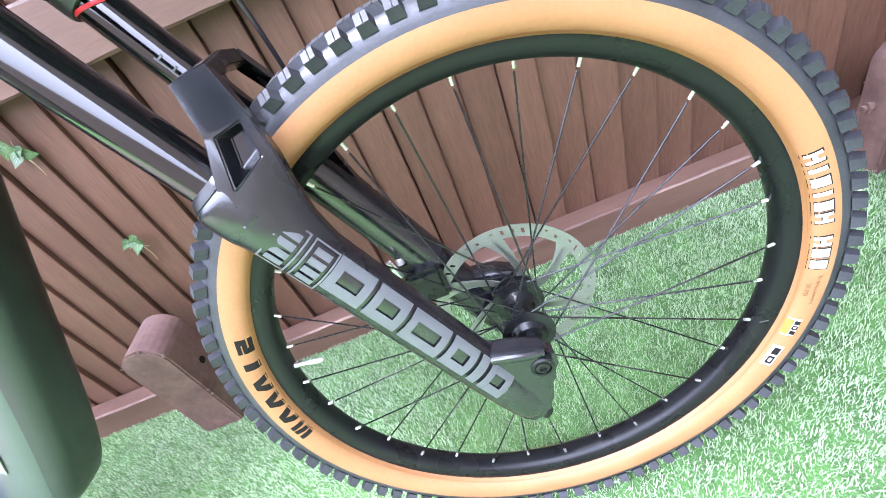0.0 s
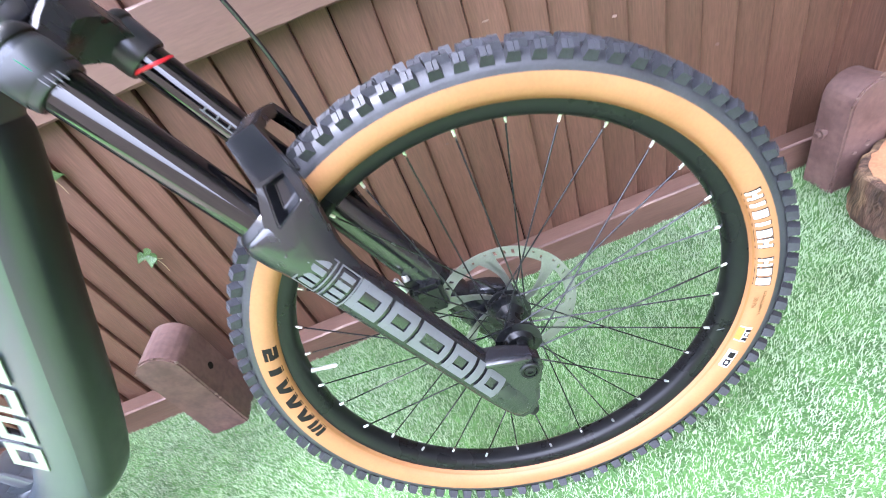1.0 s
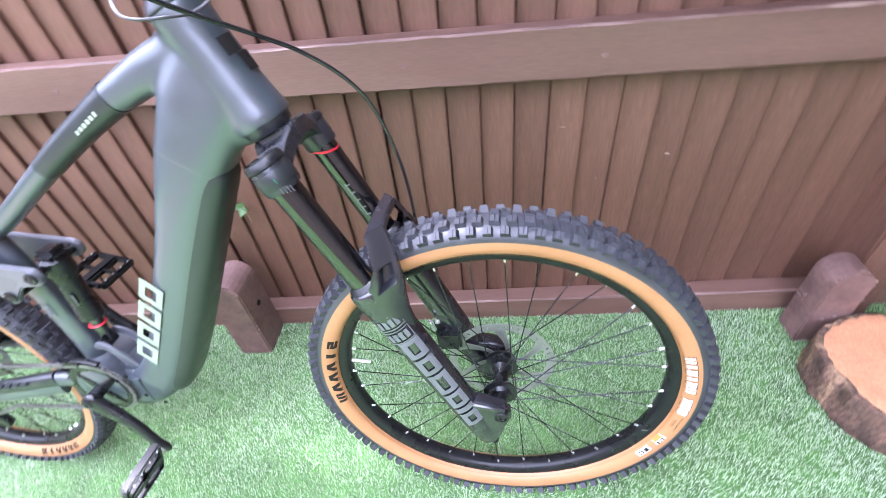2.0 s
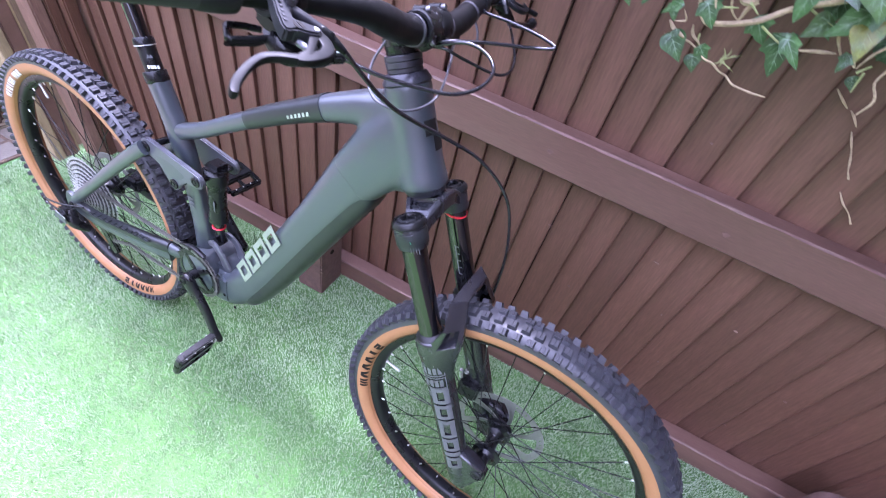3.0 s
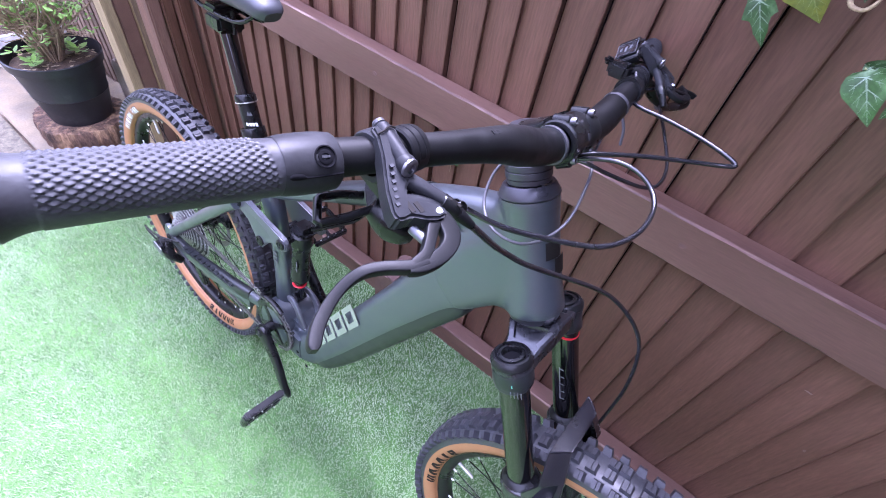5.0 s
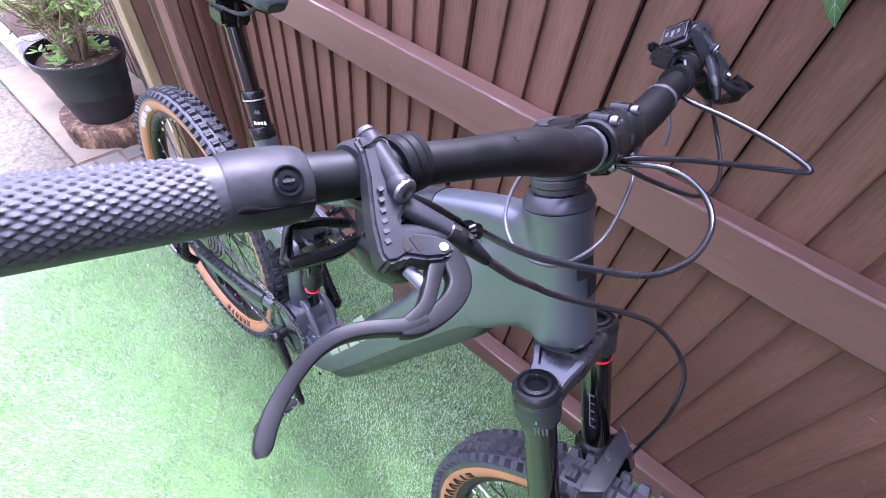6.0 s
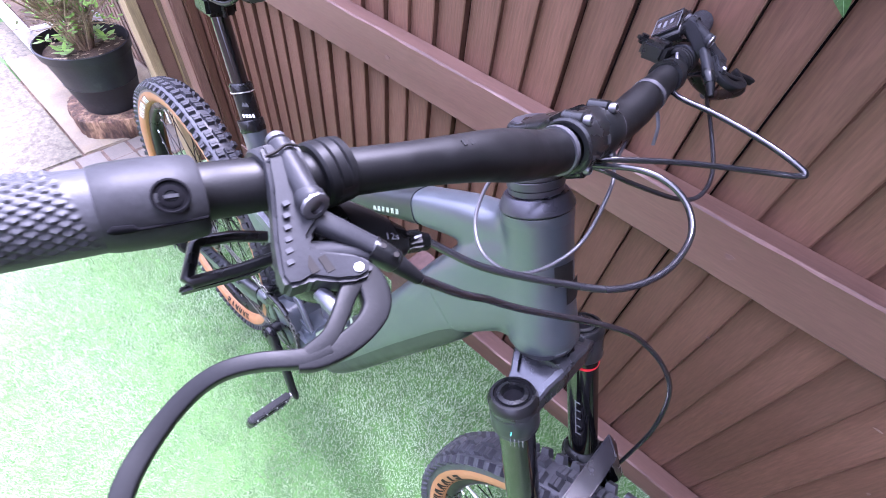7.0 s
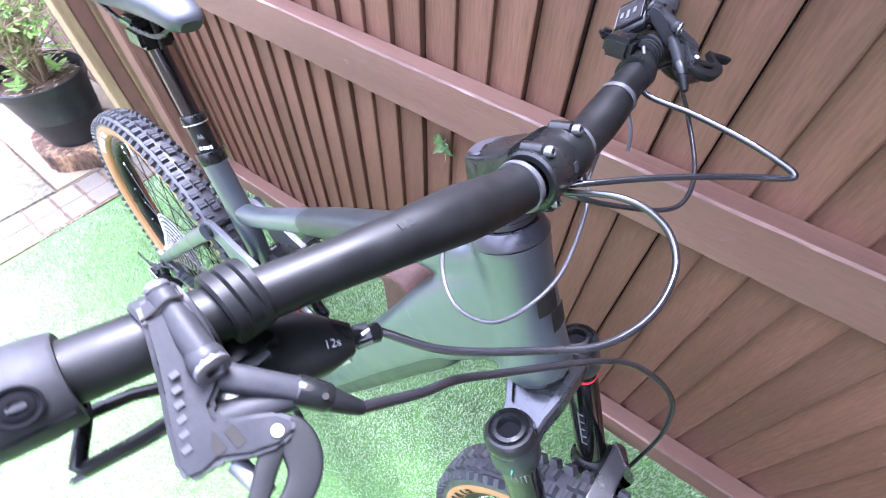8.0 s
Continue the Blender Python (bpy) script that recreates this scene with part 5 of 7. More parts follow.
# badge on the right crown socket
part("socket_badge", lathe([(0.008, 0.0252), (0.009, 0.0256), (0.028, 0.0256), (0.029, 0.0252)], leg(0.485, -0.068), LEG_D, 32), FRAME_DARK, fork, "dark badge band")
part("badge_tick", plate([(-0.006, 0.002), (-0.002, -0.004), (0.008, 0.008), (-0.002, 0.001)], (0.55, -0.83, 0), LEG_D, leg(0.506, -0.068) + Vector((0.0135, -0.0222, 0)), 0.0008), TEAL, fork, "teal tick mark")
for k in range(4):
    part("badge_tick", plate([(-0.0016, -0.004), (0.0016, -0.004), (0.0016, 0.004), (-0.0016, 0.004)], (0.55 + 0.09 * k, -0.83 + 0.09 * k, 0), LEG_D, leg(0.494, -0.068) + Vector((0.0115 + 0.0034 * k, -0.0230 + 0.0025 * k, 0)), 0.0008), GREY_PRINT, fork)
# crown: one arm to each leg, with a shallow pocket in its top
for side in (-1, 1):
    rows = []
    bm = bmesh.new()
    for y_, s_, a_, b_, sunk in ((0.0, 0.5440, -0.037, 0.034, 0), (0.0200, 0.5425, -0.033, 0.034, 0), (0.0215, 0.5420, -0.032, 0.0335, 0.0055), (0.0300, 0.5385, -0.028, 0.031, 0.0055), (0.0405, 0.5330, -0.023, 0.027, 0.0050), (0.0425, 0.5320, -0.022, 0.026, 0), (0.0500, 0.5270, -0.021, 0.024, 0), (0.0640, 0.5200, -0.019, 0.021, 0)):
        top_ = [leg(s_, y_ * side, fore=a_ + 0.002), leg(s_, y_ * side, fore=a_ + 0.0085), leg(s_ - sunk, y_ * side, fore=a_ + 0.0105), leg(s_ - sunk, y_ * side, fore=b_ - 0.0105), leg(s_, y_ * side, fore=b_ - 0.0085), leg(s_, y_ * side, fore=b_ - 0.002)]
        rows.append([bm.verts.new(q) for q in top_ + [leg(s_ - 0.003, y_ * side, fore=b_), leg(s_ - 0.024, y_ * side, fore=b_ - 0.004), leg(s_ - 0.024, y_ * side, fore=a_ + 0.004), leg(s_ - 0.003, y_ * side, fore=a_)]])
    for r0, r1 in zip(rows, rows[1:]):
        for j in range(10):
            bm.faces.new((r0[j], r0[(j + 1) % 10], r1[(j + 1) % 10], r1[j]))
    bm.faces.new(rows[0])
    bm.faces.new(rows[-1][::-1])
    part("crown_arm", bm, CROWN, fork, "forged dark grey crown arm with a shallow pocket")
# arch over the tyre
EDGE = [(0.380, 0.060, 0.041), (0.3735, 0.0395, 0.062)]
PEAK = [(0.384, 0.0, 0.042), (0.3775, 0.0, 0.064)]
bm = bmesh.new()
rows = []
for side, (back_, front_) in ((-1, EDGE), (0, PEAK), (1, EDGE)):
    rows.append([bm.verts.new(leg(s_ - dn, y_ * (side or 1), fore=f_ - 0.3 * dn)) for dn, (s_, y_, f_) in ((0, back_), (0, front_), (0.013, front_), (0.013, back_))])
for a, b in zip(rows, rows[1:]):
    for j in range(4):
        bm.faces.new((a[j], a[(j + 1) % 4], b[(j + 1) % 4], b[j]))
bm.faces.new(rows[0][::-1])
bm.faces.new(rows[-1])
bmesh.ops.recalc_face_normals(bm, faces=bm.faces)
bmesh.ops.bevel(bm, geom=list(bm.edges), offset=0.002, segments=3, affect="EDGES", clamp_overlap=True)
part("arch", bm, LEG, fork, "grey-black arch bridging the tyre")
ARCH = [[(0.380, 0.060, 0.041), (0.3785, 0.0555, 0.046), (0.375, 0.044, 0.057), (0.3735, 0.0395, 0.062)],
        [(0.341, 0.0855, 0.037), (0.340, 0.0800, 0.043), (0.335, 0.0610, 0.055), (0.333, 0.0560, 0.060)],
        [(0.337, 0.0870, 0.034), (0.335, 0.0820, 0.041), (0.331, 0.0640, 0.054), (0.329, 0.0590, 0.060)],
        [(0.312, 0.0920, 0.010), (0.304, 0.0930, 0.022), (0.305, 0.0780, 0.049), (0.303, 0.0710, 0.057)],
        [(0.285, 0.0950, -0.010), (0.285, 0.0972, 0.004), (0.282, 0.0880, 0.026), (0.278, 0.0700, 0.044)],
        [(0.262, 0.0950, -0.006), (0.262, 0.0965, 0.004), (0.258, 0.0880, 0.022), (0.252, 0.0720, 0.034)],
        [(0.225, 0.0900, 0.010), (0.225, 0.0890, 0.014), (0.222, 0.0830, 0.020), (0.218, 0.0720, 0.027)]]
for side in (-1, 1):
    bm = bmesh.new()
    grid = [[bm.verts.new(leg(s_, y_ * side, fore=f_)) for s_, y_, f_ in row] for row in ARCH]
    for i in range(len(grid) - 1):
        for j in range(3):
            if (i, j) != (2, 1):
                bm.faces.new((grid[i][j], grid[i][j + 1], grid[i + 1][j + 1], grid[i + 1][j]))
    rim_ = [grid[2][1], grid[2][2], grid[3][2], grid[3][1]]
    mid = sum((v.co for v in rim_), Vector()) / 4
    floor_ = [bm.verts.new(mid + (v.co - mid) * 0.62 + Vector((0, -0.015 * side, 0))) for v in rim_]
    for j in range(4):
        bm.faces.new((rim_[j], rim_[(j + 1) % 4], floor_[(j + 1) % 4], floor_[j]))
    bm.faces.new(floor_)
    bmesh.ops.recalc_face_normals(bm, faces=bm.faces)
    edge_ = [e for e in bm.edges if e.is_boundary]
    back = bmesh.ops.extrude_edge_only(bm, edges=edge_)
    for v in back["geom"]:
        if isinstance(v, bmesh.types.BMVert):
            v.co += Vector((0, -0.010 * side, -0.004))
    bmesh.ops.bevel(bm, geom=[e for e in bm.edges if not e.is_boundary and e.calc_face_angle(0) > 0.6], offset=0.0012, segments=2, affect="EDGES", clamp_overlap=True)
    part("arch_panel", bm, LEG, fork, "flat outer panel of the arch with a pocket")


def leg_marks(s0, s1, w, y=-0.068):
    """A plain mark wrapped on the right leg's outer face, from s0 to s1 along it, w the angles it spans."""
    bm = bmesh.new()
    rows = []
    for s in np.linspace(s0, s1, 5):
        f = (s + 0.055) / 0.32
        ra, rb = 0.0236 + 0.0028 * f, 0.0250 + 0.0025 * f
        row = []
        for a in np.linspace(w[0], w[1], 6):
            c = leg(s, y)
            fore = Vector((LEG_D[2], 0, -LEG_D[0]))
            row.append(bm.verts.new(c + Vector((0, -1, 0)) * ((ra + 0.0012) * math.cos(radians(a))) + fore * ((rb + 0.0012) * math.sin(radians(a)))))
        rows.append(row)
    for a, b in zip(rows, rows[1:]):
        for j in range(5):
            bm.faces.new((a[j], a[j + 1], b[j + 1], b[j]))
    return bm


# big grey marks down the right leg: plain blocks, some with an open middle
at = 0.212
for w, opened in ((0.038, 1), (0.036, 1), (0.046, 0), (0.034, 1), (0.011, 0), (0.032, 1)):
    a0, a1, t = -12, 58, 0.0085
    if opened:
        bits = [leg_marks(at, at - t, (a0, a1)), leg_marks(at - w + t, at - w, (a0, a1)), leg_marks(at - t, at - w + t, (a1 - 22, a1)), leg_marks(at - t, at - w + t, (a0, a0 + 22))]
    elif w > 0.02:
        bits = [leg_marks(at, at - w, (a1 - 22, a1)), leg_marks(at, at - w, (a0, a0 + 22)), leg_marks(at, at - t, (a0 + 22, a1 - 22)), leg_marks(at - w + t, at - w, (a0 + 22, a1 - 22))]
    else:
        bits = [leg_marks(at, at - w, (a0, a1))]
    part("leg_mark", joined(*bits), GREY_PRINT, fork, "large grey block mark")
    at -= w + 0.0045
for k in range(2):
    s0 = 0.2660 - 0.0285 * k
    for q in range(4):
        part("leg_badge", leg_marks(s0 - 0.0050, s0 - 0.0200, (-24 + 18.5 * q, -24 + 18.5 * q + 13)), GREY_PRINT, fork)
    for lo, hi, w in ((s0, s0 - 0.0018, (-31, 55)), (s0 - 0.0232, s0 - 0.0250, (-31, 55)), (s0, s0 - 0.0250, (-33, -29)), (s0, s0 - 0.0250, (53, 57))):
        part("leg_badge", leg_marks(lo, hi, w), GREY_PRINT, fork)
# front caliper on the left leg
cal = part("front_caliper", joined(block((-0.115, 0.030, 0.040), (-0.070, 0.052, 0.085), 0.005), block((-0.120, 0.046, 0.030), (-0.075, 0.062, 0.100), 0.006)), BLACK, bike, "black front brake caliper")
part("caliper_bolt", bolt((-0.112, 0.046, 0.098), (0, 0.2, 1), 0.005, 0.008), STEEL, cal, "steel bolt")
part("caliper_bolt", rod((-0.118, 0.040, 0.086), (-0.122, 0.036, 0.112), 0.004, 10), SILVER, cal, "silver hose bolt")

# ---- frame ----
HEAD_D = Vector((-0.388, 0, 0.9217))


def head(s, fore=0.0, y=0.0):
    return Vector((-0.276, y, 0.506)) + HEAD_D * s + Vector((0.9217, 0, 0.388)) * fore


DT = [(-0.312, 0.0, 0.583), (-0.345, 0, 0.540), (-0.400, 0, 0.466), (-0.450, 0, 0.385), (-0.500, 0, 0.303), (-0.610, 0, 0.126), (-0.680, 0, 0.030), (-0.735, 0, -0.012), (-0.800, 0, -0.022)]
# the head of the frame: head tube, gusset and the roots of both tubes, run into one smooth body
head_mesh = joined(lathe([(0.002, 0), (0.002, 0.0375), (0.006, 0.0385), (0.03, 0.0358), (0.075, 0.0335), (0.125, 0.0335), (0.148, 0.0345), (0.148, 0)], head(0.003), HEAD_D, 40),
                   sweep([head(0.045, -0.012), head(0.050, -0.046), head(0.035, -0.085)], [(0.031, 0.059), (0.029, 0.061), (0.027, 0.051)], 28, power=2.6),
                   sweep([head(0.115, -0.005), head(0.112, -0.040), (-0.405, 0, 0.585), (-0.470, 0, 0.559)], [(0.027, 0.045), (0.026, 0.037), (0.0243, 0.0268), (0.0232, 0.0218)], 28, power=2.8),
                   sweep([DT[0], DT[1], DT[2]], [(0.031, 0.053), (0.035, 0.057), (0.0388, 0.0488)], 36, power=3.4))
frame_body = part("frame", head_mesh, FRAME_GREY, bike, "satin slate-grey aluminium full-suspension frame")
melt = frame_body.modifiers.new("melt", "REMESH")
melt.mode, melt.voxel_size, melt.use_smooth_shade = "VOXEL", 0.0028, True
even = frame_body.modifiers.new("even", "SMOOTH")
even.factor, even.iterations = 0.5, 26
part("head_ring", lathe([(0, 0), (0, 0.0365), (0.003, 0.0380), (0.014, 0.0366), (0.014, 0)], head(0.003), HEAD_D, 40), FRAME_GREY, frame_body)
part("head_ring", lathe([(0.136, 0), (0.136, 0.0330), (0.143, 0.0345), (0.150, 0.0335), (0.150, 0)], head(0.003), HEAD_D, 40), FRAME_GREY, frame_body)
part("crown_race", lathe([(0, 0), (0, 0.0290), (0.004, 0.0325), (0.0125, 0.0340), (0.0125, 0)], head(-0.0095), HEAD_D, 36), CROWN, bike)
part("top_tube", sweep([head(0.115, -0.005), head(0.112, -0.040), (-0.405, 0, 0.585), (-0.500, 0, 0.546), (-0.660, 0, 0.462), (-0.790, 0, 0.388), (-0.872, 0, 0.352)],
                       [(0.026, 0.044), (0.025, 0.036), (0.0235, 0.026), (0.0225, 0.020), (0.0205, 0.0165), (0.0185, 0.0160), (0.017, 0.018)], 28, power=2.8), FRAME_GREY, frame_body)
# dark panel with its plain marks on top tube
part("top_tube_panel", sweep([(-0.470, 0, 0.5600), (-0.520, 0, 0.5362), (-0.580, 0, 0.5058), (-0.645, 0, 0.4705)], [(0.0240, 0.0226), (0.0232, 0.0202), (0.0224, 0.0190), (0.0215, 0.0178)], 28, power=2.8), FRAME_DARK, frame_body, "dark panel on the top tube")
for k in range(6):
    p = Vector((-0.495 - 0.0085 * k, -0.0232 + 0.0002 * k, 0.5470 - 0.0043 * k))
    part("tube_mark", plate([(-0.0028, -0.0055), (0.0024, -0.0055), (0.0024, 0.0055), (-0.0028, 0.0055)], (0.885, 0, 0.465), (-0.465, 0.25, 0.885), p, 0.0012), LIME, frame_body)
part("down_tube", sweep(DT, [(0.030, 0.052), (0.034, 0.056), (0.038, 0.048), (0.040, 0.042), (0.040, 0.040), (0.0415, 0.0405), (0.043, 0.045), (0.046, 0.050), (0.046, 0.050)], 36, power=3.4), FRAME_GREY, frame_body, "wide slate-grey battery down tube")
cov = [(-0.366, 0, 0.470), (-0.378, 0, 0.452), (-0.420, 0, 0.390), (-0.486, 0, 0.283), (-0.592, 0, 0.110), (-0.662, 0, 0.014), (-0.690, 0, -0.018)]
part("battery_cover", sweep(cov, [(0.022, 0.014), (0.0335, 0.030), (0.0365, 0.0345), (0.0372, 0.0345), (0.0385, 0.0350), (0.0385, 0.0360), (0.030, 0.022)], 32, power=3.2), FRAME_DARK, frame_body, "dark green-black battery cover")
HEAD_F = Vector((0.9217, 0, 0.388))
for lo_, hi_, a0_, a1_ in ((0.080, 0.102, -34, 2), (0.056, 0.0795, -14, 24)):
    bm = bmesh.new()
    rows = [[bm.verts.new(head(0.003 + s_) + HEAD_F * (0.0358 * math.cos(radians(a_))) + Vector((0, 0.0358 * math.sin(radians(a_)), 0))) for a_ in np.linspace(a0_, a1_, 9)] for s_ in np.linspace(lo_, hi_, 4)]
    for p_, q_ in zip(rows, rows[1:]):
        for j in range(8):
            bm.faces.new((p_[j], p_[j + 1], q_[j + 1], q_[j]))
    part("head_mark", bm, INK, frame_body, "black plain emblem")
# plain pale marks where the down tube carries its large graphic
DT_D = Vector((0.530, 0, 0.848))
for k in range(4):
    w, h, t, sl = 0.046, 0.0205, 0.0105, 0.006
    o = Vector((-0.662, -0.0418, 0.087)) + DT_D * (0.056 * k) + Vector((0.847, 0, -0.531)) * (-0.006)
    strokes = ((0, w, -h, -h + t), (0, t, -h + t, h - t), (w - t, w, -h + t, h - t), (0, w, h - t, h))
    bits = [plate([(a + sl * c / h, c), (b + sl * c / h, c), (b + sl * d / h, d), (a + sl * d / h, d)], DT_D, (-0.847, 0.06, 0.531), o, 0.0014) for a, b, c, d in strokes]
    part("tube_graphic", joined(*bits), LIME, frame_body, "pale lime block mark")
part("seat_tube", sweep([(-0.906, 0, 0.452), (-0.882, 0, 0.392), (-0.864, 0, 0.335), (-0.848, 0, 0.27), (-0.838, 0, 0.17), (-0.828, 0, 0.07), (-0.822, 0, 0.01)],
                        [(0.0205, 0.0205), (0.0205, 0.0215), (0.020, 0.027), (0.017, 0.026), (0.018, 0.024), (0.024, 0.026), (0.03, 0.03)], 24, power=2.4), FRAME_GREY, frame_body)
for k in range(3):
    part("tube_mark", plate([(-0.008, -0.003), (0.008, -0.003), (0.008, 0.003), (-0.008, 0.003)], (1, 0, 0), (0, 0, 1), (-0.838, -0.0195, 0.205 - 0.011 * k), 0.0008), GREY_PRINT, frame_body)
part("seat_collar", lathe([(0, 0.0215), (0.002, 0.0226), (0.020, 0.0226), (0.022, 0.0215), (0.022, 0.017)], (-0.9045, 0, 0.446), (-0.37, 0, 0.929), 28), BLACK, frame_body, "black seat clamp")
part("motor", joined(lathe([(-0.054, 0), (-0.054, 0.050), (-0.048, 0.058), (0.048, 0.058), (0.054, 0.050), (0.054, 0)], (-0.812, 0, 0.010), (0, 1, 0), 32), block((-0.79, -0.047, -0.055), (-0.70, 0.047, 0.05), 0.02, 3)), FRAME_GREY, frame_body, "motor housing at the cranks")
for x, z in ((-0.728, -0.018), (-0.742, 0.040), (-0.695, -0.040)):
    part("housing_bolt", bolt((x, -0.0465, z), (0, -1, 0), 0.0045, 0.002), BLACK, frame_body)
for s in (-1, 1):
    part("shock_tab", sweep([(-0.735, 0.022 * s, 0.040), (-0.752, 0.024 * s, 0.085), (-0.776, 0.022 * s, 0.104), (-0.792, 0.021 * s, 0.098)], [(0.0048, 0.013), (0.0045, 0.010), (0.0045, 0.0095), (0.004, 0.007)], 12, power=3), FRAME_LIGHT, frame_body, "grey shock mount tab")
# rear triangle
part("chain_stay", sweep([(-0.905, -0.050, 0.014), (-0.94, -0.058, 0.014), (-1.02, -0.064, 0.001), (-1.14, -0.072, -0.010), (-1.215, -0.076, -0.008), (-1.245, -0.077, -0.002)], [(0.011, 0.022), (0.011, 0.0205), (0.010, 0.0185), (0.0095, 0.0165), (0.009, 0.0175), (0.008, 0.017)], 18, power=2.8), FRAME_GREY, bike, "slate grey chain stay")
part("stay_guard", sweep([(-0.905, -0.050, 0.0335), (-0.94, -0.058, 0.0335), (-1.02, -0.064, 0.022), (-1.14, -0.072, 0.006), (-1.215, -0.076, 0.004), (-1.245, -0.077, 0.004)], [(0.0120, 0.0190), (0.0122, 0.0180), (0.0112, 0.0165), (0.0107, 0.0145), (0.0100, 0.0150), (0.009, 0.0130)], 18, power=2.8), FRAME_DARK, bike, "black ribbed rubber guard on the chain stay")
part("chain_stay", sweep([(-0.905, 0.050, 0.030), (-0.94, 0.058, 0.030), (-1.02, 0.064, 0.018), (-1.14, 0.072, 0.006), (-1.215, 0.076, 0.004), (-1.245, 0.077, 0.004)], [(0.011, 0.022), (0.011, 0.0205), (0.010, 0.0185), (0.0095, 0.0165), (0.009, 0.0175), (0.008, 0.017)], 18, power=2.8), FRAME_GREY, bike)
for k in range(11):
    bm = block((-0.95 - 0.021 * k - 0.0188, -0.0785 - 0.0011 * k, 0.0385 - 0.0026 * k), (-0.95 - 0.021 * k, -0.060 - 0.0009 * k, 0.0455 - 0.0026 * k), 0.003)
    part("stay_guard_rib", bm, FRAME_DARK, bike)
for s in (-1, 1):
    part("seat_stay", sweep([(-0.912, 0.056 * s, 0.314), (-0.955, 0.062 * s, 0.279), (-1.04, 0.068 * s, 0.204), (-1.14, 0.074 * s, 0.114), (-1.215, 0.077 * s, 0.047), (-1.245, 0.078 * s, 0.020)], [(0.010, 0.016), (0.0105, 0.0155), (0.0105, 0.0145), (0.010, 0.0135), (0.0095, 0.0135), (0.008, 0.012)], 18, power=2.4), FRAME_GREY, bike)
    part("dropout", plate([(-0.025, -0.020), (0.030, -0.014), (0.034, 0.012), (0.016, 0.036), (-0.006, 0.042), (-0.022, 0.016)], (1, 0, 0), (0, 0, 1), (REAR_X, 0.079 * s, 0.0), 0.010, 0.002, 3), FRAME_GREY, bike)
    part("axle_end", bolt((REAR_X, 0.084 * s, 0.0), (0, s, 0), 0.010, 0.005), BLACK, bike)
    # rocker link
    y = 0.044 * s
    link = part("rocker_link", plate([(-0.928, 0.326), (-0.932, 0.308), (-0.918, 0.296), (-0.880, 0.286), (-0.850, 0.242), (-0.836, 0.240), (-0.826, 0.252), (-0.800, 0.276), (-0.765, 0.277), (-0.748, 0.290), (-0.752, 0.308), (-0.770, 0.315), (-0.84, 0.326), (-0.905, 0.336)], (1, 0, 0), (0, 0, 1), (0, y, 0), 0.011, 0.0022, 2), FRAME_LIGHT, bike, "grey alloy rocker link")
    for x, z, r in ((-0.912, 0.315, 0.0125), (-0.765, 0.296, 0.0115), (-0.838, 0.257, 0.0115)):
        part("pivot_bolt", lathe([(0, 0), (0, r), (0.003, r), (0.004, r * 0.85), (0.004, r * 0.62), (0.002, r * 0.58), (0.002, r * 0.34), (0.004, r * 0.30), (0.004, 0)], (x, y + s * 0.0055, z), (0, s, 0), 20), BLACK, link, "black pivot bolt")
    part("link_recess", plate([(-0.885, 0.306), (-0.845, 0.268), (-0.80, 0.290), (-0.845, 0.308)], (1, 0, 0), (0, 0, 1), (0, y + s * 0.0052, 0), 0.0012, 0, 3), FRAME_GREY, link)
for x, z, w, r in ((-0.912, 0.315, 0.050, 0.008), (-0.765, 0.296, 0.045, 0.007), (-0.838, 0.257, 0.045, 0.011), (-0.905, 0.030, 0.055, 0.010)):
    part("pivot_shaft", rod((x, -w, z), (x, w, z), r, 12), BLACK, bike)
for s in (-1, 1):
    part("stay_yoke", sweep([(-0.905, 0.050 * s, 0.030), (-0.872, 0.044 * s, 0.026), (-0.845, 0.036 * s, 0.022)], [(0.011, 0.020), (0.010, 0.017), (0.010, 0.016)], 14), FRAME_GREY, bike)
# shock
SH_A, SH_B = Vector((-0.765, 0, 0.296)), Vector((-0.783, 0, 0.098))
sd = (SH_B - SH_A).normalized()
shock = part("rear_shock", lathe([(-0.014, 0), (-0.014, 0.016), (-0.006, 0.0235), (0.018, 0.0245), (0.030, 0.0205), (0.034, 0.0195), (0.105, 0.0195), (0.118, 0.0215), (0.130, 0.0215), (0.133, 0.017), (0.133, 0)], SH_A, sd, 32), BLACK, bike, "black air shock with a red ring")
part("shock_shaft", rod(SH_A + sd * 0.13, SH_B, 0.0115, 20), GLOSS, shock)
part("shock_ring", lathe([(0, 0.0116), (0, 0.0145), (0.0014, 0.0160), (0.0028, 0.0145), (0.0028, 0.0116)], SH_A + sd * 0.150, sd, 28), RED, shock, "red travel ring")
part("shock_eye", lathe([(-0.012, 0), (-0.012, 0.012), (0.012, 0.012), (0.012, 0)], SH_B, (0, 1, 0), 18), BLACK, shock)
part("shock_reservoir", block((-0.785, -0.022, 0.302), (-0.735, 0.026, 0.325), 0.0105), BLACK, shock)
part("shock_badge", plate([(-0.010, -0.012), (0.010, -0.012), (0.010, 0.012), (-0.010, 0.012)], (0.9, -0.43, 0), sd, SH_A + sd * 0.075 + Vector((0.0085, -0.0178, 0)), 0.0012), GREY_PRINT, shock)

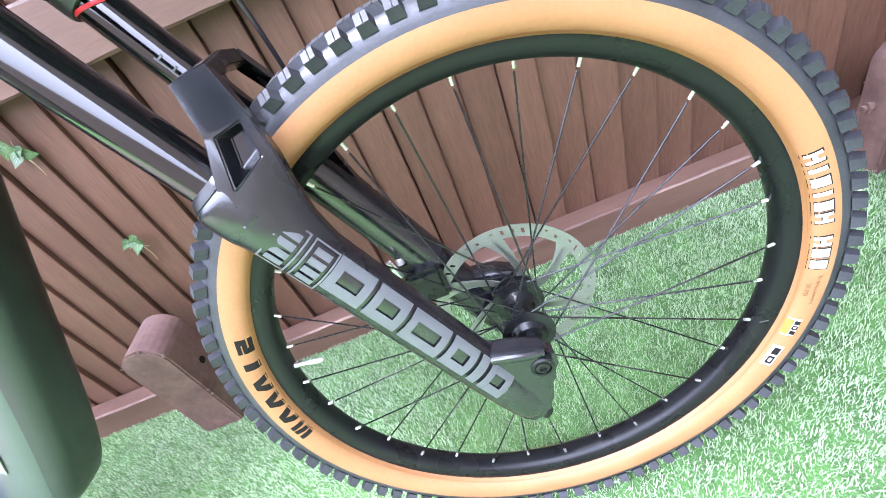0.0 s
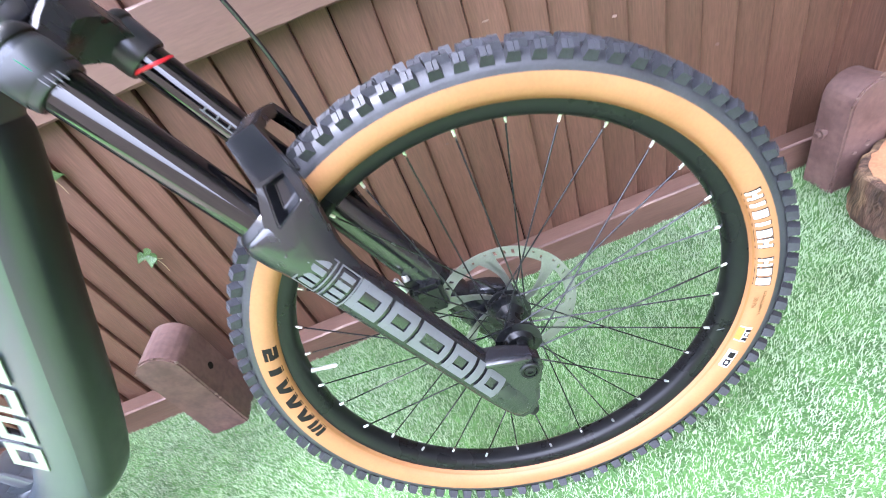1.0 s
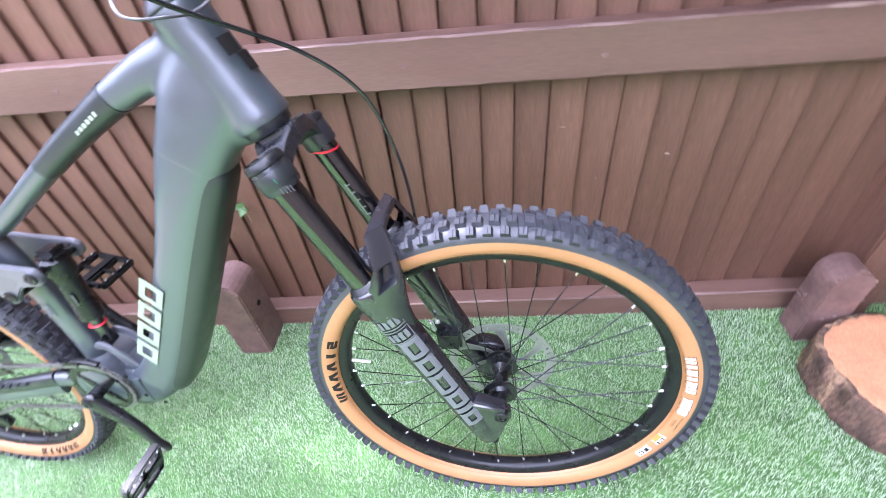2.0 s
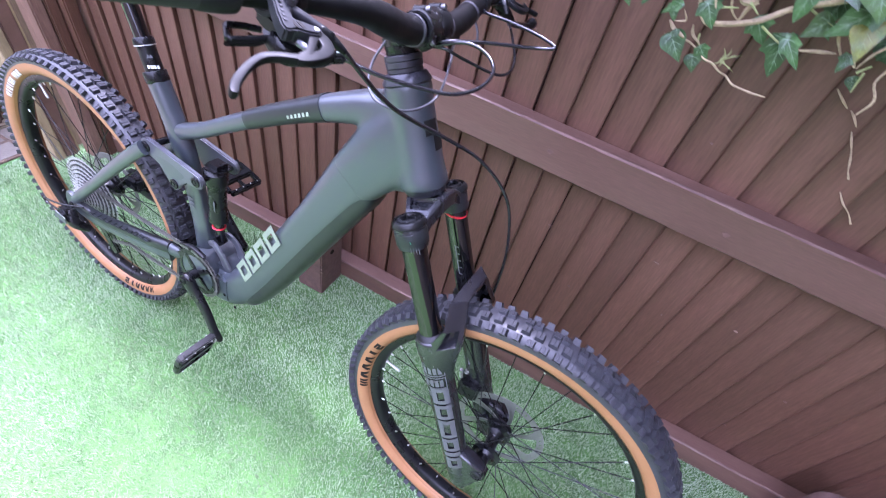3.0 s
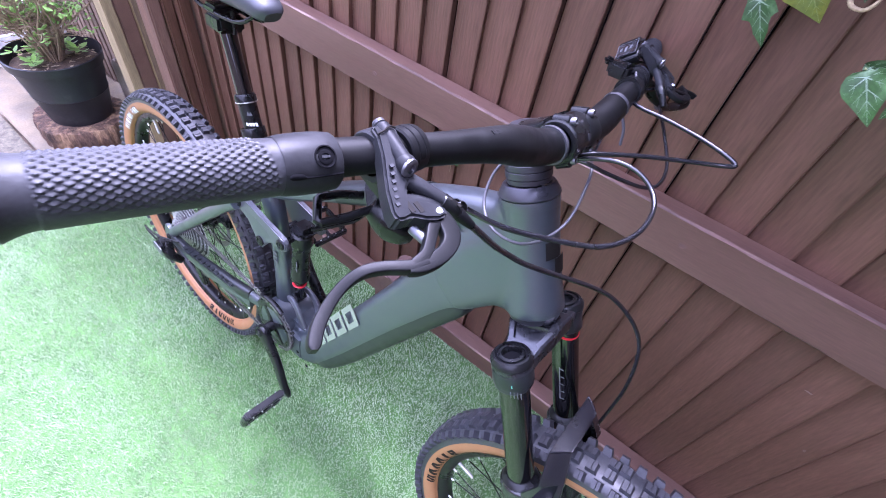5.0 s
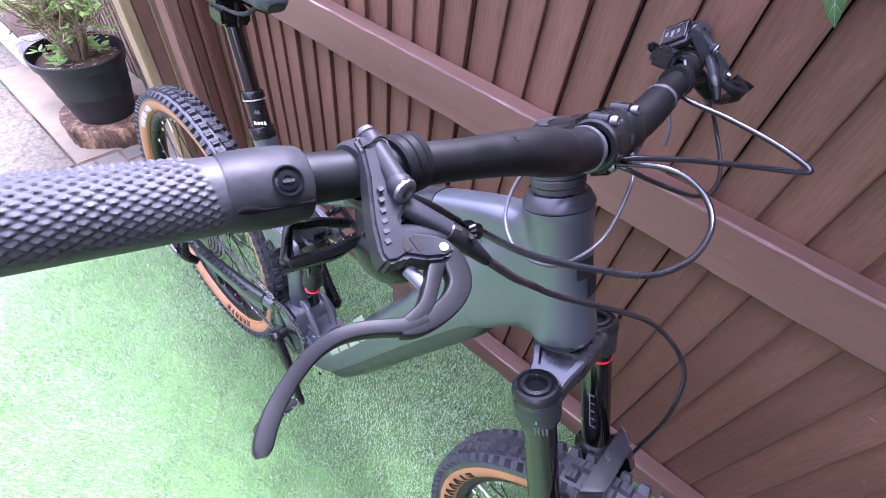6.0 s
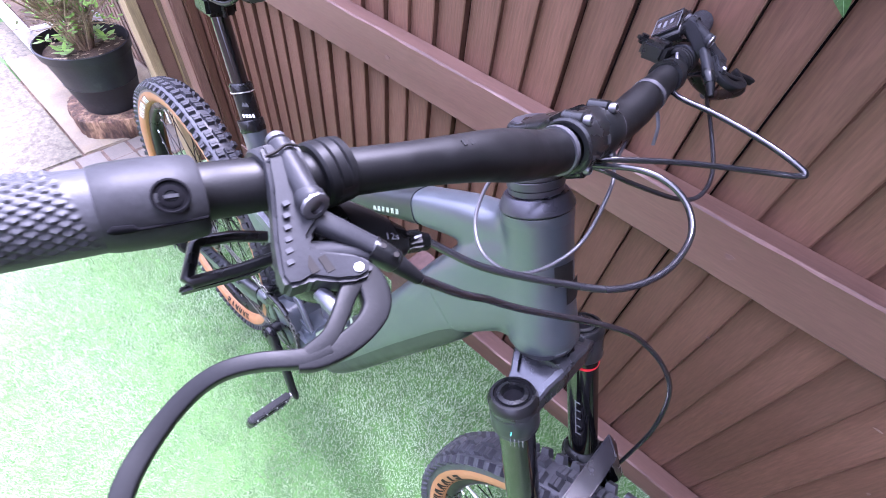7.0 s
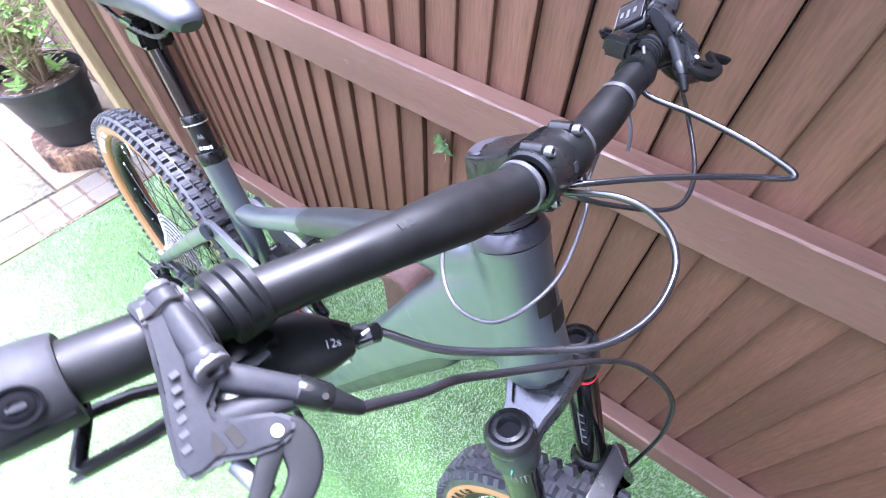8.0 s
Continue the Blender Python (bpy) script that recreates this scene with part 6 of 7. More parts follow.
# ---- seat post and saddle ----
SP_D = Vector((-0.313, 0, 0.950))
SP = Vector((-0.912, 0.002, 0.462))
post_ = part("seat_post", lathe([(-0.06, 0.0172), (0.05, 0.0172), (0.052, 0.0195), (0.062, 0.0195), (0.066, 0.0172), (0.066, 0.015)], SP, SP_D, 32), BLACK, bike, "black dropper seat post with silver rings")
part("post_tube", rod(SP + SP_D * 0.055, SP + SP_D * 0.178, 0.0142, 32), GLOSS, post_)
for s in (0.0505,):
    part("post_ring", lathe([(0, 0.0172), (0, 0.0199), (0.0022, 0.0199), (0.0022, 0.0172)], SP + SP_D * s, SP_D, 32), STEEL, post_, "silver ring")
POST_N, POST_T = Vector((0.86, -0.51, 0.28)).normalized(), Vector((0.51, 0.86, 0))
for k in range(4):
    part("post_mark", plate([(-0.0021, -0.003), (0.0021, -0.003), (0.0021, 0.003), (-0.0021, 0.003)], POST_T, SP_D, SP + SP_D * 0.012 + POST_N * (0.0173 - 0.0012 * abs(k - 1.5)) + POST_T * (0.0052 * (k - 1.5)), 0.001), WHITE, post_)
# grey triangle painted on the post in place of a reflection
part("post_mark", plate([(-0.0055, -0.0035), (0.0055, -0.0035), (0.0024, 0.004), (0.0, -0.001), (-0.0024, 0.004)], POST_T, SP_D, SP + SP_D * 0.032 + POST_N * 0.0174, 0.001), GREY_PRINT, post_)
top = SP + SP_D * 0.178
part("post_clamp", joined(block((top[0] - 0.022, -0.024, top[2] - 0.006), (top[0] + 0.024, 0.024, top[2] + 0.022), 0.005), block((top[0] - 0.018, -0.026, top[2] + 0.0235), (top[0] + 0.020, 0.026, top[2] + 0.036), 0.004), rod((top[0] + 0.03, 0, top[2] - 0.004), (top[0] + 0.028, 0, top[2] + 0.032), 0.004, 10), rod((top[0] - 0.028, 0, top[2] - 0.004), (top[0] - 0.026, 0, top[2] + 0.032), 0.004, 10)), BLACK, post_)
sx, sz = top[0] + 0.004, top[2] + 0.066
sections = [(0.142, 0.014, 0.010, -0.010), (0.132, 0.024, 0.016, -0.004), (0.10, 0.029, 0.020, 0.002), (0.04, 0.036, 0.020, 0.002), (-0.02, 0.053, 0.020, 0.003), (-0.07, 0.070, 0.021, 0.007), (-0.105, 0.070, 0.019, 0.011), (-0.124, 0.050, 0.012, 0.013)]
saddle = part("saddle", sweep([(sx + x, 0, sz + z) for x, _, _, z in sections], [(w, h) for _, w, h, _ in sections], 28, power=2.6), SADDLE, bike, "dark grey narrow saddle")
for s in (-1, 1):
    part("saddle_rail", sweep([(sx + 0.125, 0.010 * s, sz - 0.006), (sx + 0.08, 0.020 * s, sz - 0.034), (sx + 0.0, 0.0225 * s, sz - 0.040), (sx - 0.05, 0.0225 * s, sz - 0.036), (sx - 0.10, 0.034 * s, sz - 0.004)], 0.0035, 10), BLACK, saddle, "black saddle rail")
part("saddle_groove", sweep([(sx + 0.07, 0, sz + 0.0145), (sx, 0, sz + 0.0155), (sx - 0.08, 0, sz + 0.022)], [(0.006, 0.002), (0.009, 0.003), (0.008, 0.003)], 10), MATT, saddle)

# ---- drivetrain ----
BB = Vector((-0.812, 0, 0.010))


def toothed(n, r_root, r_tip, r_in, y, t, off=0.0):
    outline_out, bm = [], bmesh.new()
    for i in range(n):
        for f, r in ((0.0, r_root), (0.25, r_root), (0.42, r_tip), (0.58, r_tip), (0.75, r_root)):
            a = 2 * math.pi * (i + f) / n + off
            outline_out.append((r * math.cos(a), r * math.sin(a), r_in * math.cos(a), r_in * math.sin(a)))
    sides = []
    for yy in (y - t / 2, y + t / 2):
        sides.append(([bm.verts.new((a, yy, b)) for a, b, _, _ in outline_out], [bm.verts.new((c, yy, d)) for _, _, c, d in outline_out]))
    k = len(outline_out)
    (o0, i0), (o1, i1) = sides
    for j in range(k):
        q = (j + 1) % k
        bm.faces.new((o0[j], o0[q], i0[q], i0[j]))
        bm.faces.new((o1[j], i1[j], i1[q], o1[q]))
        bm.faces.new((o0[j], o1[j], o1[q], o0[q]))
        bm.faces.new((i0[j], i0[q], i1[q], i1[j]))
    return bm


ring = part("chainring", toothed(34, 0.066, 0.0705, 0.052, -0.0520, 0.0032), BLACK, bike, "black narrow-wide chainring", where=pose(*BB))
for k in range(4):
    part("chainring_arm", sweep([(0.014 * math.cos(a), -0.055, 0.014 * math.sin(a)), (0.055 * math.cos(a), -0.0535, 0.055 * math.sin(a))], [(0.003, 0.010), (0.0025, 0.007)], 10, n=1), BLACK, ring) if (a := math.pi / 2 * k + 0.6) else None
part("chain_guard", sweep([BB + Vector((0.083 * math.cos(a), -0.053, 0.083 * math.sin(a))) for a in np.radians(np.linspace(62, 118, 7))], [(0.006, 0.004)] * 7, 10), MATT, bike)
PED = Vector((-0.716, -0.089, -0.142))
cd = (PED - Vector((BB[0], -0.089, BB[2]))).normalized()


def crank(sgn):
    o = Vector((BB[0], 0.082 * sgn, BB[2]))
    d = cd * (1 if sgn < 0 else -1)
    d = Vector((d[0], 0, d[2]))
    L = 0.172
    arm = part("crank_arm", sweep([o - d * 0.014, o, o + d * 0.03, o + d * 0.09 + Vector((0.006 if sgn < 0 else -0.006, 0.003 * sgn, 0.003)), o + d * 0.15 + Vector((0, 0.007 * sgn, 0)), o + d * L + Vector((0, 0.008 * sgn, 0)), o + d * (L + 0.013) + Vector((0, 0.008 * sgn, 0))],
                                  [(0.008, 0.012), (0.011, 0.021), (0.0105, 0.0185), (0.0090, 0.0150), (0.008, 0.0140), (0.008, 0.0155), (0.005, 0.010)], 20, power=2.8), BLACK, bike, "black forged crank arm")
    part("crank_bolt", bolt(o + Vector((0, 0.010 * sgn, 0)), (0, sgn, 0), 0.011, 0.004), MATT, arm)
    part("crank_axle", rod((BB[0], 0.05 * sgn, BB[2]), (BB[0], 0.080 * sgn, BB[2]), 0.013, 20), BLACK, arm)
    e = o + d * L + Vector((0, 0.008 * sgn, 0))
    u = Vector((0.38, 0, 0.925)) if sgn < 0 else Vector((0.96, 0, -0.28))
    v = Vector((0, sgn, 0))
    m = frame_of(u, v, e + v * 0.066)
    pedal = part("pedal", block((-0.011, -0.05, -0.0095), (0.011, 0.05, 0.0095), 0.004, m=m), MATT, bike, "black caged platform pedal")
    for lo, hi in (((-0.048, -0.048, -0.0085), (-0.037, 0.048, 0.0085)), ((0.037, -0.048, -0.0085), (0.048, 0.048, 0.0085)), ((-0.0365, 0.040, -0.0083), (0.0365, 0.050, 0.0083)),
                   ((-0.0365, -0.050, -0.0083), (0.0365, -0.041, 0.0083)), ((-0.0368, -0.004, -0.006), (0.0368, 0.004, 0.006))):
        part("cage_bar", block(lo, hi, 0.003, m=m), MATT, pedal)
    part("pedal_axle", rod(e, e + v * 0.02, 0.007, 14), STEEL, pedal)
    for a in (-0.0425, 0.0425):
        for b in (-0.034, -0.012, 0.012, 0.034):
            part("pedal_pin", rod(m @ Vector((a, b, -0.0115)), m @ Vector((a, b, 0.0115)), 0.0016, 6), STEEL, pedal)
    if sgn < 0:
        part("pedal_reflector", block((-0.030, -0.052, -0.005), (0.030, -0.0505, 0.005), 0.001, m=m), ZIP, pedal)


crank(-1)
crank(1)
for k, (n, r) in enumerate(((50, 0.101), (44, 0.090), (38, 0.078), (33, 0.068), (28, 0.058), (24, 0.050), (21, 0.044), (18, 0.038), (15, 0.032), (13, 0.028), (11, 0.024), (10, 0.021))):
    part("cassette_sprocket", toothed(n, r - 0.0052, r, max(0.016, r - 0.009), -0.026 - 0.0034 * k, 0.0015, 0.1 * k), CASSETTE, rear_wheel)
    # black disc behind each sprocket, colouring the gap as if shaded
    part("cassette_spacer", ring_of([(0.014, -0.0270 - 0.0034 * k), (max(0.017, r - 0.0075), -0.0270 - 0.0034 * k), (max(0.017, r - 0.0075), -0.0284 - 0.0034 * k), (0.014, -0.0284 - 0.0034 * k)], 40), BLACK, rear_wheel)
# chain: plates in two straight runs, round the ring and the sprocket
links = []


def chain_run(points):
    total = [0.0]
    for a, b in zip(points, points[1:]):
        total.append(total[-1] + (Vector(b) - Vector(a)).length)
    k = int(total[-1] / 0.0127)
    for i in range(k):
        s = (i + 0.5) * 0.0127
        j = max(q for q in range(len(points) - 1) if total[q] <= s)
        a, b = Vector(points[j]), Vector(points[j + 1])
        links.append((a.lerp(b, (s - total[j]) / (total[j + 1] - total[j])), (b - a).normalized(), i % 2))


over = [(BB[0] + 0.0685 * math.cos(a), -0.052, BB[2] + 0.0685 * math.sin(a)) for a in np.radians(np.linspace(95, -85, 14))]
chain_run([(REAR_X + 0.010, -0.043, 0.058), (REAR_X + 0.12, -0.045, 0.060), over[0]])
chain_run(over)
chain_run([over[-1], (-1.10, -0.046, -0.075), (REAR_X + 0.055, -0.043, -0.120)])
chain = bmesh.new()
for c, d, odd in links:
    m = frame_of(d, (0, 1, 0), c)
    for s in (-1, 1):
        w = 0.0031 if odd else 0.0022
        chain = joined(chain, plate([(-0.0078, -0.0034), (-0.004, -0.0042), (0, -0.003), (0.004, -0.0042), (0.0078, -0.0034), (0.0078, 0.0034), (0.004, 0.0042), (0, 0.003), (-0.004, 0.0042), (-0.0078, 0.0034)], m.to_3x3() @ Vector((1, 0, 0)), m.to_3x3() @ Vector((0, 0, 1)), c + Vector((0, w * s, 0)), 0.0011))
    chain = joined(chain, rod(c - Vector((0, 0.0022, 0)), c + Vector((0, 0.0022, 0)), 0.0036, 6))
part("chain", chain, CHAIN, bike, "oiled steel chain", smooth=False)
# rear derailleur and its cable loop
der = part("rear_derailleur", joined(block((REAR_X - 0.030, -0.118, -0.045), (REAR_X + 0.018, -0.088, -0.006), 0.009), sweep([(REAR_X + 0.0, -0.092, -0.012), (REAR_X + 0.015, -0.100, -0.045), (REAR_X + 0.030, -0.078, -0.072)], [(0.012, 0.014), (0.014, 0.016), (0.010, 0.012)], 14, power=3)), BLACK, bike, "black rear derailleur with a long cage")
part("derailleur_plate", plate([(-0.026, -0.012), (0.022, -0.018), (0.027, 0.006), (-0.014, 0.014)], (1, 0, 0), (0, 0, 1), (REAR_X - 0.006, -0.1185, -0.024), 0.003, 0.001), FRAME_LIGHT, der, "grey face plate")
for a, r in (((0.030, -0.066), 0.019), ((0.062, -0.140), 0.021)):
    part("jockey_wheel", toothed(12, r - 0.004, r, 0.006, -0.044, 0.003, 0.2), MATT, der, where=pose(REAR_X + a[0], 0, a[1]))
for y in (-0.050, -0.037):
    part("cage_plate", plate([(0.018, -0.058), (0.040, -0.056), (0.078, -0.140), (0.066, -0.158), (0.050, -0.148)], (1, 0, 0), (0, 0, 1), (REAR_X, y, 0), 0.002, 0, 2), BLACK, der)
part("gear_cable", sweep([(-1.20, -0.085, 0.020), (-1.26, -0.108, 0.012), (-1.315, -0.112, 0.002), (-1.345, -0.110, -0.004), (-1.338, -0.108, -0.020), (-1.295, -0.106, -0.026)], 0.0024, 8, None), MATT, bike)
part("rear_caliper", joined(block((-1.20, 0.030, 0.035), (-1.15, 0.060, 0.075), 0.006), block((-1.21, 0.05, 0.03), (-1.14, 0.066, 0.082), 0.005)), BLACK, bike)

# ---- headset, stem and handlebar ----
hs = part("headset", lathe([(0, 0.0340), (0.0015, 0.0352), (0.0035, 0.0350), (0.0130, 0.0300), (0.0145, 0.0285), (0.0145, 0.0250)], head(0.1540), HEAD_D, 36), HEADSET, bike, "dark grey conical headset cover with black spacers")
for lo_, r_, h_ in ((0.1690, 0.0252, 0.0060), (0.1755, 0.0262, 0.0080), (0.1840, 0.0262, 0.0075)):
    part("headset_spacer", lathe([(0, 0.020), (0, r_ - 0.0006), (0.0006, r_), (h_ - 0.0006, r_), (h_, r_ - 0.0006), (h_, 0.020)], head(lo_), HEAD_D, 36), HEADSET, hs)
STEM = head(0.2125)
CLAMP = Vector((-0.317, -0.002, 0.727))
stem = part("stem", joined(lathe([(-0.021, 0.015), (-0.021, 0.0215), (-0.019, 0.0225), (0.014, 0.0225), (0.0165, 0.0210), (0.0165, 0.0)], STEM, HEAD_D, 32),
                            sweep([STEM + HEAD_D * 0.004 - Vector((0.014, 0, 0.004)), STEM + HEAD_D * 0.004, (STEM + HEAD_D * 0.006 + CLAMP) / 2, CLAMP - Vector((0.010, 0, 0.002))], [(0.0195, 0.0150), (0.0225, 0.0170), (0.0235, 0.0180), (0.0265, 0.0200)], 28, power=6, n=1)), BLACK, bike, "short black stem")
fp = lathe([(-0.028, 0.0165), (-0.028, 0.0205), (-0.0265, 0.0222), (-0.010, 0.0222), (-0.008, 0.0212), (0.008, 0.0212), (0.010, 0.0222), (0.0265, 0.0222), (0.028, 0.0205), (0.028, 0.0165)], CLAMP, (0, 1, 0), 32)
part("stem_faceplate", fp, BLACK, stem, "black faceplate with four bolts")
for y in (-0.019, 0.019):
    part("stem_boss", rod(CLAMP + Vector((-0.014, y, 0.0170)), CLAMP + Vector((0.004, y, 0.0225)), 0.0054, 16, bevel=0.0015), BLACK, stem)
    part("stem_boss", rod(CLAMP + Vector((0.004, y, -0.0215)), CLAMP + Vector((0.0185, y, -0.0120)), 0.0062, 16, bevel=0.0015), BLACK, stem)
    part("stem_bolt", bolt(CLAMP + Vector((0.004, y, 0.0222)), (0.9, 0, 0.42), 0.0042, 0.0055), DARK_STEEL, stem, "dark socket bolt")
    part("stem_bolt", bolt(CLAMP + Vector((0.0180, y, -0.0122)), (0.85, 0, 0.5), 0.0042, 0.0050), DARK_STEEL, stem, "dark socket bolt")
part("stem_cap", lathe([(0, 0.0), (0.004, 0.0), (0.004, 0.017), (0.002, 0.0195), (0, 0.0195), (0, 0)], STEM + HEAD_D * 0.0168, HEAD_D, 28), HEADSET, stem, "grey top cap")
for k in range(3):
    part("stem_mark", plate([(-0.0022, -0.0035), (0.0022, -0.0035), (0.0022, 0.0035), (-0.0022, 0.0035)], (0, 1, 0), (-0.45, 0, 0.89), CLAMP + Vector((0.0192 - 0.004 * abs(k - 1), -0.006 + 0.006 * k, 0.0085)), 0.0012), GRIP_CLAMP, stem)


BAR_Y = (-0.420, -0.273, -0.248, -0.224, -0.194, -0.164, -0.133, -0.100, -0.056, -0.020)
BAR_X = (-0.3700, -0.3434, -0.3388, -0.3341, -0.3283, -0.3232, -0.3195, -0.3196, -0.3200, -0.3190)
BAR_Z = (0.7890, 0.7727, 0.7696, 0.7669, 0.7635, 0.7593, 0.7535, 0.7430, 0.7284, 0.7230)


def bar_at(y):
    """The bar's centre line."""
    if y < -0.02:
        return Vector((float(np.interp(y, BAR_Y, BAR_X)), y, float(np.interp(y, BAR_Y, BAR_Z))))
    a = abs(y - 0.018)
    t = min(1.0, max(0.0, (a - 0.035) / 0.135))
    t = t * t * (3 - 2 * t)
    return Vector((-0.319 - 0.004 * t - 0.064 * max(0.0, a - 0.15) / 0.25, y, 0.722 + 0.032 * t + 0.014 * max(0.0, a - 0.10) / 0.28 - 0.045 * (y - 0.018)))


ys = [-0.405, -0.34, -0.27, -0.20, -0.16, -0.13, -0.10, -0.07, -0.04, 0.0, 0.04, 0.07, 0.10, 0.13, 0.16, 0.20, 0.27, 0.34, 0.405]
bar = part("handlebar", sweep([bar_at(y) for y in ys], [0.0111 if abs(y) > 0.19 else 0.0127 if abs(y) > 0.15 else 0.0148 if abs(y) > 0.11 else 0.0170 for y in ys], 32, ref=(1, 0, 0)), BAR, bike, "black sandblasted riser handlebar")
for k in range(6):
    y = -0.152 + 0.0055 * k
    part("bar_mark", block((-0.0018, -0.0012, 0), (0.0018, 0.0012, 0.0005), m=pose(*(bar_at(y) + Vector((0.0045, 0, 0.0126))), 0, 20, 0)), LEVER, bar)


def grip(sgn):
    y0, y1 = 0.300 * sgn, 0.407 * sgn
    d = (bar_at(y1) - bar_at(y0)).normalized()
    o = bar_at(y0) - Vector((0, 0, 0.0015))
    u = Vector((0, 0, 1)) - d * d[2]
    u.normalize()
    v = d.cross(u)
    L = (bar_at(y1) - o).length
    bm = bmesh.new()
    rows = []
    na, ns = 204, 160
    for i in range(ns + 1):
        s = L * i / ns
        row = []
        for j in range(na):
            a = 2 * math.pi * j / na
            r = 0.0144
            if 0.006 < s < L - 0.012:
                fu, fv = ((-a * 14 + s * 560) / math.pi) % 1.0, ((-a * 14 - s * 560) / math.pi) % 1.0
                p = 1.5 * fu * fv * min(1.0, (1 - fu) * 4.5) * min(1.0, (1 - fv) * 4.5) / 2.4 * 1.25
                edge = 26 + max(0.0, (s - 0.6 * L) / L) * 60
                flat = max(0.0, min(1.0, (abs(math.degrees(a - math.pi) + 42 * sgn) - edge) / 8))
                r += 0.0010 * min(1.0, p * 2.4) * flat * max(0.0, min(1.0, (s - 0.007 - 0.004 * (1 + math.sin(a + 0.6))) / 0.0016)) + 0.0004 * (1 - flat)
            elif s >= L - 0.012:
                q = (s - (L - 0.012)) / 0.012
                r += 0.0030 * q * q
            row.append(bm.verts.new(o + d * s + (u * math.cos(a) + v * math.sin(a)) * r))
        rows.append(row)
    for a, b in zip(rows, rows[1:]):
        for j in range(na):
            bm.faces.new((a[j], a[(j + 1) % na], b[(j + 1) % na], b[j]))
    last = rows[-1]
    for step, scale_ in ((0.0016, 0.975), (0.0034, 0.90), (0.0046, 0.76), (0.0050, 0.50)):
        end = [bm.verts.new(o + d * (L + step) + (vv.co - o - d * L) * scale_) for vv in rows[-1]]
        for j in range(na):
            bm.faces.new((last[j], last[(j + 1) % na], end[(j + 1) % na], end[j]))
        last = end
    bm.faces.new(last)
    bm.faces.new(rows[0][::-1])
    g = part("grip", bm, GRIP, bike, "dark grey rubber grip with a diamond pattern")
    c = lathe([(-0.026, 0.0113), (-0.026, 0.0146), (-0.0248, 0.0156), (-0.017, 0.0163), (-0.008, 0.0163), (-0.002, 0.0160), (0.003, 0.0156), (0.006, 0.0149)], o, d, 40)
    part("grip_collar", c, GRIP_CLAMP, g, "grey clamp collar")
    up = (Vector((0.78, 0, 0.63)) - d * Vector((0.78, 0, 0.63)).dot(d)).normalized()
    # socket, bolt and slit look deep only through their painted black shade
    part("collar_socket", lathe([(0, 0.0), (0, 0.0058), (0.0011, 0.0061), (0.0013, 0.0054), (0.0006, 0.0050), (0.0006, 0)], o - d * 0.0150 + up * 0.0156, up, 28), SHADE_BLACK, g, "bolt recess with its shade painted black")
    part("collar_bolt", bolt(o - d * 0.0150 + up * 0.0158, up, 0.0040, 0.0010), SHADE_BLACK, g, "clamp bolt painted dark as if in shade")
    part("bolt_slot", plate([(-0.0022, -0.0006), (0.0022, -0.0006), (0.0022, 0.0006), (-0.0022, 0.0006)], d, up.cross(d), o - d * 0.0150 + up * 0.0170, 0.0006), GRIP, g)
    side = up.cross(d) * (1 if sgn < 0 else -1)
    cut = up * math.cos(radians(34)) + side * math.sin(radians(34))
    wide = (up * -math.sin(radians(34)) + side * math.cos(radians(34)))
    part("collar_slot", sweep([o - d * 0.0250 + cut * 0.0156, o - d * 0.014 + cut * 0.0162, o - d * 0.004 + cut * 0.0162, o - d * 0.0020 + cut * 0.0160 - wide * 0.0006, o + d * 0.0030 + cut * 0.0156 - wide * 0.0008, o + d * 0.0045 + cut * 0.0153 - wide * 0.0004], [(0.0007, 0.0006), (0.0007, 0.0006), (0.0007, 0.0006), (0.0010, 0.0016), (0.0010, 0.0017), (0.0009, 0.0006)], 10, tuple(cut), n=1), SHADE_BLACK, g, "clamping slit drawn as a strip of painted shade")
    return g


grip(-1)
grip(1)

# ---- brake levers, shifter, remote and display ----
LV_D = Vector((math.cos(radians(23)), 0, -math.sin(radians(23))))
LV_N = Vector((math.sin(radians(23)), 0, math.cos(radians(23))))
LV_O = Vector((-0.336, 0, 0.763))


def lv(y, v, n=0.0):
    """A point in the levers' plane: y across, v ahead of the bar, n above the plane."""
    return LV_O + Vector((0, y, 0)) + LV_D * v + LV_N * (n + 0.0113)


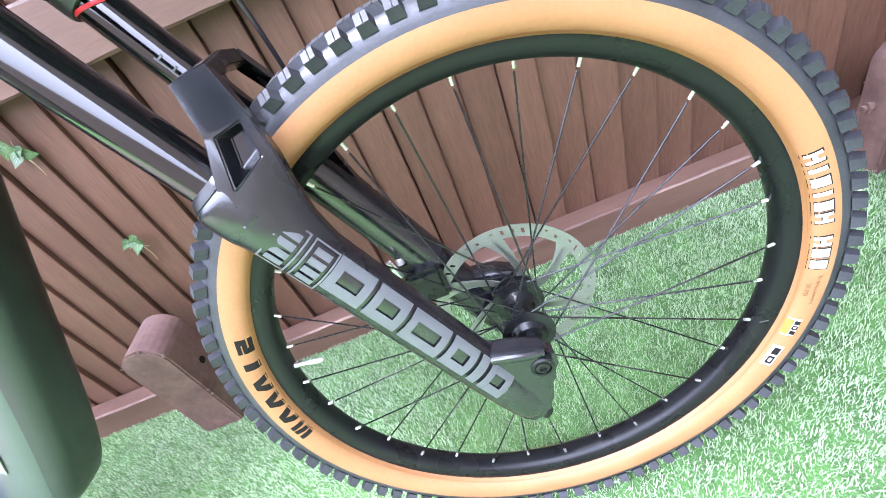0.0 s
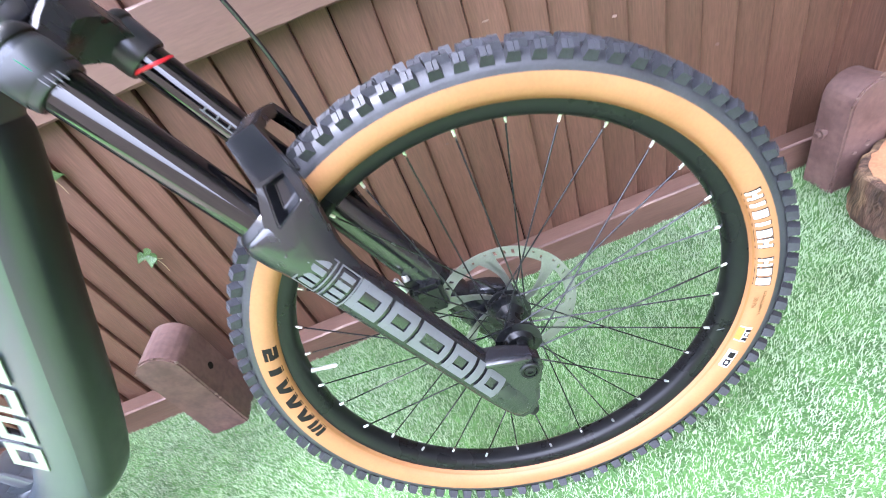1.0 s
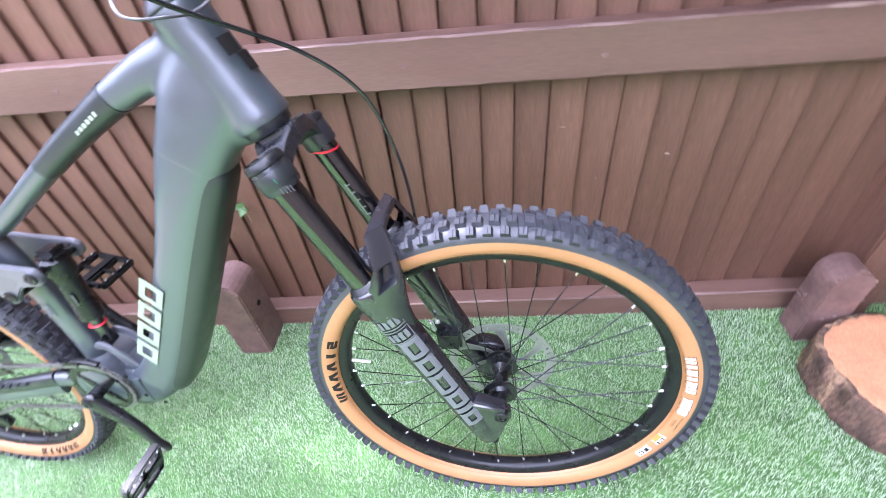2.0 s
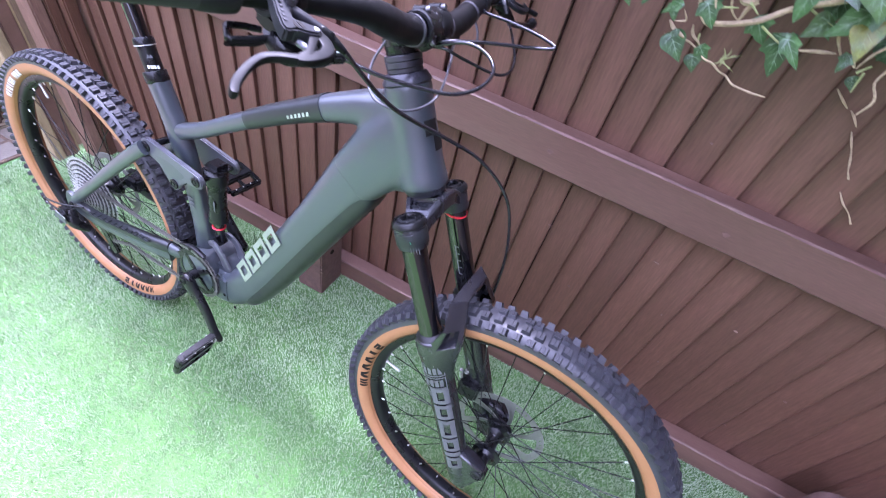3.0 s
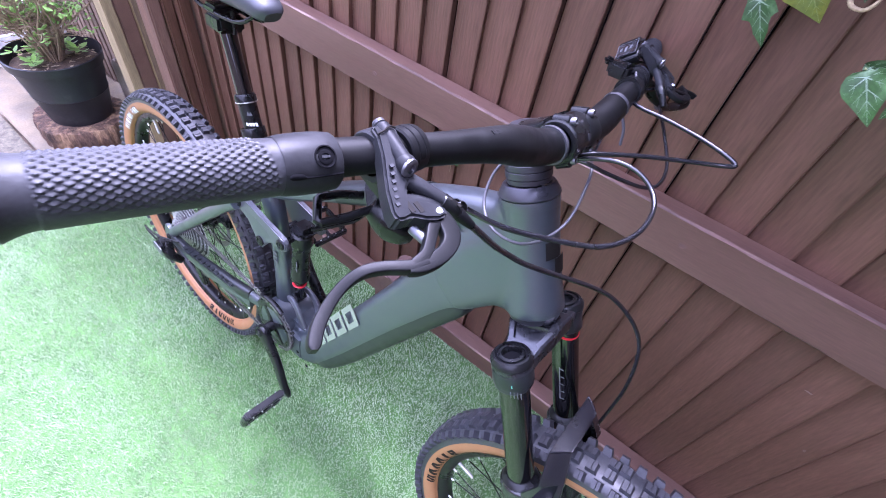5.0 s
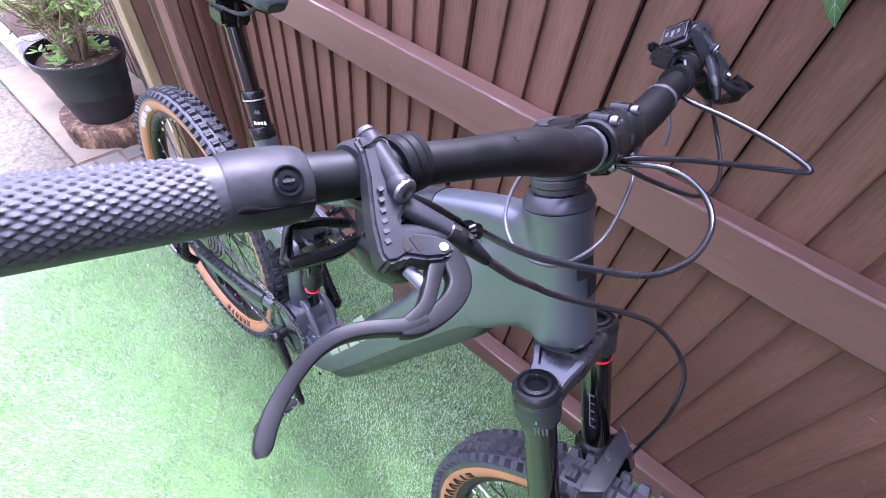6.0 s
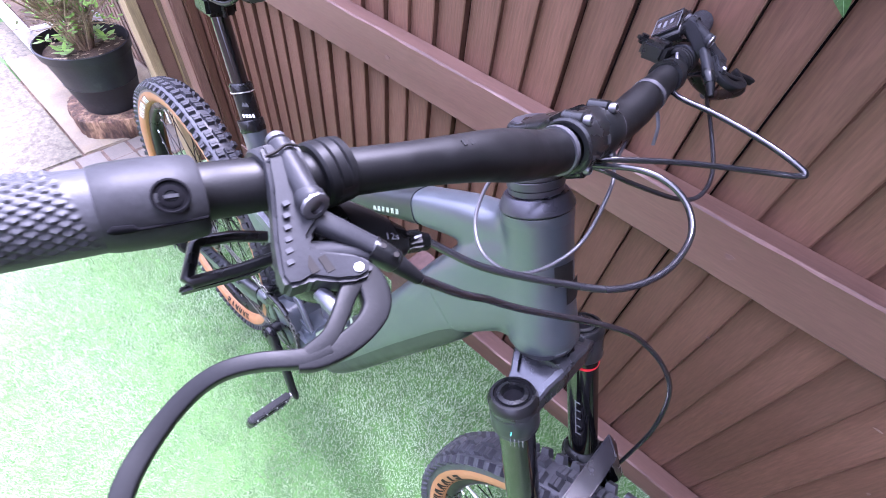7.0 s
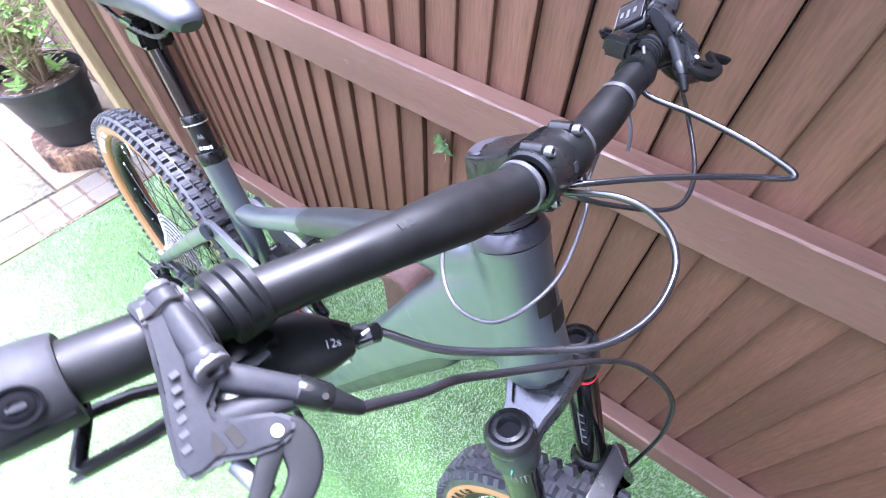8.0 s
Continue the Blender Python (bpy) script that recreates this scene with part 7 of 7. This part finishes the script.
def brake(sgn):
    s = -sgn  # the right-hand lever is the pattern; the left one is its mirror

    def P(y, v, n=0.0):
        return lv(y * s - (0.045 if s < 0 else 0.0), v, n)

    inward = 0.045 if s < 0 else 0.0
    yc = -0.2445
    c = bar_at(yc * s - inward)

    def height(v):
        """The body's top falls from the clamp to the pivot."""
        return float(np.interp(v, [-0.014, -0.006, 0.004, 0.014, 0.026, 0.036, 0.052], [0.0105, 0.0122, 0.0105, 0.0060, 0.0025, 0.0012, 0.0022]))

    shape = [(-0.2505, -0.013), (-0.2525, -0.005), (-0.2565, 0.006), (-0.2600, 0.014), (-0.2640, 0.0225), (-0.2688, 0.0352), (-0.2686, 0.0400), (-0.2640, 0.0418), (-0.2592, 0.0414), (-0.2518, 0.0472), (-0.2436, 0.0509), (-0.2380, 0.0506), (-0.2350, 0.0470),
             (-0.2379, 0.0414), (-0.2445, 0.0364), (-0.2500, 0.0330), (-0.2522, 0.0300), (-0.2512, 0.0262), (-0.2445, 0.0222), (-0.2405, 0.018), (-0.2385, 0.008), (-0.2372, -0.004), (-0.2370, -0.013)]
    body = plate([(y * s - inward, v) for y, v in shape], (0, 1, 0), LV_D, LV_O, 0.013, 0.0016)
    for vert in body.verts:
        v = (vert.co - LV_O).dot(LV_D)
        vert.co += LV_N * (height(v) + 0.0113 - 0.0065)
    ring_ = lathe([(-0.0078, 0.0112), (-0.0078, 0.0148), (-0.0066, 0.0158), (0.0066, 0.0158), (0.0078, 0.0148), (0.0078, 0.0112)], c, (0, 1, 0), 32)
    lever = part("brake_lever", joined(body, ring_), MASTER, bike, "matt black hydraulic brake lever")
    part("clamp_boss", joined(rod(P(-0.2425, -0.0135, 0.0085), P(-0.2446, 0.0140, 0.0078), 0.0049, 18, bevel=0.0015), lathe([(-0.003, 0.0049), (0, 0.0060), (0.003, 0.0060), (0.004, 0.0053), (0.004, 0.0)], P(-0.2447, 0.0135, 0.0075), LV_D, 20)), MASTER, lever)
    part("clamp_pin", rod(P(-0.2425, -0.0130, 0.0085), P(-0.2423, -0.0165, 0.0087), 0.0040, 14, bevel=0.001), ZIP, lever)
    part("clamp_bolt", bolt(P(-0.2448, 0.0172, 0.0078), LV_D + LV_N * 0.35, 0.0060, 0.0026), DARK_STEEL, lever, "steel star bolt")
    part("clamp_split", sweep([P(-0.2520, -0.0062, 0.0122), P(-0.2475, -0.0062, 0.0132), P(-0.2430, -0.0070, 0.0145), P(-0.2385, -0.0062, 0.0128)], [(0.0006, 0.0006)] * 4, 8, None), INK, lever)
    part("pivot_pin", lathe([(0, 0.0), (0, 0.0020), (0.0010, 0.0020), (0.0014, 0.0015), (0.0014, 0)], P(-0.2418, 0.0464, 0.0018), LV_N, 18), WHITE, lever, "white pivot pin")
    part("hose_port", joined(sweep([P(-0.2440, 0.0195, -0.001), P(-0.2385, 0.0262, -0.002), P(-0.2270, 0.0405, -0.0055)], [(0.0040, 0.0050), (0.0042, 0.0046), (0.0044, 0.0044)], 14, tuple(LV_N), 3.0, n=3),
                             sweep([P(-0.2530, 0.0300, -0.0065), P(-0.2420, 0.0345, -0.0075), P(-0.2275, 0.0420, -0.0080)], [(0.0058, 0.0058), (0.0056, 0.0056), (0.0044, 0.0044)], 16, None)), MASTER, lever)
    part("hose_collar", sweep([P(-0.2285, 0.0388, -0.0058), P(-0.2278, 0.0396, -0.006), P(-0.2215, 0.0490, -0.0082), P(-0.2208, 0.0500, -0.0086)], [0.0050, 0.0058, 0.0056, 0.0046], 18, None, n=1), BLACK, lever)
    # two black dots painted for the shade in the collar's holes
    for off in (0.004, -0.002):
        part("collar_hole", lathe([(0, 0), (0, 0.0013), (0.0008, 0.0013), (0.0008, 0)], P(-0.2245 + off * 0.4, 0.0445 + off, -0.0015), LV_N, 10), INK, lever)
    part("hose_boot", sweep([P(-0.2212, 0.0492, -0.0085), P(-0.2190, 0.0528, -0.0096), P(-0.2135, 0.0605, -0.0130)], [0.0046, 0.0042, 0.0030], 14, None, n=3), LEVER, lever)
    N3 = tuple(LV_N)
    arms = [([(-0.2405, 0.0455), (-0.2385, 0.0500), (-0.2395, 0.0570), (-0.2435, 0.0632), (-0.2515, 0.0670), (-0.2620, 0.0682), (-0.2720, 0.0668), (-0.2780, 0.0640)], [0.0044, 0.0058, 0.0062, 0.0056, 0.0049, 0.0045, 0.0042, 0.0036]),
            ([(-0.2420, 0.0475), (-0.2500, 0.0525), (-0.2570, 0.0578), (-0.2650, 0.0628), (-0.2740, 0.0645)], [0.0042, 0.0038, 0.0034, 0.0034, 0.0038]),
            ([(-0.2665, 0.0662), (-0.2760, 0.0640), (-0.2880, 0.0568), (-0.2980, 0.0528), (-0.3070, 0.0522), (-0.3165, 0.0546), (-0.3260, 0.0592), (-0.3330, 0.0640), (-0.3380, 0.0690), (-0.3395, 0.0712)], [0.0030, 0.0033, 0.0031, 0.0030, 0.0030, 0.0031, 0.0033, 0.0034, 0.0032, 0.0018])]
    drop = [-0.265, -0.276, -0.288, -0.298, -0.307, -0.3165, -0.326][::-1], [-0.0045, -0.0060, -0.0080, -0.0098, -0.0130, -0.0160, -0.0175][::-1]
    blade = joined(*[sweep([P(y, v, float(np.interp(y, *drop))) for y, v in line], [(0.0034, h) for h in half_], 20, N3, 7, n=4) for line, half_ in arms])
    part("lever_blade", blade, LEVER, lever, "long curved lever blade with a slot")
    part("push_rod", rod(P(-0.2560, 0.0440, -0.010), P(-0.2545, 0.0600, -0.0075), 0.0032, 14, bevel=0.0006), FRAME_LIGHT, lever, "grey reach screw")
    for k in range(6):
        q = 0.0125 + 0.0040 * k
        part("body_mark", plate([(-0.0013, -0.0010), (0.0013, -0.0010), (0.0013, 0.0010), (-0.0013, 0.0010)], (0, 1, 0), LV_D, P(-0.2540 - 0.0019 * k, q, height(q) + 0.0010), 0.0010), BODY_PRINT, lever)
    for k in range(2):
        part("body_mark", plate([(-0.0016, -0.0036), (0.0016, -0.0036), (0.0016, 0.0036), (-0.0016, 0.0036)], (0, 1, 0), LV_D, P(-0.2570 + 0.0052 * k, 0.0365 + 0.0024 * k, 0.0016), 0.0007), INK, lever)
    part("clamp_ring", lathe([(0, 0.0112), (0, 0.0142), (0.0012, 0.0153), (0.005, 0.0153), (0.0058, 0.0140), (0.0066, 0.0151), (0.0105, 0.0151), (0.0113, 0.0138), (0.0121, 0.0148), (0.0155, 0.0142), (0.0160, 0.0112)], bar_at(-0.2310 * s - inward), (0, s, 0), 36), LEVER, lever)
    return lever


brake(-1)
brake(1)
# right-hand gear shifter under the bar
sh = part("gear_shifter", joined(sweep([lv(-0.238, 0.004, -0.034), lv(-0.222, 0.014, -0.041), lv(-0.203, 0.026, -0.045), lv(-0.188, 0.034, -0.046)], [(0.012, 0.016), (0.013, 0.019), (0.0115, 0.015), (0.007, 0.008)], 18, ref=tuple(LV_N), power=3),
                                   block((-0.017, -0.012, -0.010), (0.020, 0.012, 0.010), 0.005, m=pose(*lv(-0.230, 0.000, -0.030), 0, 23, 0))), MATT, bike, "black gear shifter under the bar")
loop = [lv(y, v, -0.030) for y, v in ((-0.254, 0.0060), (-0.2665, -0.0005), (-0.2790, -0.0040), (-0.2815, -0.0030), (-0.2905, 0.0095), (-0.2895, 0.0112), (-0.272, 0.0145), (-0.254, 0.0165))]
part("shift_paddle", sweep(loop, [(0.0030, 0.0026)] * 8, 10, ref=tuple(LV_N), n=1), MATT, sh, "open black thumb paddle")
part("shift_paddle", plate([(y, v) for y, v in ((-0.2925, 0.0095), (-0.2960, 0.0125), (-0.268, 0.0185), (-0.256, 0.0170), (-0.258, 0.0140), (-0.270, 0.0150))], (0, 1, 0), LV_D, LV_O - LV_N * 0.0215, 0.006, 0.0015), MATT, sh)
part("shifter_pod", sweep([lv(-0.2540, 0.0150, -0.030), lv(-0.2500, 0.0220, -0.031), lv(-0.2460, 0.0300, -0.032), lv(-0.2420, 0.0380, -0.032), lv(-0.2395, 0.0430, -0.032)], [(0.006, 0.006), (0.010, 0.010), (0.011, 0.012), (0.009, 0.010), (0.005, 0.006)], 20, ref=tuple(LV_N), power=2.8), MATT, sh, "rounded black pod")
part("cable_barrel", joined(rod(lv(-0.189, 0.0335, -0.045), lv(-0.174, 0.0405, -0.046), 0.0052, 14, bevel=0.001), block((-0.0055, -0.0065, -0.0060), (0.0055, 0.0050, 0.0050), 0.002, m=pose(*lv(-0.1815, 0.0365, -0.0455), 0, 23, -25))), BLACK, sh)
part("barrel_window", plate([(-0.003, -0.0014), (0.003, -0.0014), (0.003, 0.0014), (-0.003, 0.0014)], (0, 0.85, -0.1), (0.6, -0.3, 0.4), lv(-0.1816, 0.0365, -0.0401), 0.0010), WHITE, sh)
lettering("shifter_print", "12s", 0.0056, frame_of(Vector((0.38, 0.86, -0.20)), LV_N.cross(Vector((0.38, 0.86, -0.20))), lv(-0.1991, 0.0316, -0.0334)), FRAME_LIGHT, sh)
part("shifter_clamp", lathe([(-0.005, 0.0112), (-0.005, 0.0134), (0.005, 0.0134), (0.005, 0.0112)], bar_at(-0.222), (0, 1, 0), 28), BLACK, sh)
# left-hand seat-post remote, its thumb paddle, and the motor display
rm = part("post_remote", joined(lathe([(-0.006, 0.0112), (-0.006, 0.0155), (0.006, 0.0155), (0.006, 0.0112)], bar_at(0.222), (0, 1, 0), 24), sweep([bar_at(0.222) + Vector((0.012, 0, -0.008)), Vector((-0.312, 0.240, 0.728)), Vector((-0.300, 0.252, 0.716))], [(0.008, 0.007), (0.010, 0.008), (0.006, 0.006)], 14, None)), BLACK, bike, "black seat-post remote")
part("remote_paddle", sweep([Vector((-0.305, 0.255, 0.712)), Vector((-0.297, 0.290, 0.706)), Vector((-0.292, 0.315, 0.705)), Vector((-0.289, 0.332, 0.708)), Vector((-0.289, 0.341, 0.711))], [(0.0045, 0.006), (0.0045, 0.006), (0.005, 0.007), (0.0085, 0.0095), (0.006, 0.007)], 14, None), BLACK, rm, "black rounded thumb paddle")
DISPLAY = frame_of((-0.319, 0.898, 0.302), (-0.773, -0.062, -0.631), (-0.355, 0.203, 0.772))
dsp = part("display", block((-0.023, -0.017, -0.006), (0.023, 0.017, 0.007), 0.0045, 3, m=DISPLAY), MATT, bike, "small black display with buttons")
part("display_screen", block((-0.017, -0.0125, 0.0068), (0.012, 0.0125, 0.0076), 0.0003, m=DISPLAY), SCREEN, dsp, "dark glass screen")
for a, b, c, d in ((-0.018, -0.0128, 0.012, -0.0119), (-0.018, 0.0119, 0.012, 0.0128), (0.0115, -0.0128, 0.0124, 0.0128)):
    part("screen_line", block((a, b, 0.0077), (c, d, 0.0080), m=DISPLAY), GREY_PRINT, dsp)
for k in range(3):
    part("screen_mark", block((-0.006 - 0.004 * (k % 2), -0.006 + 0.006 * k, 0.0078), (0.002, -0.003 + 0.006 * k, 0.0081), m=DISPLAY), GREY_PRINT, dsp)
part("display_arm", joined(lathe([(-0.006, 0.0125), (-0.006, 0.0165), (0.006, 0.0165), (0.006, 0.0125)], bar_at(0.152), (0, 1, 0), 24), block((-0.014, -0.010, -0.012), (0.012, 0.016, 0.006), 0.004, m=pose(-0.346, 0.163, 0.762))), BLACK, dsp)
part("display_button", block((-0.006, -0.006, -0.005), (0.006, 0.006, 0.004), 0.003, m=pose(-0.364, 0.168, 0.764, 0, 10, 40)), MATT, dsp)
for y in (0.118, 0.040):
    part("cable_tie", lathe([(-0.0022, 0.0155 if y > 0.1 else 0.0178), (-0.0022, 0.0168 if y > 0.1 else 0.0190), (0.0022, 0.0168 if y > 0.1 else 0.0190), (0.0022, 0.0155 if y > 0.1 else 0.0178)], bar_at(y), bar_at(y + 0.01) - bar_at(y - 0.01), 28), ZIP, bar, "grey cable tie")
part("cable_tie", lathe([(-0.0022, 0.0172), (-0.0022, 0.0190), (0.0022, 0.0190), (0.0022, 0.0172)], bar_at(-0.036), (0, 1, 0), 28), ZIP, bar, "grey cable tie")
part("tie_tail", sweep([bar_at(0.118) + Vector((0.014, 0, -0.008)), bar_at(0.116) + Vector((0.022, 0, -0.020)), bar_at(0.114) + Vector((0.026, 0, -0.036))], [(0.0018, 0.0007)] * 3, 6, None), ZIP, bar)
# hoses and cables
for name, pts, r, mat in (
        ("front_brake_hose", [lv(-0.2135, 0.0605, -0.0130), (-0.277, -0.180, 0.706), (-0.275, -0.155, 0.685), (-0.263, -0.120, 0.659), (-0.225, -0.040, 0.613), (-0.200, 0.000, 0.585), (-0.169, 0.030, 0.546), (-0.147, 0.050, 0.499), (-0.132, 0.070, 0.418), (-0.128, 0.083, 0.336), (-0.128, 0.082, 0.22), (-0.118, 0.066, 0.13), (-0.115, 0.052, 0.10)], 0.0026, CABLE),
        ("gear_cable", [lv(-0.174, 0.0405, -0.046), (-0.283, -0.155, 0.706), (-0.248, -0.115, 0.695), (-0.223, -0.085, 0.692), (-0.210, -0.050, 0.697), (-0.212, -0.015, 0.706), (-0.226, 0.004, 0.715), (-0.246, 0.008, 0.722), (-0.268, 0.006, 0.722), (-0.294, 0.004, 0.712), (-0.318, 0.004, 0.700)], 0.0024, CABLE),
        ("rear_brake_hose", [(-0.318, 0.010, 0.704), (-0.298, 0.010, 0.714), (-0.256, 0.050, 0.720), (-0.211, 0.090, 0.723), (-0.184, 0.104, 0.728), (-0.179, 0.108, 0.731), (-0.190, 0.112, 0.734), (-0.219, 0.120, 0.737), (-0.261, 0.130, 0.738), (-0.306, 0.138, 0.738), (-0.315, 0.18, 0.742), (-0.300, 0.212, 0.745)], 0.0025, CABLE),
        ("remote_cable", [(-0.300, 0.245, 0.716), (-0.290, 0.225, 0.712), (-0.273, 0.200, 0.704), (-0.242, 0.150, 0.685), (-0.234, 0.110, 0.676), (-0.245, 0.080, 0.677), (-0.275, 0.030, 0.696), (-0.293, 0.008, 0.706), (-0.318, 0.006, 0.702)], 0.0022, CABLE),
        ("display_wire", [(-0.328, 0.168, 0.762), (-0.318, 0.155, 0.752), (-0.312, 0.135, 0.742), (-0.312, 0.100, 0.722), (-0.300, 0.045, 0.700), (-0.286, 0.018, 0.690), (-0.278, -0.014, 0.656), (-0.282, -0.050, 0.644), (-0.294, -0.084, 0.645), (-0.322, -0.092, 0.648), (-0.348, -0.076, 0.657), (-0.357, -0.058, 0.680), (-0.350, -0.045, 0.705)], 0.0017, ZIP)):
    part(name, sweep(pts, r, 10, None, n=6), mat, bike)
